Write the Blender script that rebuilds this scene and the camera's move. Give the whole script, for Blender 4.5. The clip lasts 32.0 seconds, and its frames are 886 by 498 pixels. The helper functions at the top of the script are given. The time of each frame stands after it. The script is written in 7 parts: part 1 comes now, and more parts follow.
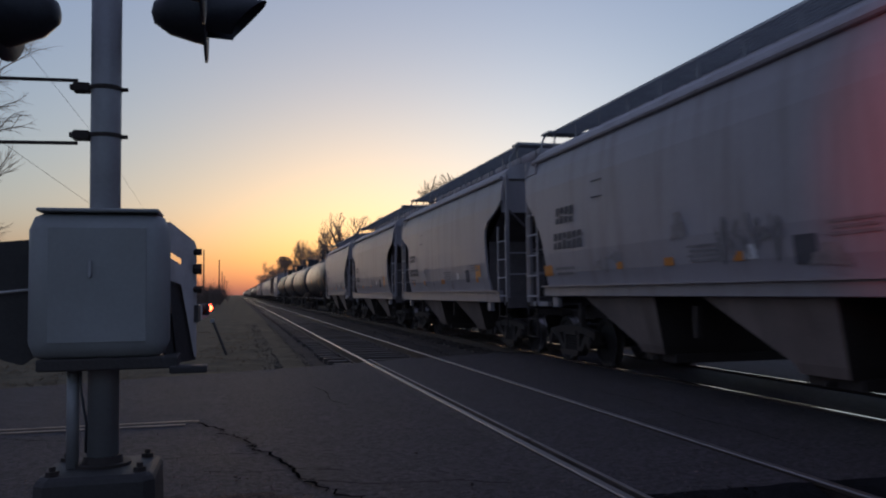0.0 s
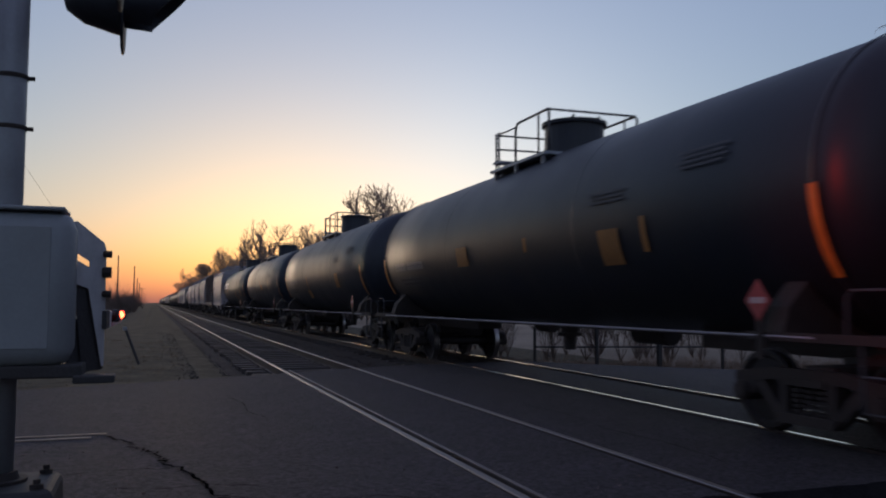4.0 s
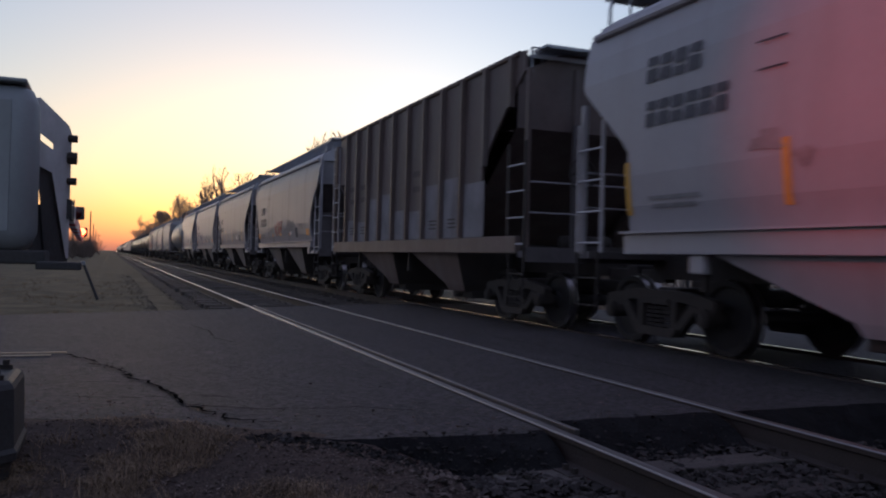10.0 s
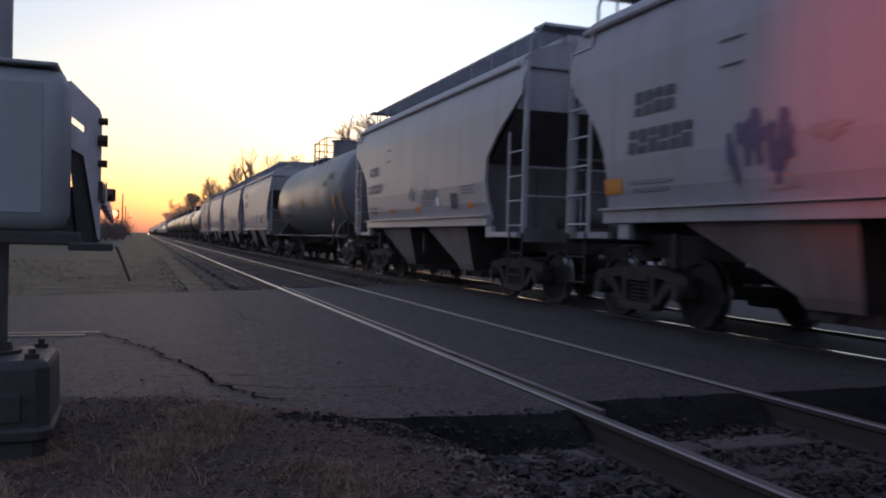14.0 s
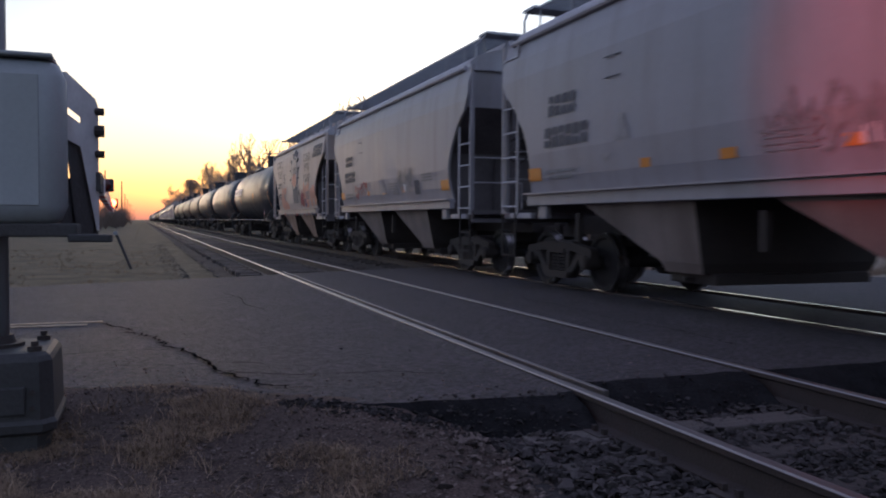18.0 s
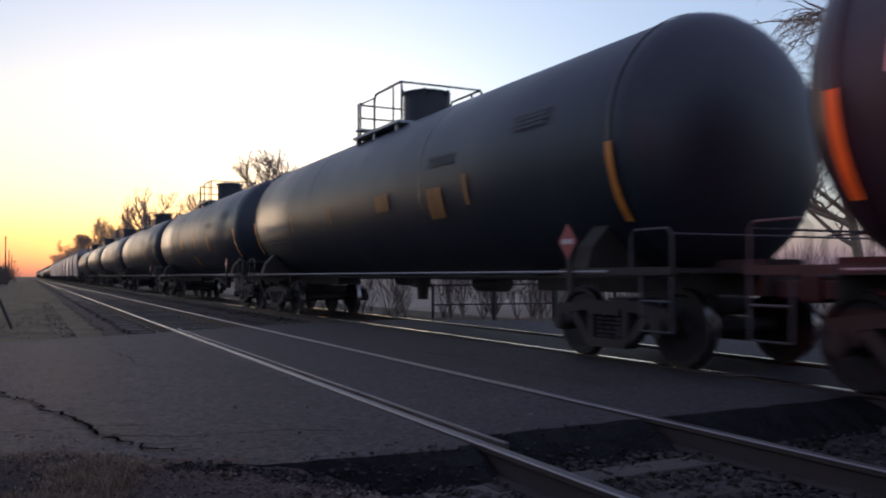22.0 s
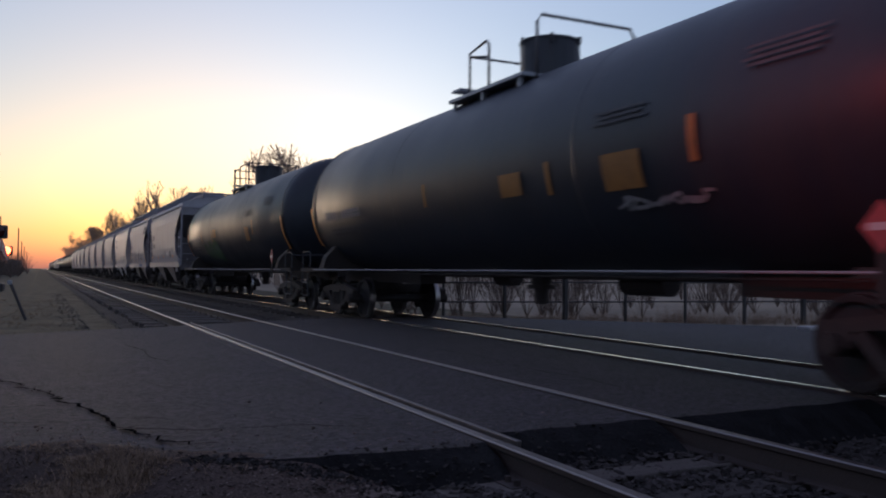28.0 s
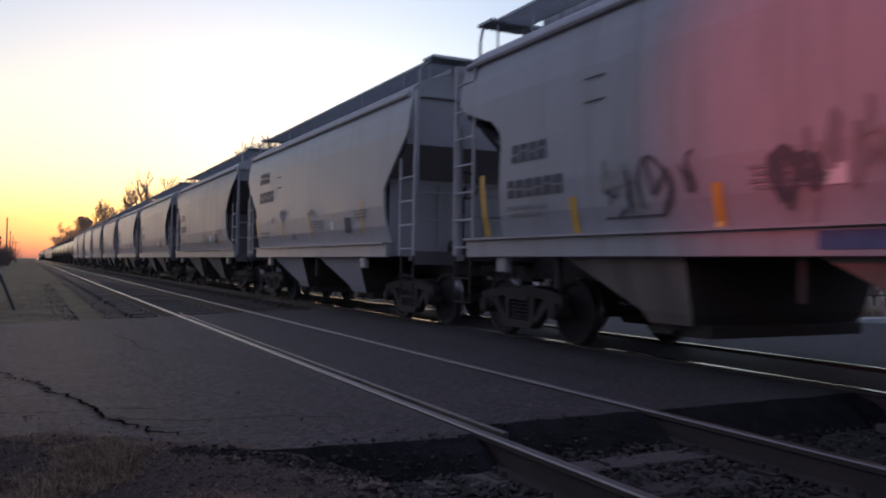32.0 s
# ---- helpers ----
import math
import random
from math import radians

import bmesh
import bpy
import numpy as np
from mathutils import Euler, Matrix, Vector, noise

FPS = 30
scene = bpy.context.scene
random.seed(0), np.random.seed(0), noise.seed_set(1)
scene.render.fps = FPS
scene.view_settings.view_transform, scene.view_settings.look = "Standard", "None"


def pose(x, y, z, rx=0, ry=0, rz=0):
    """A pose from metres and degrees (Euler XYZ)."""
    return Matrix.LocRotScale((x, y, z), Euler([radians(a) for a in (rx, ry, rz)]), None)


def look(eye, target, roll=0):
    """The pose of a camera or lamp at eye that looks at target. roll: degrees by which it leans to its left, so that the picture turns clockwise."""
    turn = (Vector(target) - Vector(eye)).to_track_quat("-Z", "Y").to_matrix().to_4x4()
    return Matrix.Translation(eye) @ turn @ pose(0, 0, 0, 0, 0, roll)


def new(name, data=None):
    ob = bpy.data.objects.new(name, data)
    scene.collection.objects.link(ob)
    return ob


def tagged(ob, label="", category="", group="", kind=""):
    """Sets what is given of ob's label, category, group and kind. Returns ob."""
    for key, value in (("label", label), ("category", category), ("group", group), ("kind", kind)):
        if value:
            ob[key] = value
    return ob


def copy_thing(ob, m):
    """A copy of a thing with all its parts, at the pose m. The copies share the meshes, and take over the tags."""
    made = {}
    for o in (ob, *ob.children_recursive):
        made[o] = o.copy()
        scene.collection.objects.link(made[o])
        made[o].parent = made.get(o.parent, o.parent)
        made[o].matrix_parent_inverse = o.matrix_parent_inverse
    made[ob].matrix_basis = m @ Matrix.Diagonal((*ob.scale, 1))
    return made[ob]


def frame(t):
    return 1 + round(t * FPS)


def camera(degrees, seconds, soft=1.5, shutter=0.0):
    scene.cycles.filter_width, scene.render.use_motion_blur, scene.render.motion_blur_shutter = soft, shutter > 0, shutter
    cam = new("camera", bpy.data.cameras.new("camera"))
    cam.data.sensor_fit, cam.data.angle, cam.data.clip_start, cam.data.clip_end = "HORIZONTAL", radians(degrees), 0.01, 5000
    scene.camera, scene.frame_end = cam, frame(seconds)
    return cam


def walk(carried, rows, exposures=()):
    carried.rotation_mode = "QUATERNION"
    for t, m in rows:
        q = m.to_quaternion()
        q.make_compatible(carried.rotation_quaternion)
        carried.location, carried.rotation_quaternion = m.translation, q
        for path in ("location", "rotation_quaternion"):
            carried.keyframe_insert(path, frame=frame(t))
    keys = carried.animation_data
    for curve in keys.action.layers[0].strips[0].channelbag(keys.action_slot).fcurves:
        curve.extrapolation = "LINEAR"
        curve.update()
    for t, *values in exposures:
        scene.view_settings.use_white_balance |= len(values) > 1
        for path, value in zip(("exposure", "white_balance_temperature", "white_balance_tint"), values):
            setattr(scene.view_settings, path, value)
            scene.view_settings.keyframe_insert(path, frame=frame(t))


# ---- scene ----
cam = camera(56.6, 32.0, soft=2.0, shutter=0.25)

PATH = [
    (0, (0.545, -0.438, 1.353), (1.028, 1.5, 1.458), -0.7),
    (0.5, (0.567, -0.453, 1.368), (1.031, 1.49, 1.479), -0.6),
    (1, (0.578, -0.462, 1.384), (1.034, 1.474, 1.596), -2.5),
    (1.5, (0.64, -0.429, 1.365), (1.099, 1.498, 1.64), -3.9),
    (2, (0.639, -0.392, 1.361), (1.14, 1.528, 1.614), -4.6),
    (2.5, (0.56, -0.399, 1.379), (1.079, 1.522, 1.584), -2.8),
    (3, (0.561, -0.301, 1.386), (1.169, 1.596, 1.567), -1.8),
    (3.5, (0.563, -0.311, 1.369), (1.199, 1.579, 1.522), -0.6),
    (5.5, (0.531, -0.075, 1.186), (1.236, 1.793, 1.301), 1.3),
    (6, (0.512, -0.021, 1.1), (1.208, 1.85, 1.216), 1.2),
    (6.5, (0.514, 0.021, 1.025), (1.187, 1.905, 1.04), 1.1),
    (7, (0.527, 0.033, 0.996), (1.194, 1.919, 0.991), 0.6),
    (7.5, (0.524, 0.013, 0.997), (1.196, 1.897, 0.976), 0.4),
    (8, (0.522, 0.029, 0.995), (1.204, 1.908, 0.947), 0.2),
    (8.5, (0.521, 0.012, 0.996), (1.22, 1.885, 0.939), 0.4),
    (9, (0.51, 0.017, 1.008), (1.227, 1.883, 0.988), 0.8),
    (9.5, (0.507, 0.008, 1.011), (1.244, 1.867, 1.012), 1.2),
    (10, (0.505, 0.003, 1.011), (1.254, 1.857, 1.035), 1.5),
    (10.5, (0.504, -0.02, 1.009), (1.264, 1.83, 1.05), 1.7),
    (11, (0.501, -0.031, 1.006), (1.262, 1.818, 1.044), 1.8),
    (11.5, (0.498, -0.027, 1.006), (1.243, 1.829, 1.037), 1.9),
    (12, (0.495, -0.014, 1.006), (1.216, 1.851, 1.027), 2.0),
    (12.5, (0.497, -0.005, 1.005), (1.2, 1.868, 1.012), 1.9),
    (13, (0.5, 0.009, 1.005), (1.187, 1.887, 0.999), 1.7),
    (13.5, (0.514, 0.014, 1.006), (1.193, 1.895, 0.99), 1.5),
    (14, (0.512, -0.011, 1.007), (1.199, 1.867, 0.984), 1.4),
    (14.5, (0.506, -0.024, 1.01), (1.193, 1.854, 0.98), 1.4),
    (16.5, (0.52, -0.002, 1.019), (1.2, 1.878, 0.963), 0.8),
    (17, (0.52, -0.005, 1.019), (1.203, 1.874, 0.957), 0.7),
    (17.5, (0.518, -0.012, 1.022), (1.205, 1.865, 0.958), 0.6),
    (18, (0.516, -0.002, 1.023), (1.202, 1.875, 0.955), 0.3),
    (18.5, (0.517, 0.008, 1.027), (1.205, 1.884, 0.962), 0.1),
    (19, (0.527, 0.011, 1.011), (1.222, 1.885, 0.942), -0.1),
    (19.5, (0.531, 0.003, 1.01), (1.241, 1.872, 0.949), -0.1),
    (20, (0.52, -0.001, 1.025), (1.257, 1.858, 1.051), -0.1),
    (20.5, (0.523, -0.022, 1.022), (1.287, 1.825, 1.083), -0.2),
    (21, (0.523, -0.018, 1.017), (1.307, 1.821, 1.086), -0.3),
    (21.5, (0.539, 0.042, 1.017), (1.349, 1.869, 1.083), -0.3),
    (22, (0.575, 0.044, 1.009), (1.475, 1.829, 1.072), -0.2),
    (22.5, (0.558, 0.004, 1.009), (1.485, 1.775, 1.069), 0.1),
    (23, (0.545, -0.02, 1.019), (1.486, 1.744, 1.071), 0.1),
    (23.5, (0.526, 0.008, 1.018), (1.426, 1.793, 1.071), 0.4),
    (24, (0.53, 0.024, 1.021), (1.396, 1.826, 1.072), 0.2),
    (24.5, (0.531, 0.05, 1.018), (1.382, 1.859, 1.07), 0.4),
    (25, (0.526, 0.044, 1.018), (1.381, 1.851, 1.067), 0.3),
    (25.5, (0.532, 0.026, 1.018), (1.394, 1.83, 1.067), 0.2),
    (27.5, (0.527, 0.039, 1.023), (1.407, 1.834, 1.078), 0.6),
    (28, (0.527, 0.019, 1.021), (1.406, 1.815, 1.076), 0.5),
    (28.5, (0.53, 0.0, 1.023), (1.41, 1.795, 1.08), 0.3),
    (29, (0.53, 0.009, 1.022), (1.409, 1.805, 1.077), 0.2),
    (29.5, (0.534, -0.003, 1.025), (1.417, 1.791, 1.072), 0.1),
    (30, (0.533, -0.008, 1.023), (1.42, 1.784, 1.067), 0.2),
    (30.5, (0.529, 0.034, 1.016), (1.42, 1.825, 1.059), 0.4),
    (31, (0.527, 0.014, 1.021), (1.426, 1.801, 1.059), 0.5),
    (31.5, (0.528, 0.009, 1.022), (1.429, 1.794, 1.058), 0.7),
    (32, (0.529, -0.009, 1.027), (1.428, 1.778, 1.062), 0.8),
]
BASE_EXPOSURE, KELVIN, TINT = 1.19, 6500, 11
EXPOSURES = [(0.0, -0.72), (3.5, -0.62), (6.2, -0.66), (7.2, 0.24), (9.0, 0.18), (10.0, -0.2), (12.0, -0.15), (14.0, 0.17), (17.0, 0.2), (18.0, 0.4), (19.5, 0.42),
             (20.3, -0.2), (21.0, -0.55), (21.6, -0.5), (22.3, 0.5), (23.5, 0.35), (24.0, -0.32), (25.5, -0.4), (27.5, -0.28), (28.2, -0.25), (29.0, -0.05), (30.5, 0.0), (32.0, 0.05)]
# cooler white balance while the exposure is down
COOL = [(0.0, 6150), (3.5, 6200), (6.2, 6350), (7.2, 6500), (20.3, 6400), (21.0, 6000), (21.6, 6100), (22.3, 6500), (23.5, 6500), (24.0, 6200), (29.0, 6200), (30.5, 6500), (32.0, 6500)]


def kelvin(t):
    for (a, ka), (b, kb) in zip(COOL, COOL[1:]):
        if a <= t <= b:
            return ka + (kb - ka) * (t - a) / (b - a)
    return KELVIN


walk(cam, [(t, look(eye, target, roll)) for t, eye, target, roll in PATH],
     exposures=[(t, e + BASE_EXPOSURE, kelvin(t), TINT) for t, e in EXPOSURES])

# ---- world and light ----
world = bpy.data.worlds.new("dusk_sky")
scene.world = world
world.use_nodes = True
wn = world.node_tree.nodes
sky = wn.new("ShaderNodeTexSky")
sky.sky_type = 'NISHITA'
sky.sun_disc = False
sky.sun_elevation = radians(0.8)
sky.sun_rotation = radians(8)
sky.altitude = 100
sky.air_density, sky.dust_density, sky.ozone_density = 1.2, 2.0, 2.0
# high thin haze, bright towards the sunset: a second, dustier sky over the first
veil = wn.new("ShaderNodeTexSky")
veil.sky_type = 'NISHITA'
veil.sun_disc = False
veil.sun_elevation, veil.sun_rotation, veil.altitude = radians(4.0), radians(22), 100
veil.air_density, veil.dust_density, veil.ozone_density = 0.1, 4.0, 1.0
dusty = wn.new("ShaderNodeTexSky")
dusty.sky_type = 'NISHITA'
dusty.sun_disc = False
dusty.sun_elevation, dusty.sun_rotation, dusty.altitude = radians(5.0), radians(22), 100
dusty.air_density, dusty.dust_density, dusty.ozone_density = 1.0, 7.0, 3.0


def layer(kind, a, b, factor=1.0):
    m = wn.new("ShaderNodeMix")
    m.data_type, m.blend_type = 'RGBA', kind
    m.inputs[0].default_value = factor
    for slot, v in ((6, a), (7, b)):
        if isinstance(v, tuple):
            m.inputs[slot].default_value = (*v, 1)
        else:
            world.node_tree.links.new(v, m.inputs[slot])
    return m.outputs[2]


low = layer('MULTIPLY', sky.outputs["Color"], (1.44, 2.2, 1.88))
high = layer('ADD', layer('MULTIPLY', veil.outputs["Color"], (0.0165, 0.0172, 0.0188)), layer('MULTIPLY', dusty.outputs["Color"], (0.085, 0.106, 0.165)))
# the clear blue part of the dusk sky, weaker towards the horizon
where = wn.new("ShaderNodeTexCoord")
axes = wn.new("ShaderNodeSeparateXYZ")
world.node_tree.links.new(where.outputs["Generated"], axes.inputs[0])
rise = wn.new("ShaderNodeMapRange")
rise.interpolation_type = 'SMOOTHSTEP'
rise.inputs["From Min"].default_value, rise.inputs["From Max"].default_value = -0.02, 0.11
rise.inputs["To Min"].default_value, rise.inputs["To Max"].default_value = 0.35, 1.0
world.node_tree.links.new(axes.outputs["Z"], rise.inputs["Value"])
both = layer('ADD', layer('ADD', low, high), layer('MULTIPLY', rise.outputs["Result"], (1.33, 1.21, 2.12)))
world.node_tree.links.new(both, wn["Background"].inputs["Color"])
wn["Background"].inputs["Strength"].default_value = 0.08

sun_data = bpy.data.lights.new("sun", 'SUN')
sun_data.energy, sun_data.angle, sun_data.color = 0.25, radians(10), (1.0, 0.74, 0.5)
sun_lamp = new("sun", sun_data)
sun_lamp.matrix_world = look((0, 100, 3.0), (0, 0, 0))


# ---- materials ----
def material(name, color, rough=0.8, metal=0.0, vary=0.25, scale=3.0, bump=0.15, bump_scale=40.0, streak=None, streak_amount=0.4,
             stretch=(1, 1, 1), island=0.0, emit=None, emit_strength=0.0, each=0.0, spec=0.5, speckle=0.0, grain_scale=75):
    """Node material: base colour broken up at two scales, optional streaks of dirt or rust, fine relief."""
    m = bpy.data.materials.new(name)
    m.use_nodes = True
    nt = m.node_tree
    b = nt.nodes["Principled BSDF"]
    b.inputs["Roughness"].default_value = rough
    b.inputs["Metallic"].default_value = metal
    b.inputs["Specular IOR Level"].default_value = spec
    tc = nt.nodes.new("ShaderNodeTexCoord")
    mp = nt.nodes.new("ShaderNodeMapping")
    mp.inputs["Scale"].default_value = stretch
    nt.links.new(tc.outputs["Object"], mp.inputs["Vector"])
    n1 = nt.nodes.new("ShaderNodeTexNoise")
    n1.inputs["Scale"].default_value, n1.inputs["Detail"].default_value = scale, 6
    n2 = nt.nodes.new("ShaderNodeTexNoise")
    n2.inputs["Scale"].default_value, n2.inputs["Detail"].default_value = bump_scale, 4
    nt.links.new(mp.outputs["Vector"], n1.inputs["Vector"])
    nt.links.new(tc.outputs["Object"], n2.inputs["Vector"])
    mix = nt.nodes.new("ShaderNodeMix")
    mix.data_type = 'RGBA'
    mix.inputs[6].default_value = (*[c * (1 - vary) for c in color], 1)
    mix.inputs[7].default_value = (*[min(1, c * (1 + vary)) for c in color], 1)
    ramp = nt.nodes.new("ShaderNodeMapRange")
    ramp.inputs[1].default_value, ramp.inputs[2].default_value = 0.3, 0.7
    add = nt.nodes.new("ShaderNodeMath")
    add.operation = 'MULTIPLY_ADD'
    add.inputs[1].default_value = 0.3
    nt.links.new(n2.outputs["Fac"], add.inputs[0])
    mul = nt.nodes.new("ShaderNodeMath")
    mul.operation = 'MULTIPLY'
    mul.inputs[1].default_value = 0.7
    nt.links.new(n1.outputs["Fac"], mul.inputs[0])
    nt.links.new(mul.outputs[0], add.inputs[2])
    nt.links.new(add.outputs[0], ramp.inputs[0])
    nt.links.new(ramp.outputs[0], mix.inputs[0])
    out = mix.outputs[2]
    if streak:
        n3 = nt.nodes.new("ShaderNodeTexNoise")
        n3.inputs["Scale"].default_value, n3.inputs["Detail"].default_value = 1.6, 8
        mp3 = nt.nodes.new("ShaderNodeMapping")
        mp3.inputs["Scale"].default_value = (1.0, 1.7, 0.22)
        info3 = nt.nodes.new("ShaderNodeObjectInfo")
        shift = nt.nodes.new("ShaderNodeVectorMath")
        shift.operation = 'MULTIPLY_ADD'
        shift.inputs[1].default_value = (37, 37, 37)
        nt.links.new(info3.outputs["Random"], shift.inputs[0])
        nt.links.new(tc.outputs["Object"], shift.inputs[2])
        nt.links.new(shift.outputs[0], mp3.inputs["Vector"])
        nt.links.new(mp3.outputs["Vector"], n3.inputs["Vector"])
        r3 = nt.nodes.new("ShaderNodeMapRange")
        r3.inputs[1].default_value, r3.inputs[2].default_value, r3.inputs[4].default_value = 0.48, 0.75, streak_amount
        nt.links.new(n3.outputs["Fac"], r3.inputs[0])
        m3 = nt.nodes.new("ShaderNodeMix")
        m3.data_type = 'RGBA'
        m3.inputs[7].default_value = (*streak, 1)
        nt.links.new(r3.outputs[0], m3.inputs[0])
        nt.links.new(out, m3.inputs[6])
        out = m3.outputs[2]
    if each or island:
        src = nt.nodes.new("ShaderNodeNewGeometry").outputs["Random Per Island"] if island else nt.nodes.new("ShaderNodeObjectInfo").outputs["Random"]
        amount = island or each
        hsv = nt.nodes.new("ShaderNodeHueSaturation")
        r4 = nt.nodes.new("ShaderNodeMapRange")
        r4.inputs[3].default_value, r4.inputs[4].default_value = 1 - amount, 1 + amount
        nt.links.new(src, r4.inputs[0])
        nt.links.new(r4.outputs[0], hsv.inputs["Value"])
        nt.links.new(out, hsv.inputs["Color"])
        out = hsv.outputs["Color"]
    if speckle:
        grain = nt.nodes.new("ShaderNodeTexNoise")
        grain.inputs["Scale"].default_value, grain.inputs["Detail"].default_value = grain_scale, 5
        r5 = nt.nodes.new("ShaderNodeMapRange")
        r5.inputs[1].default_value, r5.inputs[2].default_value = 0.32, 0.72
        r5.inputs[3].default_value, r5.inputs[4].default_value = 1 - speckle, 1 + 1.3 * speckle
        h5 = nt.nodes.new("ShaderNodeHueSaturation")
        nt.links.new(tc.outputs["Object"], grain.inputs["Vector"])
        nt.links.new(grain.outputs["Fac"], r5.inputs[0])
        nt.links.new(r5.outputs[0], h5.inputs["Value"])
        nt.links.new(out, h5.inputs["Color"])
        out = h5.outputs["Color"]
    nt.links.new(out, b.inputs["Base Color"])
    rr = nt.nodes.new("ShaderNodeMapRange")
    rr.inputs[3].default_value, rr.inputs[4].default_value = max(0.05, rough - 0.12), min(1, rough + 0.12)
    nt.links.new(n1.outputs["Fac"], rr.inputs[0])
    nt.links.new(rr.outputs[0], b.inputs["Roughness"])
    if bump:
        bp = nt.nodes.new("ShaderNodeBump")
        bp.inputs["Strength"].default_value, bp.inputs["Distance"].default_value = bump, 0.02
        nt.links.new(n2.outputs["Fac"], bp.inputs["Height"])
        nt.links.new(bp.outputs["Normal"], b.inputs["Normal"])
    if emit:
        b.inputs["Emission Color"].default_value = (*emit, 1)
        b.inputs["Emission Strength"].default_value = emit_strength
    return m


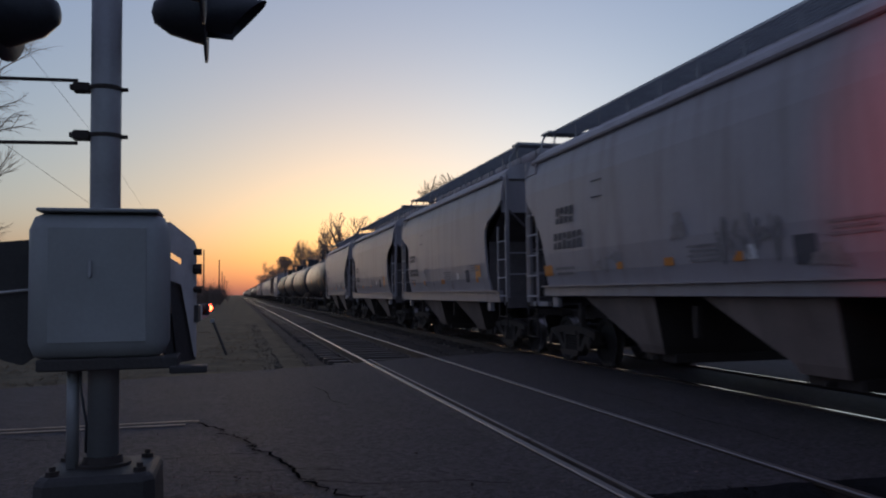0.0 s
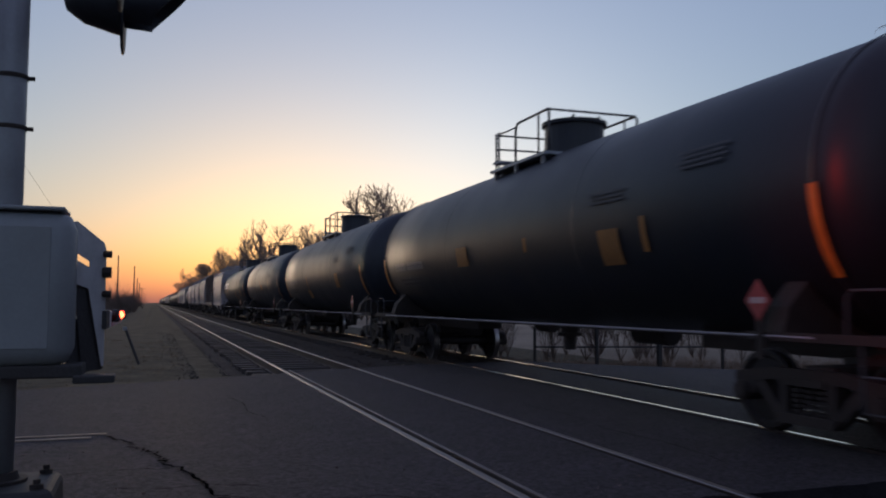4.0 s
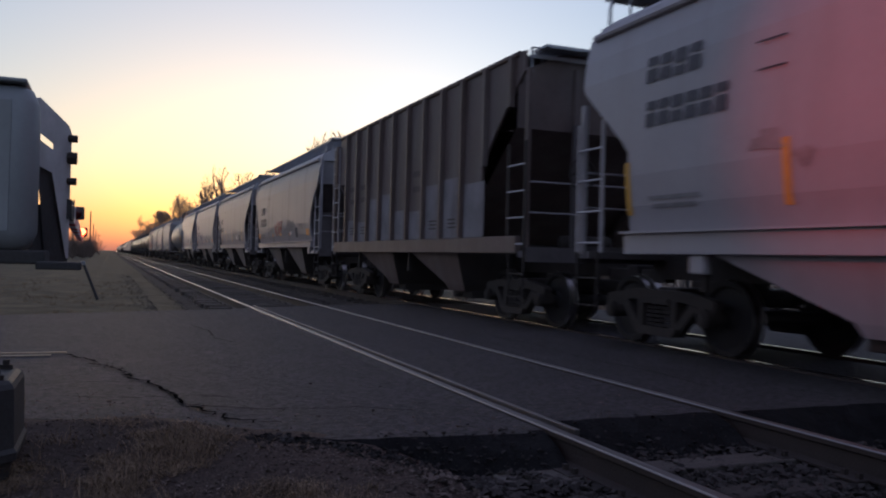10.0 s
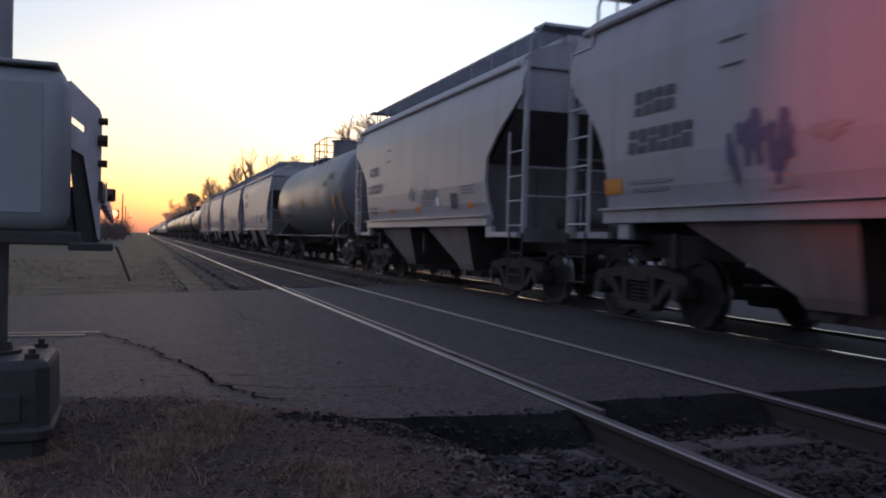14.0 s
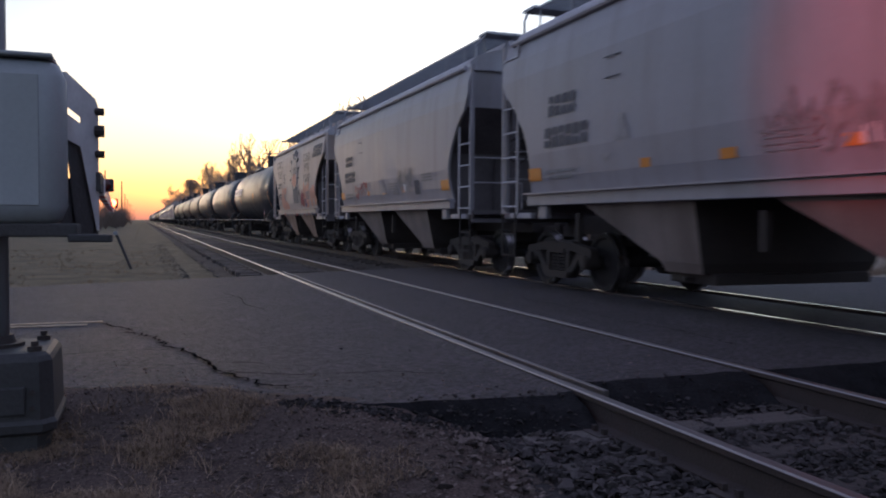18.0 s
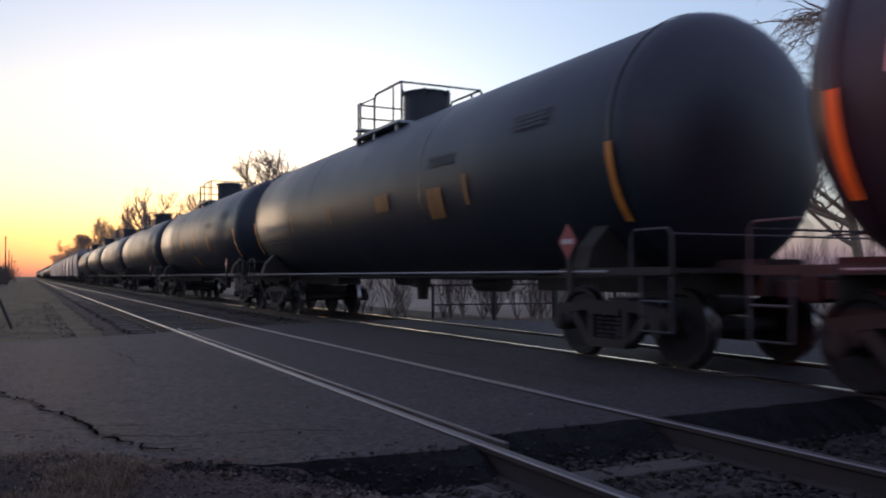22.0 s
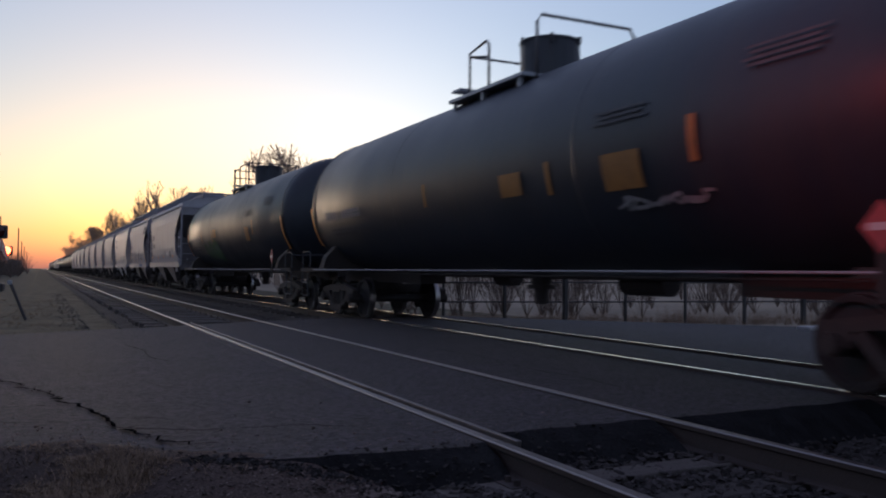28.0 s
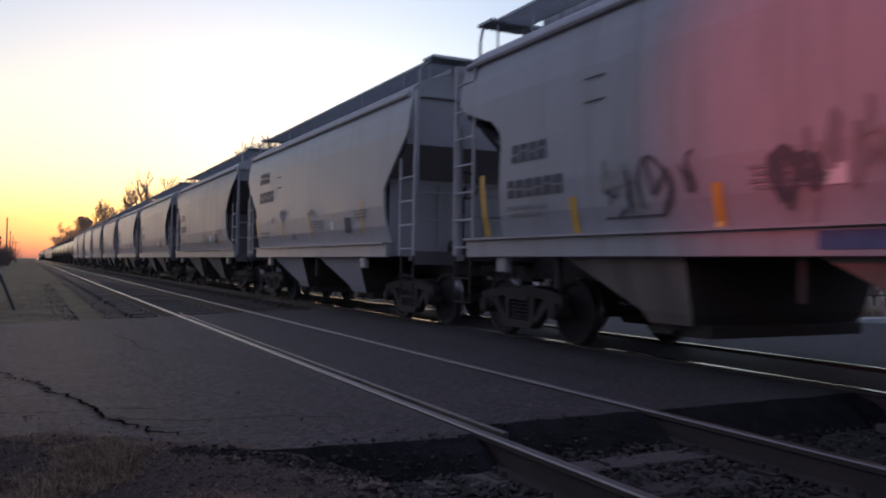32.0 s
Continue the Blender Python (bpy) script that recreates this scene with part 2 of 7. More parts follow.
M = {
    "asphalt": material("worn_asphalt", (0.0295, 0.0255, 0.029), 0.82, vary=0.5, scale=1.6, bump=0.9, bump_scale=45, spec=0.4, speckle=0.75, grain_scale=22),
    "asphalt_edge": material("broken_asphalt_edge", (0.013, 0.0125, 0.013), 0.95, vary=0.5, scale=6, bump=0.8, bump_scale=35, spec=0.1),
    "crumb": material("asphalt_crumb", (0.035, 0.031, 0.030), 0.95, vary=0.4, scale=9, bump=0.4, bump_scale=50, island=0.6, spec=0.1),
    "soil": material("gravelly_soil", (0.066, 0.048, 0.040), 0.95, vary=0.45, scale=0.7, bump=0.7, bump_scale=22, spec=0.1, speckle=0.5),
    "ballast": material("ballast_bed", (0.045, 0.040, 0.038), 0.95, vary=0.5, scale=2.5, bump=1.0, bump_scale=18, spec=0.1),
    "stone": material("ballast_stone", (0.115, 0.090, 0.078), 0.9, vary=0.35, scale=8, bump=0.5, bump_scale=60, island=0.6, spec=0.1),
    "stone_each": material("ballast_stone_single", (0.062, 0.050, 0.045), 0.9, vary=0.35, scale=8, bump=0.5, bump_scale=60, each=0.45, spec=0.1),
    "stone_dark": material("dark_ballast_stone", (0.045, 0.038, 0.036), 0.8, vary=0.4, scale=8, bump=0.5, bump_scale=60, island=0.6, spec=0.2),
    "grass": material("dry_grass", (0.225, 0.160, 0.108), 0.9, vary=0.3, scale=4, bump=0, island=0.45, spec=0.1),
    "dark_grass": material("dull_verge_grass", (0.16, 0.12, 0.07), 0.9, vary=0.3, scale=4, bump=0, island=0.45, spec=0.1),
    "tie": material("weathered_tie", (0.075, 0.063, 0.056), 0.72, vary=0.4, scale=3, bump=0.6, bump_scale=30, stretch=(0.5, 8, 4), each=0.3, spec=0.25),
    "rail": material("rusty_rail", (0.030, 0.020, 0.017), 0.75, vary=0.35, scale=5, bump=0.25, bump_scale=60),
    "railhead": material("polished_railhead", (0.72, 0.69, 0.66), 0.16, metal=1.0, vary=0.15, scale=3, bump=0.05, stretch=(6, 0.4, 6)),
    "railhead_dull": material("dull_railhead", (0.22, 0.20, 0.195), 0.46, metal=1.0, vary=0.25, scale=3, bump=0.08, stretch=(6, 0.4, 6)),
    "strip": material("worn_steel_strip", (0.15, 0.135, 0.13), 0.5, metal=0.7, vary=0.3, scale=4, bump=0.15),
    "rubber": material("flangeway_rubber", (0.035, 0.034, 0.034), 0.6, vary=0.3, scale=5, bump=0.2),
    "hopper": material("grey_car_paint", (0.285, 0.267, 0.282), 0.5, vary=0.10, scale=1.2, bump=0.06, bump_scale=12, streak=(0.17, 0.145, 0.13), streak_amount=0.5, each=0.14, spec=0.6),
    "hopper_white": material("white_car_paint", (0.345, 0.325, 0.335), 0.45, vary=0.08, scale=1.2, bump=0.06, bump_scale=12, streak=(0.26, 0.22, 0.20), streak_amount=0.35, each=0.06, spec=0.55),
    "hopper_tan": material("cream_car_paint", (0.44, 0.36, 0.31), 0.55, vary=0.12, scale=1.2, bump=0.06, bump_scale=12, streak=(0.30, 0.16, 0.09), streak_amount=0.6),
    "hopper_brown": material("brown_car_paint", (0.12, 0.085, 0.075), 0.6, vary=0.25, scale=1.4, bump=0.08, bump_scale=12, streak=(0.19, 0.165, 0.155), streak_amount=0.5),
    "roof": material("roof_paint", (0.36, 0.35, 0.37), 0.6, vary=0.2, scale=1.5, bump=0.1, streak=(0.15, 0.12, 0.1), streak_amount=0.4, each=0.12),
    "grating": material("galvanised_grating", (0.33, 0.34, 0.36), 0.5, metal=0.6, vary=0.2, scale=4, bump=0.2),
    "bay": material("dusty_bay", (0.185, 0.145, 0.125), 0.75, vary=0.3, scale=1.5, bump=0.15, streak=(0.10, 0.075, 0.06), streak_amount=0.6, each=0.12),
    # darker paint for slope sheets, panels, posts and sills at the car ends
    "dark_end": material("dark_end_paint", (0.115, 0.10, 0.102), 0.75, vary=0.3, scale=1.8, bump=0.12, bump_scale=12, streak=(0.06, 0.05, 0.045), streak_amount=0.6, each=0.15),
    "chute": material("dusty_chute", (0.33, 0.205, 0.145), 0.75, vary=0.3, scale=1.5, bump=0.15, streak=(0.16, 0.10, 0.07), streak_amount=0.6),
    "tank": material("black_tank_paint", (0.0173, 0.0216, 0.0302), 0.45, vary=0.25, scale=0.8, bump=0.05, bump_scale=8, streak=(0.035, 0.032, 0.03), streak_amount=0.4, each=0.25, spec=0.45),
    "tank_grey": material("faded_tank_paint", (0.16, 0.16, 0.165), 0.5, vary=0.15, scale=0.8, bump=0.05, streak=(0.07, 0.06, 0.055), streak_amount=0.4),
    # grimy running gear; also the bay ends, where the dark stands for shade
    "steel": material("grime_and_shade_steel", (0.033, 0.025, 0.021), 0.8, vary=0.4, scale=3, bump=0.3, bump_scale=25),
    "wheel": material("wheel_steel", (0.023, 0.019, 0.018), 0.7, metal=0.3, vary=0.4, scale=4, bump=0.2),
    "tread": material("wheel_tread", (0.35, 0.33, 0.31), 0.3, metal=1.0, vary=0.2, scale=6, bump=0.05),
    "rung": material("worn_rung", (0.46, 0.44, 0.45), 0.5, vary=0.2, scale=5, bump=0.1, each=0.1),
    "ladder": material("ladder_paint", (0.31, 0.29, 0.30), 0.6, vary=0.2, scale=5, bump=0.1, each=0.15),
    "black_rail": material("black_handrail", (0.05, 0.05, 0.055), 0.55, vary=0.3, scale=5, bump=0.1),
    "decal_dark": material("stencil_black", (0.08, 0.08, 0.09), 0.7, vary=0.25, scale=8, bump=0),
    "decal_worn": material("worn_black_stencil", (0.13, 0.125, 0.13), 0.7, vary=0.3, scale=7, bump=0),
    "decal_white": material("stencil_white", (0.70, 0.69, 0.68), 0.6, vary=0.15, scale=6, bump=0),
    "dust": material("clinging_dust", (0.24, 0.22, 0.22), 0.85, vary=0.3, scale=2.5, bump=0.05, streak=(0.14, 0.10, 0.09), streak_amount=0.5),
    "decal_faint": material("faded_stencil", (0.22, 0.21, 0.21), 0.7, vary=0.3, scale=6, bump=0),
    "decal_dim": material("worn_grey_stencil", (0.06, 0.06, 0.065), 0.7, vary=0.35, scale=6, bump=0),
    "placard": material("faded_placard", (0.30, 0.05, 0.05), 0.55, vary=0.2, scale=9, bump=0),
    "brown_mark": material("worn_dark_stencil", (0.075, 0.055, 0.05), 0.7, vary=0.3, scale=6, bump=0),
    "grime": material("rubbed_grime", (0.27, 0.245, 0.235), 0.7, vary=0.3, scale=5, bump=0, streak=(0.36, 0.34, 0.34), streak_amount=0.7),
    "panel_worn": material("worn_orange_panel", (0.30, 0.13, 0.03), 0.55, vary=0.25, scale=5, bump=0, streak=(0.10, 0.06, 0.03), streak_amount=0.5),
    "decal_orange": material("reflective_orange", (0.62, 0.22, 0.03), 0.45, vary=0.12, scale=6, bump=0),
    "decal_yellow": material("reflective_yellow", (0.62, 0.33, 0.05), 0.45, vary=0.12, scale=6, bump=0),
    "decal_red": material("placard_label", (0.50, 0.40, 0.38), 0.5, vary=0.1, scale=6, bump=0),
    "spray_red": material("spray_red", (0.35, 0.06, 0.07), 0.7, vary=0.3, scale=5, bump=0),
    "spray_green": material("spray_green", (0.045, 0.10, 0.035), 0.7, vary=0.3, scale=3, bump=0),
    "spray_violet": material("spray_violet", (0.10, 0.09, 0.16), 0.7, vary=0.3, scale=5, bump=0),
    "spray_blue": material("spray_blue", (0.06, 0.11, 0.22), 0.7, vary=0.3, scale=5, bump=0),
    "spray_pink": material("spray_pink", (0.62, 0.25, 0.22), 0.7, vary=0.2, scale=4, bump=0),
    "bracket": material("bright_galvanised_plate", (0.55, 0.55, 0.54), 0.5, metal=0.2, vary=0.15, scale=9, bump=0.08, streak=(0.25, 0.2, 0.16), streak_amount=0.4),
    "cast": material("cast_base_iron", (0.036, 0.034, 0.033), 0.7, vary=0.3, scale=5, bump=0.25, streak=(0.05, 0.04, 0.035), streak_amount=0.5),
    "spray_wash": material("thin_red_wash", (0.60, 0.27, 0.18), 0.65, vary=0.25, scale=2.5, bump=0, streak=(0.52, 0.42, 0.35), streak_amount=0.6),
    "galv": material("galvanised_signal_steel", (0.30, 0.31, 0.32), 0.5, metal=0.35, vary=0.15, scale=4, bump=0.08, streak=(0.22, 0.2, 0.18), streak_amount=0.3),
    "housing": material("aluminium_housing_paint", (0.27, 0.285, 0.285), 0.5, metal=0.1, vary=0.12, scale=3, bump=0.06, streak=(0.2, 0.19, 0.17), streak_amount=0.35),
    "black": material("matt_black_hood", (0.032, 0.036, 0.044), 0.55, vary=0.3, scale=5, bump=0.1),
    "lens": material("lit_red_lens", (0.5, 0.02, 0.01), 0.25, vary=0.1, scale=8, bump=0, emit=(1.0, 0.06, 0.02), emit_strength=14.0),
    "lens_dark": material("unlit_red_lens", (0.07, 0.008, 0.007), 0.2, vary=0.1, scale=8, bump=0),
    "gate_white": material("gate_white", (0.7, 0.7, 0.7), 0.5, vary=0.1, scale=5, bump=0.05),
    "gate_red": material("gate_red", (0.5, 0.05, 0.04), 0.5, vary=0.1, scale=5, bump=0.05),
    "concrete": material("concrete", (0.28, 0.27, 0.26), 0.9, vary=0.25, scale=5, bump=0.4, bump_scale=50),
    "paint_yellow": material("worn_road_paint", (0.30, 0.235, 0.17), 0.75, vary=0.45, scale=7, bump=0.2),
    "crack": material("crack_shadow", (0.005, 0.0045, 0.0045), 1.0, vary=0.3, scale=9, bump=0, spec=0.0),
    "bark": material("grey_bark", (0.36, 0.27, 0.20), 0.9, vary=0.35, scale=6, bump=0.4, bump_scale=30),
    "pole": material("creosoted_pole", (0.07, 0.055, 0.045), 0.9, vary=0.3, scale=4, bump=0.2),
    "field": material("winter_field", (0.24, 0.20, 0.15), 0.95, vary=0.4, scale=0.15, bump=0.4, bump_scale=5, spec=0.1),
    "verge": material("rough_verge", (0.075, 0.066, 0.044), 0.95, vary=0.65, scale=1.3, bump=0.6, bump_scale=9, spec=0.1, speckle=0.5),
    "bush": material("bare_bushes", (0.15, 0.11, 0.085), 0.95, vary=0.35, scale=2, bump=0, island=0.35),
    "post": material("dark_fence", (0.035, 0.033, 0.032), 0.7, vary=0.3, scale=6, bump=0.2),
    "white_kerb": material("white_kerb", (0.34, 0.34, 0.33), 0.8, vary=0.25, scale=6, bump=0.2),
}


# ---- small modelling kit ----
def part(name, bm, mat, parent=None, label="", smooth=False):
    """Links a bmesh as one mesh object under a thing or a part."""
    me = bpy.data.meshes.new(name)
    bmesh.ops.recalc_face_normals(bm, faces=bm.faces)
    bm.to_mesh(me)
    bm.free()
    me.materials.append(mat)
    if smooth:
        for p in me.polygons:
            p.use_smooth = True
    ob = new(name, me)
    if parent is not None:
        ob.parent = parent
    if label:
        tagged(ob, label)
    return ob


def shared(name, ob, parent, loc=(0, 0, 0), rz=0.0):
    """Another object on the same mesh."""
    o = new(name, ob.data)
    o.parent = parent
    o.matrix_basis = Matrix.Translation(loc) @ Matrix.Rotation(radians(rz), 4, 'Z')
    return o


def box(bm, x0, y0, z0, x1, y1, z1, b=0.0):
    vs = [bm.verts.new((x, y, z)) for z in (z0, z1) for x, y in ((x0, y0), (x1, y0), (x1, y1), (x0, y1))]
    fs = [(0, 3, 2, 1), (4, 5, 6, 7), (0, 1, 5, 4), (1, 2, 6, 5), (2, 3, 7, 6), (3, 0, 4, 7)]
    faces = [bm.faces.new([vs[i] for i in f]) for f in fs]
    if b > 0:
        edges = list({e for f in faces for e in f.edges})
        bmesh.ops.bevel(bm, geom=edges, offset=b, segments=2, affect='EDGES', profile=0.5)


def tube(bm, points, r, n=8, r_end=None, caps=True):
    """A round bar along points."""
    pts = [Vector(p) for p in points]
    rings = []
    side = None
    for i, p in enumerate(pts):
        d = (pts[min(i + 1, len(pts) - 1)] - pts[max(i - 1, 0)]).normalized()
        if side is None or abs(side.dot(d)) > 0.95:
            side = Vector((0, 0, 1)) if abs(d.z) < 0.9 else Vector((1, 0, 0))
        u = side.cross(d).normalized()
        side = d.cross(u).normalized()
        k = r if r_end is None else r + (r_end - r) * i / (len(pts) - 1)
        rings.append([bm.verts.new(p + k * (math.cos(2 * math.pi * j / n) * u + math.sin(2 * math.pi * j / n) * side)) for j in range(n)])
    for a, b in zip(rings, rings[1:]):
        for j in range(n):
            bm.faces.new((a[j], a[(j + 1) % n], b[(j + 1) % n], b[j]))
    if caps:
        bm.faces.new(rings[0][::-1])
        bm.faces.new(rings[-1])


def prism(bm, outline, axis, a, b):
    """A closed outline (pairs) drawn out along an axis from a to b; x: pairs are (y, z), y: (x, z), z: (x, y)."""
    def at(p, k):
        return {"x": (k, p[0], p[1]), "y": (p[0], k, p[1]), "z": (p[0], p[1], k)}[axis]
    lo = [bm.verts.new(at(p, a)) for p in outline]
    hi = [bm.verts.new(at(p, b)) for p in outline]
    bm.faces.new(lo)
    bm.faces.new(hi[::-1])
    n = len(outline)
    for i in range(n):
        bm.faces.new((lo[i], lo[(i + 1) % n], hi[(i + 1) % n], hi[i]))


def spin(bm, profile, centre, axis, n=24):
    """A lathe: profile of (along, radius) round an axis through centre."""
    c = Vector(centre)
    ax = {"x": (1, 2, 0), "y": (2, 0, 1), "z": (0, 1, 2)}[axis]
    rings = []
    for a, r in profile:
        ring = []
        for j in range(n if r > 1e-6 else 1):
            v = [0, 0, 0]
            v[ax[0]], v[ax[1]], v[ax[2]] = r * math.cos(2 * math.pi * j / n), r * math.sin(2 * math.pi * j / n), a
            ring.append(bm.verts.new(c + Vector(v)))
        rings.append(ring)
    for a, b in zip(rings, rings[1:]):
        for j in range(n):
            if len(a) == 1 and len(b) == 1:
                continue
            if len(a) == 1:
                bm.faces.new((a[0], b[j], b[(j + 1) % n]))
            elif len(b) == 1:
                bm.faces.new((a[j], a[(j + 1) % n], b[0]))
            else:
                bm.faces.new((a[j], a[(j + 1) % n], b[(j + 1) % n], b[j]))


def BM():
    return bmesh.new()


def empty(name, m=None):
    ob = new(name)
    ob.empty_display_size = 0.2
    if m is not None:
        ob.matrix_basis = m
    return ob


# ---- ground, road and track ----
RAILS_NEAR, RAILS_FAR = (3.03, 4.535), (6.83, 8.335)
NEAR_X, FAR_X = 3.7825, 7.5825
rng = random.Random(7)


def near_edge(x):
    """The broken near edge of the crossing, along the track."""
    base = 4.45 + 1.15 / (1 + math.exp((x - 1.1) * 3.2)) + (0.2 if x > 3.1 else 0)
    return base + 0.06 * noise.noise((x * 3.1, 0.3, 5)) + 0.03 * noise.noise((x * 9, 1.3, 5))


def ground_height(x, y):
    """Soil level: rail tops are at zero, the track bed lies lower, and the verge rises a little at the signal."""
    h = -0.26
    if 2.3 < x < 9.3:
        h = -0.31
    h += 0.13 * math.exp(-((x + 0.5) ** 2 / 2.2 + (y - 4.6) ** 2 / 6))
    if y > 30 and x < 0:
        h += 0.10 * min(1, (y - 30) / 40)
    if x > 12:
        h += 0.012 * min(x - 12, 30)
    if -4 < x < 2.9 and y < 6.5:
        gap = near_edge(x) - y
        left = 1 / (1 + math.exp((x - 2.25) * 5))
        over = 0.10 + 0.22 * noise.noise((x * 2.1, y * 1.2, 7))
        if gap > -0.8:
            h = max(h, -0.020 - 0.13 * max(gap, 0) - 0.25 * max(0, -gap - over)) * left + h * (1 - left)
    near = max(0, 1 - math.hypot(x - 1, y - 4) / 14)
    h += 0.035 * near * noise.noise((x * 1.1, y * 1.1, 0)) + 0.012 * near * noise.noise((x * 5, y * 5, 3))
    return h


def ground():
    bm = BM()
    xs = [-3000, -900, -300, -120, -60, -30, -18, -12, -9] + [-7 + 0.35 * i for i in range(14)] + [-2.1 + 0.13 * i for i in range(41)] + [3.5 + 0.35 * i for i in range(31)] + [15, 17, 20, 24, 30, 40, 60, 120, 300, 900, 3000]
    ys = [-3000, -900, -420, -200, -80, -30, -12, -6, -4] + [-3 + 0.3 * i for i in range(22)] + [3.6 + 0.1 * i for i in range(29)] + [6.7 + 0.35 * i for i in range(8)] + [9.6, 10.5, 12, 14, 16, 18, 20, 22, 24, 27, 30, 35, 40, 50, 65, 80, 110, 160, 250, 420, 900, 1800, 3500]
    grid = [[bm.verts.new((x, y, ground_height(x, y))) for x in xs] for y in ys]
    for j in range(len(ys) - 1):
        for i in range(len(xs) - 1):
            bm.faces.new((grid[j][i], grid[j][i + 1], grid[j + 1][i + 1], grid[j + 1][i]))
    ob = part("ground", bm, M["soil"], None, "", True)
    ob.data.materials.append(M["field"])
    ob.data.materials.append(M["verge"])
    for p in ob.data.polygons:
        c = p.center
        if c.x > 13:
            p.material_index = 1
        elif c.x < -8 or c.y > 14:
            p.material_index = 2
    return tagged(ob, "dry gravelly soil and winter grass beside the tracks", "ground", kind="structure")


def far_edge(x):
    if x < 6.3:
        return 14.6 + 0.42 * x + 0.1 * noise.noise((x * 2.5, 9.1, 2))
    return 17.2


def road_slab(x0, x1, name):
    """One panel of asphalt between two lines along the rails, with a thick broken near edge."""
    bm = BM()
    n = max(2, int((x1 - x0) / 0.06)) if x1 - x0 < 12 else 60
    tops, mids, lows, backs, lowb = [], [], [], [], []
    for i in range(n + 1):
        x = x0 + (x1 - x0) * i / n
        a, b = near_edge(x), far_edge(x)
        if x > 9.5:
            b = min(b, 16.4 - (x - 9.5) * 1.05)
            a = 4.6 - (x - 9.5) * 0.55
            if b < a + 7.5:
                b = a + 7.5
        sag = -0.02 if x < 2.9 else -0.006
        if x < -1:
            sag = -0.02 + 0.01 * x * 0.1
        tops.append(bm.verts.new((x, a, sag - 0.01)))
        reach = 0.05 + 0.45 * max(0.0, min(1.0, (x - 1.5) / 1.4)) ** 1.4
        mids.append(bm.verts.new((x, a - reach * (0.35 + 0.2 * noise.noise((x * 6, 4, 1))), sag - 0.07)))
        lows.append(bm.verts.new((x, a - reach * (1 + 0.3 * noise.noise((x * 4, 2, 1))), -0.27)))
        backs.append(bm.verts.new((x, b, sag)))
        lowb.append(bm.verts.new((x, b + 0.1, -0.34)))
    for i in range(n):
        for r, s in ((tops, backs), (mids, tops), (lows, mids), (backs, lowb)):
            bm.faces.new((r[i], r[i + 1], s[i + 1], s[i]))
    for k in (0, n):
        bm.faces.new((lows[k], mids[k], tops[k], backs[k], lowb[k]))
    ob = part(name, bm, M["asphalt"])
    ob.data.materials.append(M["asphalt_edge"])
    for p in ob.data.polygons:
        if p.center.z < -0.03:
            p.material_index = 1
    return ob


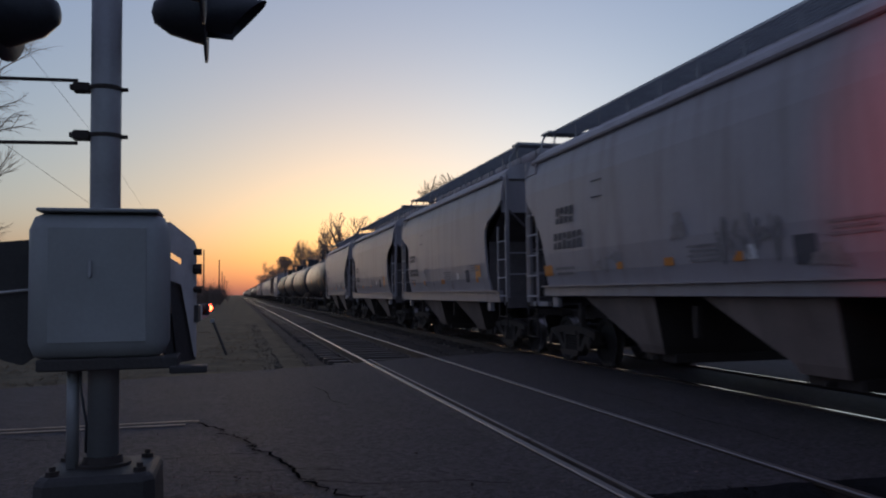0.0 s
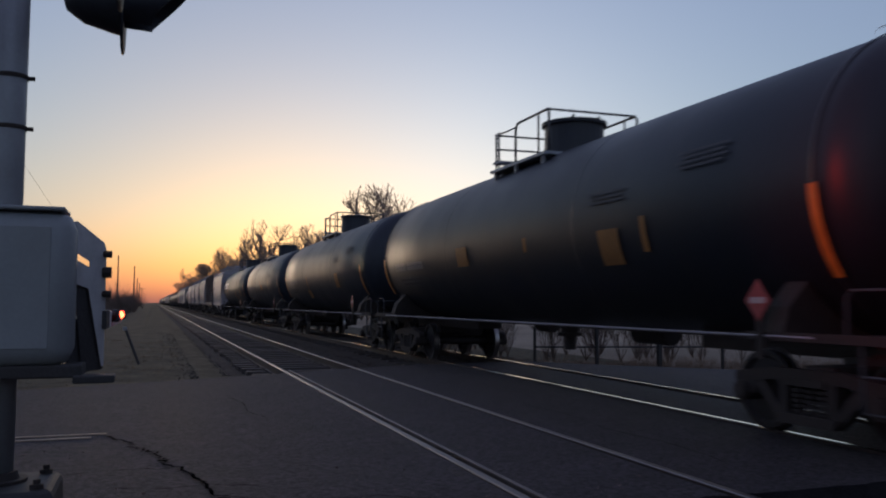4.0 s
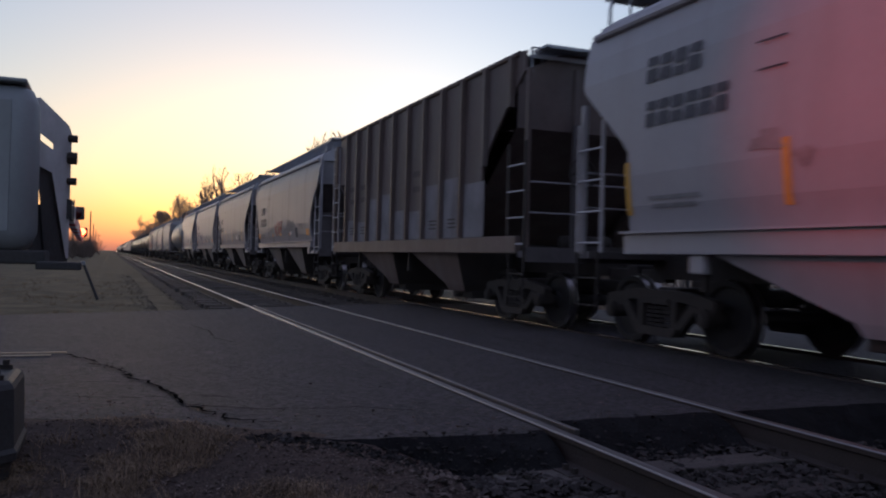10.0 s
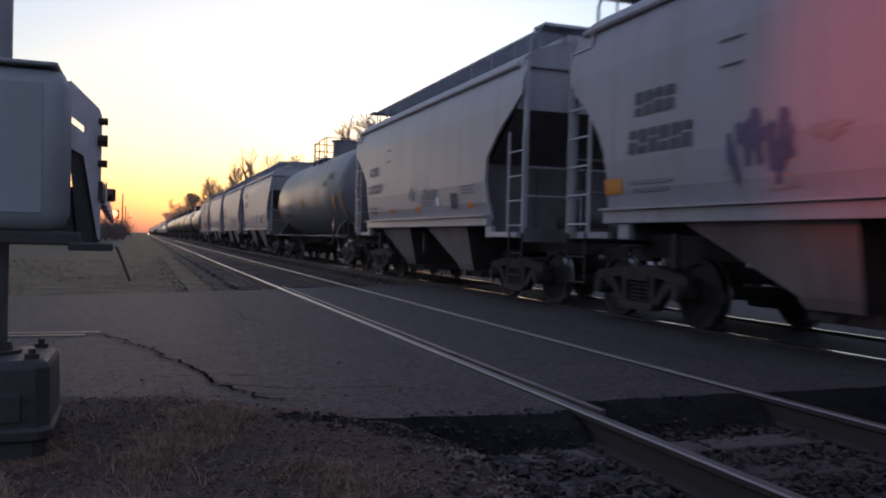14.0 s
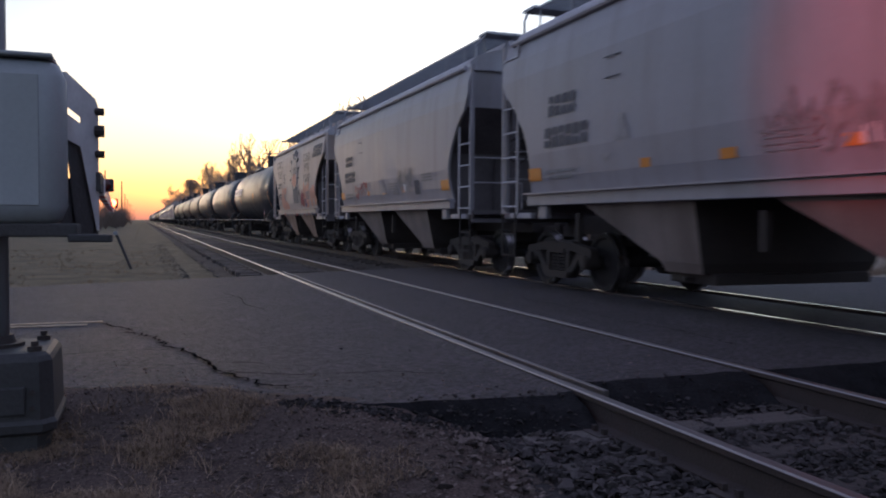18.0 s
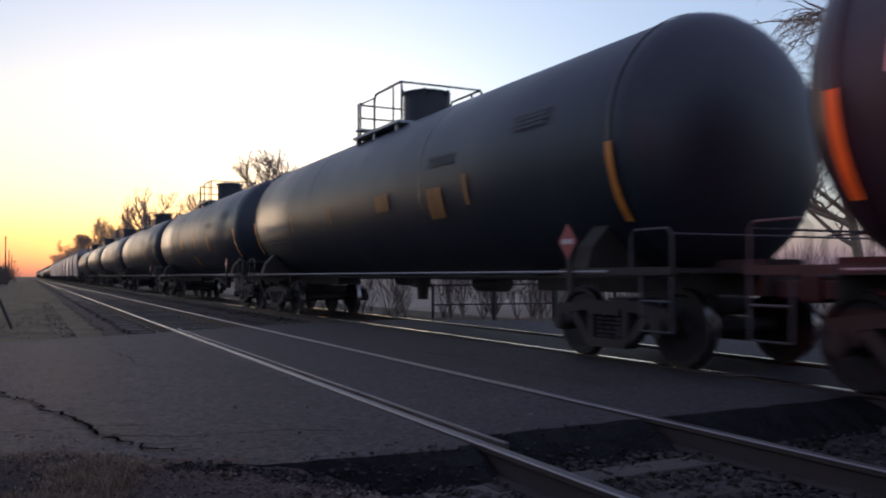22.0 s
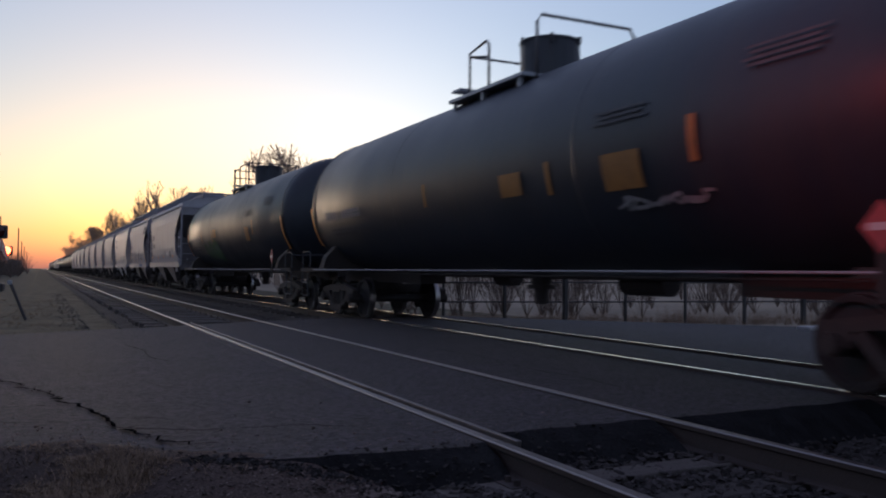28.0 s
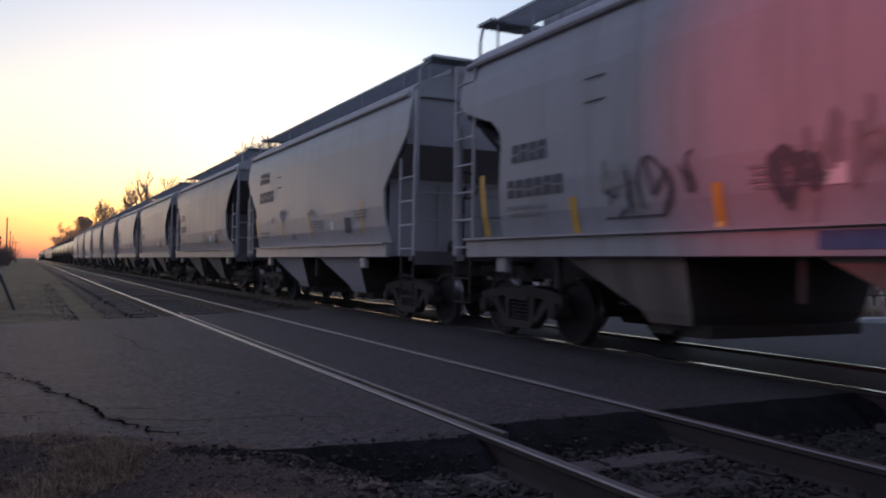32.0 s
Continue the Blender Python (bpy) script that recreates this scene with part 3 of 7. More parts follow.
def road():
    top = empty("road")
    tagged(top, "worn grey asphalt road crossing two railway tracks", "road", kind="structure")
    gaps = [(-60, RAILS_NEAR[0] - 0.045), (RAILS_NEAR[0] + 0.145, RAILS_NEAR[1] - 0.075), (RAILS_NEAR[1] + 0.045, RAILS_FAR[0] - 0.045),
            (RAILS_FAR[0] + 0.11, RAILS_FAR[1] - 0.11), (RAILS_FAR[1] + 0.045, 45)]
    gaps[:1] = [(-60, -6), (-6, RAILS_NEAR[0] - 0.045)]
    for a, b in gaps:
        road_slab(a, b, "asphalt_panel").parent = top
    # guard strip beside the first rail, in lengths with butt joints
    x, y = RAILS_NEAR[0] + 0.098, 4.30
    while y < 16.2:
        bm = BM()
        box(bm, x, y, -0.12, x + 0.036, min(y + 2.42, 16.4), 0.004, 0.005)
        part("flangeway_strip", bm, M["strip"], top, "rusty steel flangeway strip")
        y += 2.44
    # double centre line, worn, ending short of the track
    for y in (8.80, 9.02):
        bm = BM()
        xs = [-12 + 0.4 * i for i in range(31)]
        for x in xs:
            w = 0.034 + 0.016 * noise.noise((x * 3, y, 0))
            x1 = min(x + 0.4, 0.13 if y > 8.9 else 0.0)
            if x1 > x:
                box(bm, x, y - w, -0.02, x1, y + w, -0.0135)
        part("centre_line", bm, M["paint_yellow"], top, "faded yellow line")
    # crack that wanders from the centre line to the near edge
    bm = BM()
    path = [(0.12, 8.85), (0.30, 8.5), (0.42, 8.05), (0.62, 7.62), (0.66, 7.25), (0.82, 6.85), (0.95, 6.3), (1.0, 5.9), (1.12, 5.55), (1.22, 5.25), (1.5, 5.05)]
    pts = []
    for (xa, ya), (xb, yb) in zip(path, path[1:]):
        for k in range(9):
            f = k / 9
            pts.append((xa + (xb - xa) * f + 0.12 * noise.noise((ya * 7 + f * 9, xa, 1)), ya + (yb - ya) * f + 0.12 * noise.noise((xa * 9 + f * 9, ya, 2))))
    rows = []
    for i, (x, y) in enumerate(pts):
        w = 0.006 + 0.022 * abs(noise.noise((i * 0.37, 5.5, 0)))
        rows.append((bm.verts.new((x - w, y - w * 0.9, -0.0165)), bm.verts.new((x + w, y + w * 0.9, -0.0165))))
    for a, b in zip(rows, rows[1:]):
        bm.faces.new((a[0], a[1], b[1], b[0]))
    part("crack", bm, M["crack"], top, "dark wandering crack")
    for line in ([(-1.9, 8.6), (-1.3, 8.2), (-0.9, 8.05), (-0.4, 8.1)], [(-0.9, 7.2), (-0.2, 6.9), (0.4, 7.0), (0.75, 6.9)], [(0.3, 6.3), (0.7, 6.15), (1.0, 6.2), (1.4, 6.0)],
                 [(1.6, 12.0), (1.75, 11.2), (1.7, 10.3), (1.9, 9.6)], [(5.2, 5.6), (5.3, 6.5), (5.2, 7.6), (5.35, 8.8), (5.25, 10.0)], [(1.1, 5.75), (1.5, 5.5), (2.1, 5.45), (2.5, 5.2)]):
        bm = BM()
        rows = []
        for (xa, ya), (xb, yb) in zip(line, line[1:]):
            for k in range(7):
                f = k / 7
                x = xa + (xb - xa) * f + 0.04 * noise.noise((ya * 8 + f * 4, xa, 3))
                y = ya + (yb - ya) * f + 0.04 * noise.noise((xa * 8 + f * 4, ya, 4))
                w = 0.003 + 0.008 * abs(noise.noise((x * 7, y * 7, 2)))
                z = -0.0165 if x < 2.9 else -0.0025
                rows.append((bm.verts.new((x - w, y - w, z)), bm.verts.new((x + w, y + w, z))))
        for a, b in zip(rows, rows[1:]):
            bm.faces.new((a[0], a[1], b[1], b[0]))
        part("crack", bm, M["crack"], top)
    # small crumbs of asphalt and grit on the surface
    bm = BM()
    for _ in range(1100):
        x, y = rng.uniform(-1.5, 4.3), None
        y = near_edge(x) + abs(rng.gauss(0, 0.45 if rng.random() < 0.6 else 2.0)) + 0.03
        if any(abs(x - r) < 0.13 for r in RAILS_NEAR):
            continue
        stone(bm, x, y, -0.014, rng.uniform(0.003, 0.009) + (0.010 if rng.random() < 0.03 else 0), rng)
    tagged(part("grit", bm, M["stone"], top), "loose grit on the asphalt", kind="stuff")


def stone(bm, x, y, z, r, rg):
    """An angular stone of a few faces."""
    vs = []
    for k in range(7):
        a, b = rg.uniform(0, 6.283), math.acos(rg.uniform(-1, 1))
        s = r * rg.uniform(0.75, 1.15)
        vs.append(bm.verts.new((x + s * math.sin(b) * math.cos(a), y + s * math.sin(b) * math.sin(a), z + 0.7 * s * math.cos(b))))
    try:
        res = bmesh.ops.convex_hull(bm, input=vs)
        bmesh.ops.delete(bm, geom=[v for v in res["geom_interior"] if isinstance(v, bmesh.types.BMVert)], context='VERTS')
    except Exception:
        pass


STONE_SHAPES = []


def fast_stones(name, spots, mat, parent=None):
    """Many stones joined in one mesh, from a few prepared shapes."""
    if not STONE_SHAPES:
        rg = random.Random(3)
        for _ in range(10):
            b = BM()
            stone(b, 0, 0, 0, 1.0, rg)
            b.verts.index_update()
            STONE_SHAPES.append((np.array([v.co[:] for v in b.verts]), [[v.index for v in f.verts] for f in b.faces]))
            b.free()
    verts, faces, n = [], [], 0
    rg = random.Random(11)
    for x, y, z, r in spots:
        co, fs = STONE_SHAPES[rg.randrange(10)]
        a = rg.uniform(0, 6.283)
        rot = np.array([[math.cos(a), -math.sin(a), 0], [math.sin(a), math.cos(a), 0], [0, 0, 1]])
        sc = np.array([rg.uniform(0.8, 1.3), rg.uniform(0.8, 1.2), rg.uniform(0.6, 1.0)]) * r
        verts.append((co * sc) @ rot.T + (x, y, z))
        faces += [[i + n for i in f] for f in fs]
        n += len(co)
    me = bpy.data.meshes.new(name)
    me.from_pydata(np.concatenate(verts).tolist(), [], faces)
    me.materials.append(mat)
    ob = new(name, me)
    if parent:
        ob.parent = parent
    return ob


def rail_mesh(bm_web, bm_head, x, y0, y1):
    foot = [(-0.075, -0.172), (0.075, -0.172), (0.075, -0.160), (0.015, -0.145), (0.010, -0.05), (0.034, -0.036), (0.034, -0.010), (-0.034, -0.010), (-0.034, -0.036), (-0.010, -0.05), (-0.015, -0.145), (-0.075, -0.160)]
    prism(bm_web, [(x + a, b) for a, b in foot], "y", y0, y1)
    head = [(-0.035, -0.012), (0.035, -0.012), (0.036, -0.008), (0.028, 0.0), (-0.028, 0.0), (-0.036, -0.008)]
    prism(bm_head, [(x + a, b) for a, b in head], "y", y0, y1)


def track(label, rails, centre, z=0.0):
    top = empty("railway_track", pose(0, 0, z))
    tagged(top, label, "railway track", group="tracks", kind="structure")
    for x in rails:
        w, h = BM(), BM()
        rail_mesh(w, h, x, -430, 1500)
        r = part("rail", w, M["rail"], top)
        part("railhead", h, M["railhead_dull" if z == 0 else "railhead"], r, "polished steel running surface")
    # wooden ties: singly where they lie near, joined further off
    bm = BM()
    box(bm, -1.3, -0.115, -0.16, 1.3, 0.115, 0, 0.012)
    first = part("tie", bm, M["tie"], top)
    first.matrix_basis = pose(centre, 4.0, -0.165, 0, 0, 0.6)
    ys = [3.45 - 0.55 * i for i in range(9)] + [16.55 + 0.78 * i for i in range(35)]
    for y in ys:
        o = shared("tie", first, top)
        o.matrix_basis = pose(centre + rng.uniform(-0.05, 0.05), y + rng.uniform(-0.03, 0.03), (-0.165 if y < 10 else -0.142) - rng.uniform(0, 0.02), 0, 0, rng.uniform(-1.2, 1.2))
    bm = BM()
    for i in range(420):
        y = 43.6 + 0.55 * i
        box(bm, centre - 1.3 + rng.uniform(-0.05, 0.05), y - 0.11, -0.32, centre + 1.3, y + 0.11, -0.165)
    for i in range(60):
        y = -2.2 - 0.55 * i
        box(bm, centre - 1.3 + rng.uniform(-0.05, 0.05), y - 0.11, -0.32, centre + 1.3, y + 0.11, -0.165)
    tagged(part("tie_rows", bm, M["tie"], top), "far rows of wooden ties", kind="stuff")
    # tie plates and spikes near by
    bm = BM()
    box(bm, -0.17, -0.09, 0, 0.17, 0.09, 0.014, 0.003)
    for sx in (-0.11, 0.11):
        for sy in (-0.05, 0.05):
            box(bm, sx - 0.014, sy - 0.014, 0.014, sx + 0.014, sy + 0.014, 0.045)
    plate = part("tie_plate", bm, M["rail"], top)
    plate.matrix_basis = pose(rails[0], 4.0, -0.172)
    for y in [4.0] + ys[:8] + ys[9:33]:
        for x in rails:
            if (x, y) != (rails[0], 4.0):
                shared("tie_plate", plate, top, (x, y, -0.172))
    return top


def ballast():
    bm = BM()
    for y0, y1, h, k in ((-430, 4.2, 0.0, 0.0), (15.7, 1500, -0.045, 0.035)):
        prism(bm, [(0.9, -0.42), (10.5, -0.42), (9.4, -0.21 + k), (5.9, -0.205 + k), (5.5, -0.24 + h), (5.2, -0.205 + h), (2.2, -0.205 + h)], "y", y0, y1)
    bed = tagged(part("ballast_bed", bm, M["ballast"]), "grey crushed-stone ballast under the tracks", "ballast", kind="structure")
    rg = random.Random(5)
    shapes = []
    for _ in range(8):
        b = BM()
        stone(b, 0, 0, 0, 1.0, rg)
        me = bpy.data.meshes.new("ballast_stone")
        b.to_mesh(me)
        b.free()
        me.materials.append(M["stone_each"])
        shapes.append(me)
    for _ in range(300):
        x, y = rg.uniform(1.75, 2.95), rg.uniform(1.6, 4.1)
        if rg.random() < 0.15:
            x, y = rg.uniform(3.15, 4.4), rg.uniform(2.6, 4.5)
        o = new("ballast_stone", rg.choice(shapes))
        o.parent = bed
        s = rg.uniform(0.016, 0.036)
        o.matrix_basis = Matrix.Translation((x, y, max(ground_height(x, y), -0.205) + s * 0.35)) @ Euler((rg.uniform(-0.5, 0.5), rg.uniform(-0.5, 0.5), rg.uniform(0, 6))).to_matrix().to_4x4() @ Matrix.Diagonal((s * rg.uniform(0.8, 1.4), s, s * rg.uniform(0.6, 0.9), 1))
    spots = []
    for _ in range(15000):
        x, y = rg.uniform(0.3, 10.2), rg.uniform(-1.0, 4.35)
        if x < 1.9 and rg.random() > (x - 0.2) / 1.5:
            continue
        s = rg.uniform(0.014, 0.034) if x > 1.9 else rg.uniform(0.006, 0.018)
        spots.append((x, y, max(ground_height(x, y), -0.205 if x > 1.9 else -1) + s * rg.uniform(-0.1, 0.5), s))
    for _ in range(2600):
        x, y = rg.uniform(3.1, 4.46), rg.uniform(1.6, 4.5)
        s = rg.uniform(0.012, 0.036)
        spots.append((x, y, -0.185 + 0.025 * noise.noise((x * 4, y * 4, 1)) + s * 0.3, s))
    for _ in range(1500):
        x, y = rg.uniform(2.3, 2.96), rg.uniform(1.6, 4.1)
        s = rg.uniform(0.014, 0.045)
        spots.append((x, y, -0.185 + 0.025 * noise.noise((x * 4, y * 4, 1)) + s * 0.3, s))
    for _ in range(12000):
        y = 16.3 + 30 * rg.random() ** 1.6
        x = rg.uniform(1.7, 10.2) if rg.random() < 0.75 else 2.1 - abs(rg.gauss(0, 0.45))
        s = rg.uniform(0.014, 0.034)
        spots.append((x, y, (-0.262 if 2.2 < x < 5.5 else -0.19 if x > 5.5 else -0.42 + 0.17 * (max(x, 0.9) - 0.9) / 1.3 if x > 1.5 else ground_height(x, y)) + s * rg.uniform(-0.1, 0.4), s))
    for _ in range(30000):
        x, y = rg.uniform(-3.0, 2.9), 0.9 + 4.6 * rg.random() ** 0.8
        if y > near_edge(x) + 0.05 - 0.5 * max(0.0, min(1.0, (x - 1.2) / 1.5)):
            continue
        s = 0.003 + 0.010 * rg.random() ** 1.5 + 0.012 * rg.random() ** 12 + (0.010 * rg.random() if x > 2.0 else 0)
        spots.append((x, y, ground_height(x, y) + s * 0.3, s))
    crumbs = []
    for _ in range(2600):
        x = rg.uniform(1.25, 4.4)
        if any(abs(x - r) < 0.1 for r in RAILS_NEAR):
            continue
        reach = 0.05 + 0.45 * max(0.0, min(1.0, (x - 1.5) / 1.4)) ** 1.4
        f = rg.gauss(0.9, 0.45)
        y = near_edge(x) - reach * f - abs(rg.gauss(0, 0.05))
        z = max(-0.02 - 0.25 * min(max(f, 0), 1), ground_height(x, y))
        q = 0.006 + 0.022 * rg.random() ** 2.5
        crumbs.append((x, y, z + q * 0.2, q))
    tagged(fast_stones("asphalt_crumbs", crumbs, M["crumb"]), "dark broken crumbs of asphalt along the road edge", "rubble", kind="stuff")
    dark_spots = [p for p in spots if p[0] > 2.3 or p[1] > 10]
    spots = [p for p in spots if not (p[0] > 2.3 or p[1] > 10)]
    tagged(fast_stones("oily_ballast", dark_spots, M["stone_dark"]), "dark crushed stone between the rails", "gravel", kind="stuff")
    tagged(fast_stones("ballast_stones", spots, M["stone"]), "loose grey crushed stone lying round the rails", "gravel", kind="stuff")


def grass_tufts(name, label, spots, rg, mat="grass"):
    verts, faces = [], []
    for x, y, z, h in spots:
        for _ in range(rg.randrange(7, 14)):
            a, lean = rg.uniform(0, 6.283), rg.uniform(0.3, 2.3)
            bx, by = x + rg.gauss(0, 0.03), y + rg.gauss(0, 0.03)
            hh = h * rg.uniform(0.5, 1.1)
            dx, dy = math.cos(a), math.sin(a)
            w = rg.uniform(0.0015, 0.003)
            n = len(verts)
            for k in (0.0, 0.55, 1.0):
                off = lean * hh * k * k
                zz = z + hh * k * (1 - 0.25 * k * lean)
                ww = w * (1 - 0.8 * k)
                verts += [(bx + dx * off - dy * ww, by + dy * off + dx * ww, zz), (bx + dx * off + dy * ww, by + dy * off - dx * ww, zz)]
            faces += [(n, n + 1, n + 3, n + 2), (n + 2, n + 3, n + 5, n + 4)]
    me = bpy.data.meshes.new(name)
    me.from_pydata(verts, [], faces)
    me.materials.append(M[mat])
    return tagged(new(name, me), label, "grass", kind="stuff")


def grasses():
    rg = random.Random(21)
    spots = []
    for _ in range(22000):
        x, y = rg.gauss(0.1, 1.1), rg.uniform(0.9, 5.7)
        clump = noise.noise((x * 1.7, y * 1.7, 2)) + 0.5 * noise.noise((x * 4.3, y * 4.3, 6))
        if y > near_edge(x) + 0.12 * noise.noise((x * 3, y, 8)) - 0.02 or x > 1.5 + 0.5 * noise.noise((y * 2, 3, 3)) or clump < -0.12 + 0.3 * max(0, x - 0.4):
            continue
        if math.hypot(x - 0.25, y - 4.15) < 0.33 + 0.15 * noise.noise((x * 5, y * 5, 1)):
            continue
        spots.append((x, y, ground_height(x, y) - 0.005, rg.uniform(0.015, 0.04) + 0.06 * max(0.0, clump)))
    for _ in range(70):
        x, y = rg.gauss(0.2, 0.6), rg.uniform(3.0, 5.2)
        spots.append((x, y, ground_height(x, y), rg.uniform(0.10, 0.2)))
    grass_tufts("dry_grass", "short dry brown grass round the signal foot and verge", spots, rg)
    spots = []
    for _ in range(1500):
        x, y = rg.uniform(-6, 1.3), 14.7 + 22 * rg.random() ** 1.5
        if noise.noise((x * 0.6, y * 0.4, 4)) > -0.1:
            spots.append((x, y, ground_height(x, y), rg.uniform(0.04, 0.15)))
    grass_tufts("track_side_grass", "dark tangled grass on the verge beyond the road", spots, rg, "dark_grass")
    spots = []
    for _ in range(4200):
        x = rg.uniform(9.3, 40)
        y = 17.3 - (x - 9.9) * 0.45 + abs(rg.gauss(0, 1.6))
        spots.append((x, y, ground_height(x, y), rg.uniform(0.15, 0.45) * (1 + 0.8 * noise.noise((x * 0.5, y * 0.5, 6)))))
    grass_tufts("verge_grass", "rough pale winter grass along the fence", spots, rg)


# ---- crossing signal at the road ----
def crossing_signal():
    top = empty("crossing_signal", pose(0, 0, 0))
    tagged(top, "grey steel railway crossing mast with red flashers and lowered gate", "crossing signal")
    mx, my = -0.235, 4.86
    bm = BM()
    tube(bm, [(mx, my, -0.05), (mx, my, 4.6)], 0.088, 24)
    part("mast", bm, M["galv"], top, "galvanised steel mast", True)
    # foot: cast base with flange, studs and a bolted cover, on a concrete pier
    bm = BM()
    prism(bm, [(mx - 0.36, my - 0.36), (mx + 0.34, my - 0.36), (mx + 0.34, my + 0.34), (mx - 0.36, my + 0.34)], "z", -0.5, -0.15)
    part("concrete_pier", bm, M["concrete"], top, "rough concrete pier")
    bm = BM()
    prof = [(-0.16, 0.30), (-0.06, 0.305), (-0.04, 0.335), (0.0, 0.34), (0.02, 0.325), (0.18, 0.322), (0.31, 0.318), (0.335, 0.305), (0.35, 0.285), (0.355, 0.12)]
    rings = []
    for z, r in prof:
        rings.append([bm.verts.new((mx + r * sx, my - 0.02 + r * sy, z)) for sx, sy in ((-1, -0.82), (-0.82, -1), (0.82, -1), (1, -0.82), (1, 0.82), (0.82, 1), (-0.82, 1), (-1, 0.82))])
    for a, b in zip(rings, rings[1:]):
        for j in range(8):
            bm.faces.new((a[j], a[(j + 1) % 8], b[(j + 1) % 8], b[j]))
    bm.faces.new(rings[-1])
    base = part("junction_base", bm, M["cast"], top, "dark cast junction base with bolted cover")
    bm = BM()
    box(bm, mx - 0.2, my - 0.362, 0.05, mx + 0.2, my - 0.335, 0.19, 0.008)
    part("cover", bm, M["cast"], base)
    for bx in (-0.23, 0.23):
        for bz in (0.08, 0.16):
            bm = BM()
            tube(bm, [(mx + bx, my - 0.36, bz), (mx + bx, my - 0.33, bz)], 0.014, 6)
            part("bolt", bm, M["steel"], base)
    for sx in (-1, 1):
        for sy in (-1, 1):
            bm = BM()
            x, y = mx + sx * 0.232, my - 0.02 + sy * 0.21
            tube(bm, [(x, y, 0.345), (x, y, 0.375)], 0.038, 6)
            tube(bm, [(x, y, 0.375), (x, y, 0.40)], 0.018, 8)
            box(bm, x + sx * 0.02 - 0.03, y - 0.03, 0.30, x + sx * 0.02 + 0.03, y + 0.03, 0.352, 0.008)
            part("anchor_nut", bm, M["steel"], base)
    bm = BM()
    spin(bm, [(0.0, 0.16), (0.02, 0.16), (0.02, 0.12), (0.06, 0.105), (0.06, 0.089)], (mx, my, 0.352), "z", 20)
    part("mast_collar", bm, M["steel"], base)
    bm = BM()
    tube(bm, [(mx - 0.16, my - 0.05, 0.35), (mx - 0.16, my - 0.05, 1.0)], 0.035, 12)
    part("conduit", bm, M["galv"], top, "", True)
    bm = BM()
    tube(bm, [(mx - 0.11, my - 0.12, 0.98), (mx - 0.10, my - 0.14, 0.8), (mx - 0.07, my - 0.14, 0.62), (mx - 0.08, my - 0.1, 0.45)], 0.008, 6)
    part("cable", bm, M["black"], top, "loose black cable", True)
    # gate mechanism housing
    house = empty("gate_mechanism")
    house.parent = top
    tagged(house, "rounded grey housing of the crossing gate mechanism")
    bm = BM()
    box(bm, -0.62, 4.60, 0.985, 0.148, 4.90, 1.845, 0.105)
    part("housing", bm, M["housing"], house, "", True)
    bm = BM()
    box(bm, -0.565, 4.60, 1.838, 0.095, 4.93, 1.860, 0.009)
    part("lid", bm, M["housing"], house)
    bm = BM()
    box(bm, -0.50, 4.594, 1.09, 0.03, 4.604, 1.75, 0.004)
    part("door", bm, M["housing"], house)
    bm = BM()
    box(bm, -0.285, 4.578, 1.46, -0.265, 4.592, 1.56, 0.004)
    part("latch", bm, M["galv"], house)
    bm = BM()
    box(bm, -0.56, 4.62, 0.93, 0.20, 4.98, 1.0, 0.01)
    box(bm, 0.16, 4.55, 0.905, 0.37, 4.72, 0.945, 0.008)
    part("mounting_bracket", bm, M["cast"], house)
    # the other side carries a dark solid plate
    bm = BM()
    prism(bm, [(-0.93, 1.06), (-0.93, 1.62), (-0.88, 1.68), (-0.64, 1.70), (-0.60, 1.66), (-0.60, 1.02), (-0.70, 0.95), (-0.80, 0.98)], "y", 4.93, 4.99)
    plate_ = part("counterweight_plate", bm, M["cast"], house, "dark solid counterweight plate")
    bm = BM()
    tube(bm, [(-0.99, 4.90, 1.37), (-0.80, 4.905, 1.385), (-0.64, 4.90, 1.40)], 0.009, 6)
    part("cable", bm, M["bracket"], plate_, "pale cable", True)
    for sx in (1,):
        # a slotted plate that stands out and back from the housing, with a splayed leg below
        def leaf(outline, shift):
            b = BM()
            for off in (0.0, 0.018):
                pts = [(0.125 + 0.16 * u, 4.74 + 0.34 * u + off + shift, z) for u, z in outline]
                b.faces.new([b.verts.new((x if sx > 0 else -0.472 - x, y, z)) for x, y, z in pts])
            fa, fb = list(b.faces)
            va, vb = list(fa.verts), list(fb.verts)
            for k in range(len(va)):
                b.faces.new((va[k], va[(k + 1) % len(va)], vb[(k + 1) % len(va)], vb[k]))
            return b
        outer = leaf([(0, 1.79), (0.12, 1.80), (0.92, 1.70), (1, 1.66), (1, 0.96), (0.93, 0.96), (0.48, 1.42), (0.12, 1.445), (0.0, 1.46), (0, 1.59), (0.05, 1.588), (0.48, 1.545), (0.48, 1.578), (0.05, 1.625), (0.0, 1.63)], 0.0)
        plate_ = part("gate_arm_bracket", outer, M["bracket"], house, "pale slotted steel arm bracket with bolts")
        # the leg faces another way; its shade is put in as a darker colour
        leg = leaf([(0.06, 1.45), (0.50, 1.43), (0.97, 0.94), (0.35, 0.94)], 0.035)
        part("bracket_leg", leg, M["cast"], plate_)
        foot = leaf([(-0.1, 1.25), (0.30, 1.24), (0.70, 0.94), (-0.1, 0.94)], 0.06)
        part("bracket_foot", foot, M["cast"], plate_)
        for z in (1.63, 1.52, 1.39):
            bm = BM()
            r = 0.034 if z == 1.52 else 0.021
            x = 0.300 if sx > 0 else -0.772
            tube(bm, [(x - sx * 0.035, 5.06, z), (x + sx * 0.018, 5.06, z)], r, 8)
            part("bolt", bm, M["steel"], plate_)
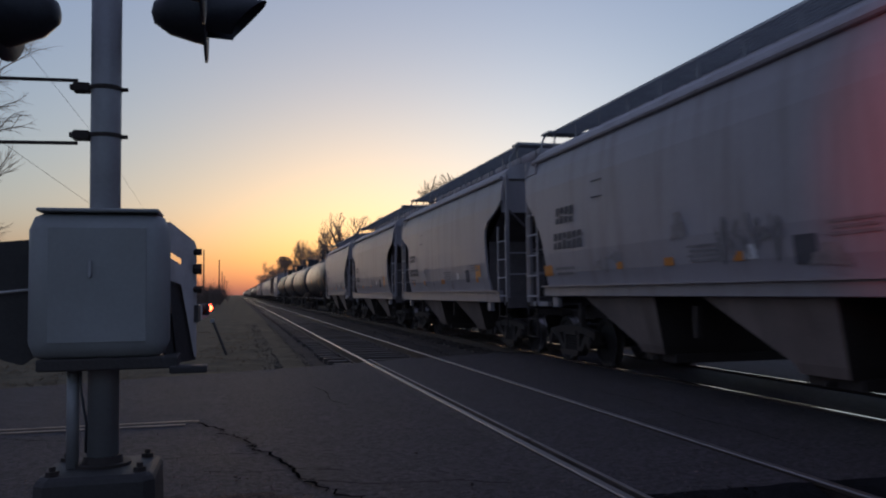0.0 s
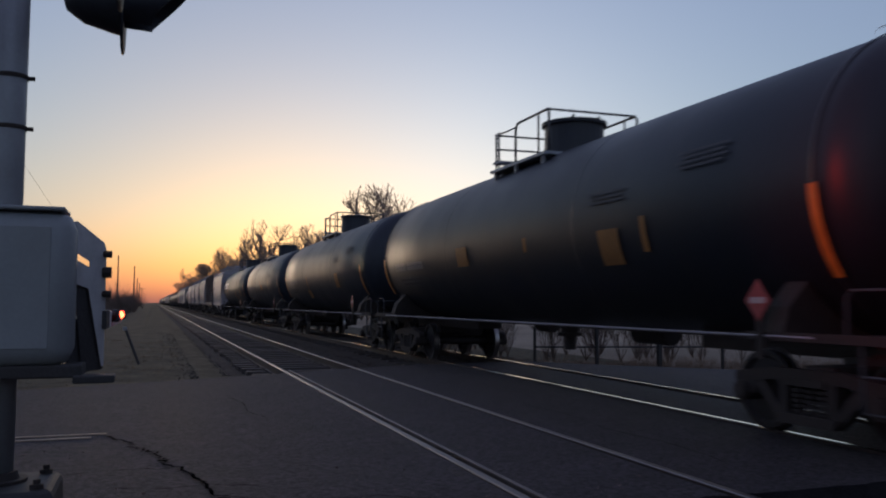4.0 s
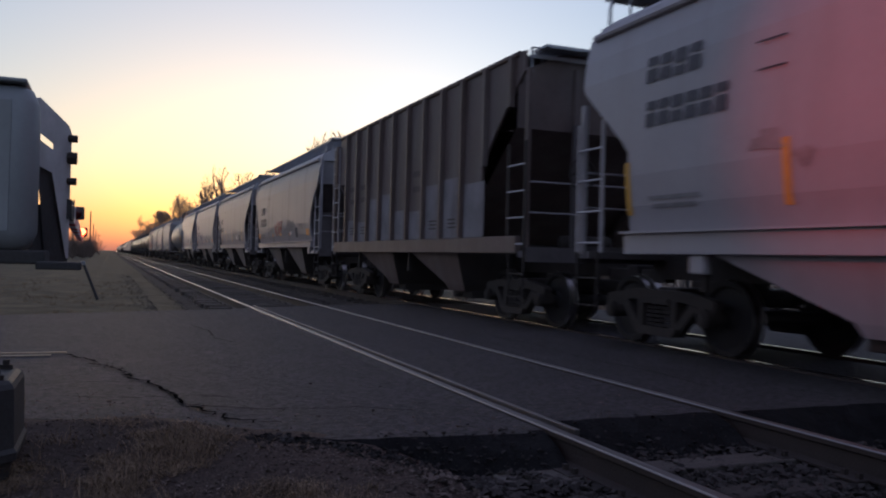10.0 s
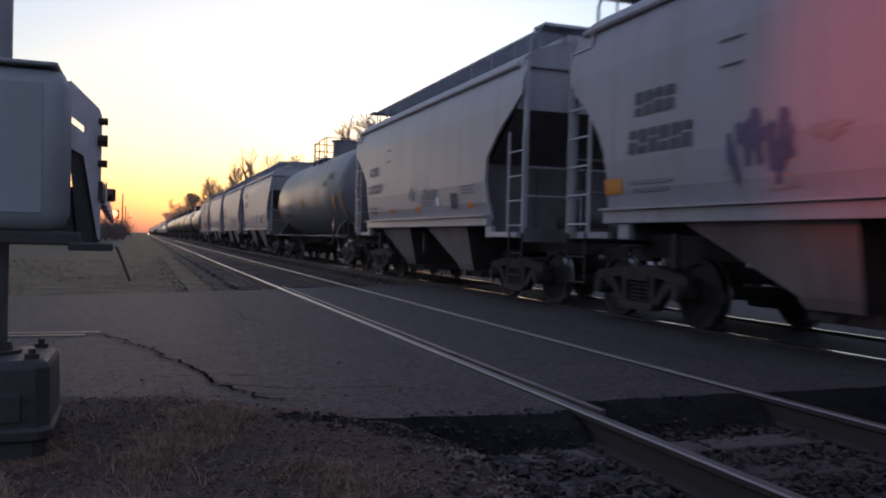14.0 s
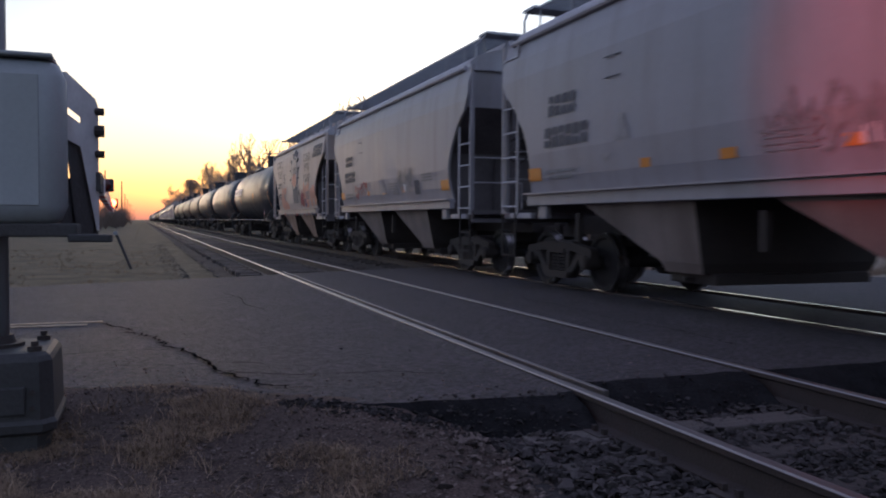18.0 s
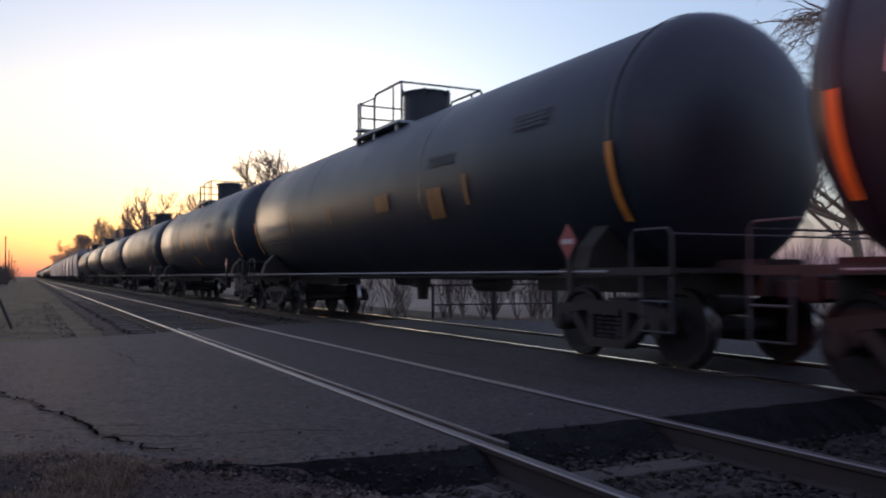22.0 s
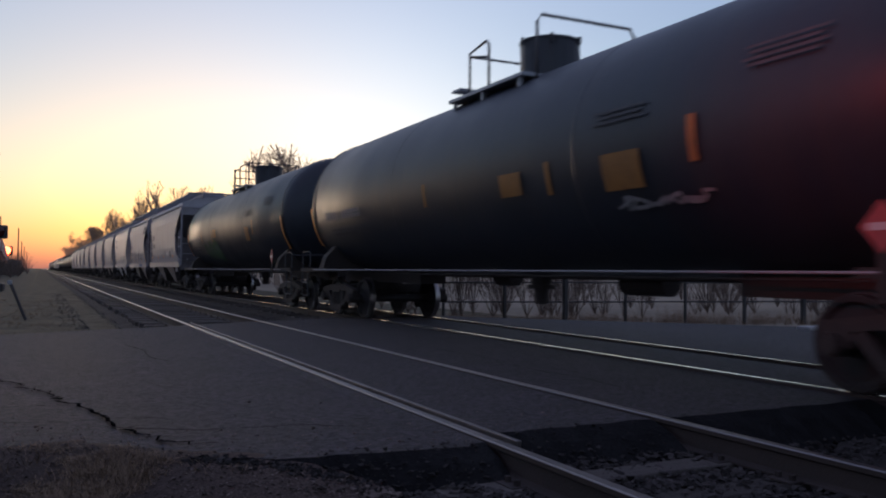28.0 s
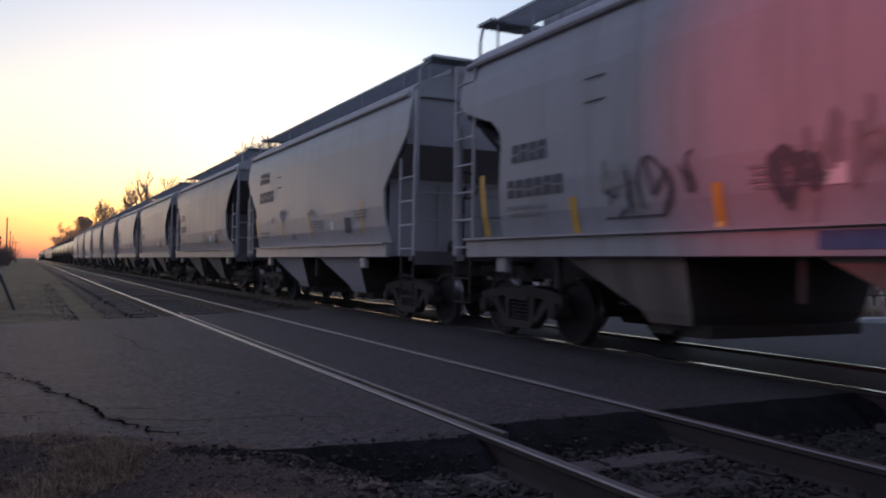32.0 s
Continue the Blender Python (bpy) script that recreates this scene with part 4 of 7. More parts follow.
    # gate arm, lowered across the road
    arm = empty("gate_arm")
    arm.parent = top
    a, b = Vector((0.275, 5.05, 1.235)), Vector((0.17, 10.6, 1.13))
    seg = 14
    for k in range(seg):
        p, q = a.lerp(b, k / seg), a.lerp(b, (k + 1) / seg)
        h, w = 0.055 * (1 - 0.5 * k / seg), 0.022
        bmk = BM()
        box(bmk, p.x - w, p.y, p.z - h, p.x + w, q.y, p.z + h)
        part("gate_stripe", bmk, (M["gate_white"] if k % 2 else M["gate_red"]) if k else M["cast"], arm)
    for y, x, z, lit in ((5.9, 0.285, 1.235, 0), (9.64, 0.215, 1.19, 1), (10.5, 0.19, 1.19, 1)):
        bm = BM()
        box(bm, x - 0.055, y - 0.035, z - 0.03, x + 0.055, y + 0.035, z + 0.055, 0.01)
        lamp = part("arm_lamp", bm, M["black"], arm, "small gate lamp")
        bm = BM()
        spin(bm, [(0, 0.0), (0, 0.04), (-0.012, 0.03), (-0.018, 0.0)], (x, y - 0.035, z + 0.012), "y", 14)
        part("lens", bm, M["lens"] if lit else M["lens_dark"], lamp, "glowing red lens" if lit else "")
    # clamps and side rods for the bell or sign
    for z in (2.613, 2.322):
        bm = BM()
        spin(bm, [(-0.012, 0.089), (-0.012, 0.094), (0.012, 0.094), (0.012, 0.089)], (mx, my, z), "z", 24)
        box(bm, mx - 0.185, my - 0.04, z - 0.028, mx - 0.09, my + 0.04, z + 0.030, 0.01)
        box(bm, mx - 0.205, my - 0.025, z - 0.012, mx - 0.18, my + 0.025, z + 0.018, 0.005)
        tube(bm, [(mx + 0.09, my, z), (mx + 0.125, my, z)], 0.013, 6)
        c = part("clamp", bm, M["steel"], top)
        bm = BM()
        zz = z + (0.045 if z > 2.4 else -0.045)
        tube(bm, [(mx - 0.16, my, zz), (mx - 0.70, my - 0.02, zz - 0.012)], 0.011, 8)
        part("rod", bm, M["steel"], c)
    bm = BM()
    box(bm, mx - 0.76, my - 0.06, 1.9, mx - 0.70, my - 0.03, 2.72, 0.006)
    part("sign_edge", bm, M["black"], top, "sign plate seen edge-on")
    # cross arm and flashing light units
    bm = BM()
    box(bm, mx - 0.62, my - 0.06, 3.66, mx + 0.62, my + 0.06, 3.76, 0.02)
    part("cross_arm", bm, M["black"], top)
    bm = BM()
    spin(bm, [(-0.16, 0.089), (-0.16, 0.13), (0.14, 0.13), (0.16, 0.1), (0.16, 0.089)], (mx, my, 3.70), "z", 20)
    for sx in (-1, 1):
        tube(bm, [(mx + sx * 0.1, my - 0.13, 3.55), (mx + sx * 0.17, my - 0.13, 3.55)], 0.022, 6)
    part("junction_crown", bm, M["black"], top)

    def light_unit(x, y, z, turn, lit, hang, plate=0.30, girth=1.0):
        unit = empty("flashing_light", pose(x, y, z, 0, 0, turn))
        unit.parent = top
        tagged(unit, "black hooded red flashing light with round backing plate")
        b = BM()
        spin(b, [(0.0, 0.0), (0.0, plate), (0.012, plate), (0.012, 0.0)], (0, 0, 0), "y", 32)
        part("backing_plate", b, M["black"], unit, "", True)
        b = BM()
        spin(b, [(-0.34, 0.0), (-0.32, 0.09 * girth), (-0.22, 0.18 * girth), (-0.06, 0.235 * girth), (0.0, 0.25 * girth)], (0, 0, 0), "y", 24)
        part("lamp_body", b, M["black"], unit, "", True)
        b = BM()
        n = 20
        rows = []
        for k in range(n + 1):
            ang = radians(-62 + 304 * k / n)
            c, s = math.cos(ang), math.sin(ang)
            reach = 0.18 + 0.22 * max(0, (s + 0.75) / 1.75) ** 1.2
            rows.append([b.verts.new((0.136 * c, 0.0, 0.136 * s)), b.verts.new((0.138 * c, reach, 0.138 * s - 0.06 * reach)),
                         b.verts.new((0.144 * c, reach, 0.144 * s - 0.06 * reach)), b.verts.new((0.144 * c, 0.0, 0.144 * s))])
        for p, q in zip(rows, rows[1:]):
            for j in range(3):
                b.faces.new((p[j], p[j + 1], q[j + 1], q[j]))
        part("hood", b, M["black"], unit, "", True)
        b = BM()
        spin(b, [(0.014, 0.0), (0.014, 0.108), (0.03, 0.09), (0.045, 0.0)], (0, 0, 0), "y", 24)
        part("lens", b, M["lens"] if lit else M["lens_dark"], unit, "glowing red lens" if lit else "dark red lens")
        b = BM()
        tube(b, [(0, -0.12, 0.10), (0, -0.13, hang * 0.6), (0, -0.08, hang)], 0.03, 10)
        part("swivel_bracket", b, M["black"], unit, "", True)

    # the lit lamp throws its red beam across the tracks
    red = bpy.data.lights.new("red_flasher", 'SPOT')
    red.energy, red.color, red.spot_size, red.spot_blend, red.shadow_soft_size = 195, (1.0, 0.05, 0.025), radians(44), 1.0, 0.09
    beam = new("red_flasher", red)
    beam.matrix_world = look((0.82, 4.38, 3.20), (6.0, 4.65, 2.5))
    # one pair faces across the tracks, the other back along the road
    light_unit(0.34, 4.36, 3.22, -92, True, 0.50, 0.31, 0.78)
    light_unit(0.33, 5.16, 3.21, -91, False, 0.50, 0.31, 0.78)
    light_unit(-0.88, 4.36, 3.18, 80, False, 0.50, 0.30, 0.85)
    light_unit(-0.88, 5.16, 3.14, 78, True, 0.50, 0.30, 0.85)
    for x in (0.26, -0.78):
        bm = BM()
        tube(bm, [(x, 4.30, 3.72), (x, 5.22, 3.72)], 0.035, 10)
        part("side_arm", bm, M["black"], top, "", True)
    # the signal's own origin is the foot of its mast
    foot = Vector((mx, my, -0.15))
    top.matrix_basis = Matrix.Translation(foot)
    for child in top.children:
        child.matrix_basis = Matrix.Translation(-foot) @ child.matrix_basis
    return top


def small_signal():
    """A leaning marker stake beyond the road."""
    top = empty("marker_stake", pose(0.243, 22.3, -0.24))
    tagged(top, "thin dark leaning marker stake in the gravel verge", "stake")
    bm = BM()
    tube(bm, [(0, 0, 0), (-0.36, 0.1, 0.92)], 0.035, 8)
    part("shaft", bm, M["post"], top)
    bm = BM()
    box(bm, -0.42, 0.06, 0.86, -0.31, 0.14, 0.96, 0.01)
    part("cap", bm, M["white_kerb"], top, "pale cap")


# ---- trees, poles, fence and far things ----
def branch_mesh(seed, height, spread, levels=5, start=0.3, r0=None, twigs=1.0, weep=0.0, thin=0.012, dome=0.0):
    """A bare tree: trunk mesh and crown of tapering limbs and twigs; a dome is the radius of a rounded crown."""
    rg = random.Random(seed)
    trunk, crown = BM(), BM()
    r0 = r0 or height * 0.022

    def inside(q):
        return (q.x * q.x + q.y * q.y) / dome ** 2 + ((q.z - 0.56 * height) / (0.44 * height)) ** 2 < 1

    def limb(p, d, length, r, level):
        n = 4 if level < 3 else 3
        if dome and level:
            # twigs end where the rounded crown ends
            while length > 0.15 and not inside(p + d * length):
                length *= 0.8
        pts, q = [p.copy()], p.copy()
        for k in range(n):
            d = (d + Vector((rg.gauss(0, 0.16), rg.gauss(0, 0.16), rg.gauss(0.05 - weep * level * 0.06, 0.12)))).normalized()
            q = q + d * length / n
            pts.append(q.copy())
        tube(trunk if level == 0 else crown, pts, max(r, thin), 8 if level < 2 else (5 if level < 3 else 3), max(r * (0.55 if level < levels else 0.3), thin * 0.6), caps=False)
        if level >= levels:
            return
        kids = {0: 13 if dome else 7, 1: 7 if dome else 6, 2: 5, 3: 5, 4: 4}.get(level, 3)
        kids = max(2, round(kids * (twigs if level >= 2 else 1)))
        for k in range(kids):
            f = rg.uniform(start if level == 0 else 0.25, 1.0) if k else 1.0
            i = min(int(f * n), n - 1)
            b = pts[i].lerp(pts[i + 1], f * n - i)
            ang = rg.uniform(0, 6.283)
            out = Vector((math.cos(ang), math.sin(ang), 0))
            tilt = rg.uniform(0.4, 0.95) * spread if k else 0.15
            nd = (d * (1 - 0.5 * tilt) + out * tilt + Vector((0, 0, 0.38 if dome else 0.12))).normalized()
            limb(b, nd, length * rg.uniform(0.5, 0.75) * (0.9 if level else 0.85), r * (0.5 if level else 0.48), level + 1)

    limb(Vector((0, 0, 0)), Vector((0, 0, 1)), height * (0.66 if dome else 0.56), r0, 0)
    return trunk, crown


def tree(seed, x, y, height, spread=1.0, levels=4, label="bare winter tree with fine grey twigs", **kw):
    top = empty("tree", pose(x, y, ground_height(x, y) - 0.05))
    tagged(top, label, "tree", group="bare trees")
    t, c = branch_mesh(seed, height, spread, levels, **kw)
    part("trunk", t, M["bark"], top)
    part("crown", c, M["bark"], top)
    return top


def utility_pole(x, y, h, arm=True):
    top = empty("utility_pole", pose(x, y, -0.2))
    tagged(top, "dark wooden utility pole" + (" with crossarm" if arm else ""), "utility pole", group="line poles")
    bm = BM()
    tube(bm, [(0, 0, 0), (0.03, 0, h)], 0.16, 10, 0.11)
    part("shaft", bm, M["pole"], top, "", True)
    if arm:
        bm = BM()
        box(bm, -1.2, -0.06, h - 0.75, 1.2, 0.06, h - 0.6)
        a = part("crossarm", bm, M["pole"], top)
        for k in (-1.05, -0.5, 0.5, 1.05):
            bm = BM()
            tube(bm, [(k, 0, h - 0.6), (k, 0, h - 0.42)], 0.04, 8, 0.025)
            part("insulator", bm, M["white_kerb"], a)


def bushes(name, label, spots, seed):
    """Bare scrub: many short forked twigs, joined."""
    rg = random.Random(seed)
    bm = BM()
    for x, y, h in spots:
        for _ in range(13):
            a = rg.uniform(0, 6.283)
            lean = rg.uniform(0.05, 0.7)
            d = Vector((math.cos(a) * lean, math.sin(a) * lean, 1)).normalized()
            p = Vector((x, y, ground_height(x, y)))
            q = p + d * h * rg.uniform(0.5, 1)
            m_ = p.lerp(q, 0.6)
            r = 0.0065 * h if y < 60 else 0.012 * h
            tube(bm, [p, m_, q], r, 3, r * 0.3, caps=False)
            for _ in range(4):
                e = m_.lerp(q, rg.random()) + (d + Vector((rg.gauss(0, 0.5), rg.gauss(0, 0.5), rg.gauss(0.2, 0.3)))) * h * 0.3
                tube(bm, [m_, e], r * 0.5, 3, r * 0.2, caps=False)
    return tagged(part(name, bm, M["bush"]), label, "bushes", kind="stuff")


def fence():
    top = empty("fence")
    tagged(top, "dark post-and-rail fence beside the road beyond the tracks", "fence")
    line = [(9.3, 17.9), (17.5, 14.4), (27.0, 10.2), (40.0, 5.0)]
    count = 0
    for (xa, ya), (xb, yb) in zip(line, line[1:]):
        d = math.hypot(xb - xa, yb - ya)
        n = max(2, int(d / 1.3))
        for k in range(n):
            f = k / n
            x, y = xa + (xb - xa) * f, ya + (yb - ya) * f
            z = ground_height(x, y)
            bm = BM()
            w = (0.028, 0.035, 0.05, 0.03)[count % 4]
            box(bm, x - w, y - w, z - 0.1, x + w, y + w, z + 1.05 + 0.09 * ((count * 7) % 5) / 4, 0.008)
            part("post", bm, M["post"], top)
            count += 1
        for h in (0.55, 1.02):
            bm = BM()
            za, zb = ground_height(xa, ya) + h, ground_height(xb, yb) + h
            tube(bm, [(xa, ya, za), (xb, yb, zb)], 0.02, 6)
            part("rail", bm, M["post"], top)


def surroundings():
    tree(4, 17.3, 64, 11.6, 1.25, 4, thin=0.006, twigs=1.15, start=0.15, dome=4.2)
    tree(9, 13.7, 114, 13.6, 1.2, 4, thin=0.010, twigs=1.0, start=0.2, dome=2.7)
    tree(12, 17.6, 118, 13.0, 1.2, 4, thin=0.010, twigs=1.0, start=0.2, dome=3.6)
    tree(52, 21.8, 117, 13.0, 1.2, 4, thin=0.010, twigs=1.0, start=0.2, dome=3.8)
    tree(14, 26.5, 136, 13.8, 1.2, 4, thin=0.011, twigs=1.0, start=0.2, dome=3.6)
    tree(15, 12.6, 150, 11.9, 1.1, 4, twigs=1.0, thin=0.013, start=0.2, dome=3.2)
    tree(18, 15.6, 160, 11.6, 1.1, 4, twigs=1.0, thin=0.013, start=0.2, dome=3.4)
    tree(22, 11.6, 210, 11.2, 1.0, 4, twigs=1.0, thin=0.025, start=0.2, dome=3.4)
    tree(25, 12.4, 245, 11.4, 1.0, 4, twigs=1.0, thin=0.028, start=0.2, dome=3.6)
    tree(27, 13.5, 320, 12.0, 1.0, 4, thin=0.05)
    tree(29, 14.5, 400, 12.0, 1.0, 4, thin=0.06)
    tree(31, 25.0, 15.6, 13.5, 1.3, 5, label="large spreading bare tree with drooping twigs", start=0.2, weep=1.0, thin=0.006)
    tree(35, 36.0, 26.0, 12.0, 1.1, 4, twigs=1.2)
    tree(41, -8.9, 29.0, 9.6, 1.15, 5, thin=0.006, weep=0.5, twigs=1.25)
    tree(44, -14.0, 46.0, 13.0, 1.0, 4, twigs=1.2)
    for x, y, h, arm in ((-10.2, 172, 10.0, True), (-6.2, 172, 10.7, False), (-3.3, 176, 8.8, False), (-3.8, 235, 8.0, False), (-4.2, 300, 8.2, False), (-4.5, 380, 8.0, True), (-13.0, 170, 9.0, True)):
        utility_pole(x, y, h, arm)
    for z, ya in ((12.3, 10), (7.5, 10)):
        bm = BM()
        pts = [(-8 - 2.5 * (k / 20), ya + (150 - ya) * k / 20, z + (9.2 - z) * max(0, k / 20 - 0.35) / 0.65 - 1.2 * math.sin(math.pi * k / 20) * 0.1) for k in range(21)]
        tube(bm, pts, 0.010, 5)
        tagged(part("overhead_wire", bm, M["black"]), "thin dark overhead wire along the line", "wire", group="overhead wires")
    rg = random.Random(77)
    bushes("scrub_left", "low bare scrub along the left of the line", [(-3.5 - abs(rg.gauss(0, 6)), rg.uniform(60, 330), rg.uniform(0.6, 1.7)) for _ in range(200)] + [(rg.uniform(-14, -1.8), rg.uniform(110, 200), rg.uniform(1.8, 3.6)) for _ in range(90)], 1)
    bushes("scrub_right", "bare scrub and saplings behind the fence",
           [(x, 20.5 - (x - 10) * 0.45 + abs(rg.gauss(0, 5)), rg.uniform(0.7, 2.2)) for x in [rg.uniform(9.5, 45) for _ in range(170)]], 2)
    bushes("far_scrub", "distant bare scrub along the right of the line", [(rg.uniform(11.5, 22), rg.uniform(60, 420), rg.uniform(1.5, 4.0)) for _ in range(260)], 3)
    bm = BM()
    box(bm, 13.3, 10.7, -0.3, 19.0, 11.0, 0.06, 0.02)
    tagged(part("kerb", bm, M["white_kerb"]), "pale concrete kerb beyond the tracks", "kerb", kind="structure")


# ---- the train ----
SPEED = 12.42
WHEEL_R = 0.42


def wheel_bm():
    bm = BM()
    prof = [(-0.065, 0.0), (-0.065, 0.10), (-0.035, 0.13), (-0.02, 0.33), (-0.055, 0.36), (-0.055, 0.405), (-0.05, WHEEL_R), (0.045, WHEEL_R + 0.002), (0.052, WHEEL_R + 0.026),
            (0.075, WHEEL_R + 0.022), (0.075, 0.36), (0.035, 0.33), (0.02, 0.14), (0.07, 0.10), (0.07, 0.0)]
    spin(bm, prof, (0, 0, 0), "x", 28)
    return bm


def side_frame_bm(s):
    """Cast truck side frame with its window openings, spring nest and bearing caps; s is the side."""
    bm = BM()
    x0, x1 = s * 0.98, s * 1.10
    top = [(-1.02, 0.58), (-0.98, 0.62), (-0.45, 0.69), (0.45, 0.69), (0.98, 0.62), (1.02, 0.58), (1.0, 0.50), (0.45, 0.57), (-0.45, 0.57), (-1.0, 0.50)]
    prism(bm, top, "x", x0, x1)
    for d in (-1, 1):
        prism(bm, [(d * 1.0, 0.55), (d * 0.70, 0.55), (d * 0.72, 0.40), (d * 0.98, 0.40)], "x", x0, x1)
        prism(bm, [(d * 0.72, 0.50), (d * 0.60, 0.56), (d * 0.30, 0.24), (d * 0.40, 0.20)], "x", x0, x1)
        prism(bm, [(d * 0.36, 0.60), (d * 0.26, 0.60), (d * 0.26, 0.20), (d * 0.36, 0.20)], "x", x0, x1)
        tube(bm, [(s * 0.92, d * 0.88, WHEEL_R), (s * 1.155, d * 0.88, WHEEL_R)], 0.105, 14)
        tube(bm, [(s * 1.155, d * 0.88, WHEEL_R), (s * 1.175, d * 0.88, WHEEL_R)], 0.075, 10)
    prism(bm, [(-0.42, 0.26), (0.42, 0.26), (0.34, 0.16), (-0.34, 0.16)], "x", s * 0.96, s * 1.14)
    for k in (-0.16, 0, 0.16):
        for j in range(5):
            z = 0.27 + 0.05 * j
            tube(bm, [(s * 1.04, k, z), (s * 1.04, k, z + 0.034)], 0.062, 10)
    box(bm, min(s * 0.9, s * 1.12), -0.24, 0.53, max(s * 0.9, s * 1.12), 0.24, 0.60)
    return bm


SHARED = {}


def truck(parent, y):
    """A two-axle truck: bolster with two side frames, and two wheelsets that turn."""
    if not SHARED:
        b = BM()
        box(b, -0.95, -0.2, 0.50, 0.95, 0.2, 0.72, 0.03)
        box(b, -0.35, -0.30, 0.60, 0.35, 0.30, 0.80, 0.02)
        for d in (-1, 1):
            box(b, -0.85, d * 0.44 - 0.04, 0.32, 0.85, d * 0.44 + 0.04, 0.42)
        for s in (-1, 1):
            for d in (-1, 1):
                box(b, s * 0.72 - 0.06, d * 0.46 - 0.035, 0.26, s * 0.72 + 0.06, d * 0.46 + 0.035, 0.52)
        SHARED["bolster"] = b, M["steel"]
        SHARED["side_frame_r"] = side_frame_bm(1), M["steel"]
        SHARED["side_frame_l"] = side_frame_bm(-1), M["steel"]
        b = BM()
        tube(b, [(-0.95, 0, 0), (-0.62, 0, 0), (-0.6, 0, 0), (0.6, 0, 0), (0.62, 0, 0), (0.95, 0, 0)], 0.082, 12)
        SHARED["axle"] = b, M["wheel"]
        SHARED["wheel"] = wheel_bm(), M["wheel"]
        for k, (b, m) in list(SHARED.items()):
            me = bpy.data.meshes.new(k)
            bmesh.ops.recalc_face_normals(b, faces=b.faces)
            b.to_mesh(me)
            b.free()
            me.materials.append(m)
            if k == "wheel":
                me.materials.append(M["tread"])
                for p in me.polygons:
                    r = math.hypot(p.center.y, p.center.z)
                    if r > WHEEL_R - 0.012 and abs(p.normal.x) < 0.5:
                        p.material_index = 1
            SHARED[k] = me

    def put(name, key, par, loc):
        o = new(name, SHARED[key])
        o.parent = par
        o.matrix_basis = Matrix.Translation(loc)
        return o
    t = put("truck", "bolster", parent, (0, y, 0))
    put("side_frame", "side_frame_l", t, (0, 0, 0))
    put("side_frame", "side_frame_r", t, (0, 0, 0))
    for d in (-0.88, 0.88):
        w = put("wheelset", "axle", parent, (0, y + d, WHEEL_R))
        put("wheel", "wheel", w, (-0.775, 0, 0))
        o = put("wheel", "wheel", w, (0.775, 0, 0))
        o.matrix_basis = Matrix.Translation((0.775, 0, 0)) @ Matrix.Rotation(math.pi, 4, 'Z')


def coupler(parent, y, d, reach=0.42):
    bm = BM()
    box(bm, -0.09, min(y, y + d * reach), 0.74, 0.09, max(y, y + d * reach), 0.92, 0.015)
    box(bm, -0.15, min(y + d * (reach - 0.06), y + d * (reach + 0.12)), 0.70, 0.13, max(y + d * (reach - 0.06), y + d * (reach + 0.12)), 0.98, 0.03)
    c = part("coupler", bm, M["steel"], parent)
    bm = BM()
    tube(bm, [(0.25, y, 0.78), (0.27, y + d * 0.2, 0.55), (0.2, y + d * 0.45, 0.48), (0.1, y + d * 0.58, 0.62)], 0.022, 6)
    part("air_hose", bm, M["rubber"], c, "black rubber hose", True)


# body section: half-width at each height
SECTION = [(1.46, 1.36), (1.53, 1.65), (1.57, 2.0), (1.58, 2.4), (1.58, 2.9), (1.575, 3.2), (1.54, 3.5), (1.50, 3.68), (1.47, 3.80)]


# height above the rails and set-back of the side sheet, from the top of the end opening down
OPENINGS = {
    "oval": ((3.25, 0.14), (3.0, 0.28), (2.8, 0.58), (2.4, 0.92), (2.1, 1.08), (1.8, 1.13), (1.4, 1.04)),
    "oval_deep": ((3.3, 0.14), (3.15, 0.32), (2.82, 0.92), (2.4, 1.43), (2.0, 1.50), (1.4, 1.42)),
    "square": ((3.25, 0.28), (3.06, 0.65), (2.92, 1.2), (2.69, 1.48), (1.4, 1.36)),
    "hex": ((3.52, 0.24), (3.03, 0.95), (2.55, 1.40), (1.8, 1.34), (1.62, 1.2), (1.45, 0.6)),
}


def end_cut(z, kind):
    """How far the side sheet stands back from the end of the body at a height."""
    if kind in OPENINGS:
        line = OPENINGS[kind]
        for (za, a), (zb, b) in zip(line, line[1:]):
            if za >= z >= zb:
                return a + (b - a) * (za - z) / (za - zb)
        return line[0][1] if z > line[0][0] else line[-1][1]
    if kind == "ribbed":
        return 0.22 + (0.63 * (3.8 - z) / 0.52 if z > 3.28 else 0.63 + 0.79 * min(1, (3.28 - z) / 0.71)) if z < 3.8 else 0.22
    if kind == "oval_tall":
        f = max(0.0, min(1.0, (3.15 - z) / 1.8))
        return 0.28 + 1.5 * math.sin(math.pi * f * 0.66) ** 0.8
    f = max(0.0, min(1.0, (3.15 - z) / 0.85))
    return 0.24 + 1.0 * f - (0.1 * max(0, (1.75 - z) / 0.4) if z < 1.75 else 0)


def side_x(z):
    for (xa, za), (xb, zb) in zip(SECTION, SECTION[1:]):
        if za <= z <= zb:
            return xa + (xb - xa) * (z - za) / (zb - za)
    return 1.5


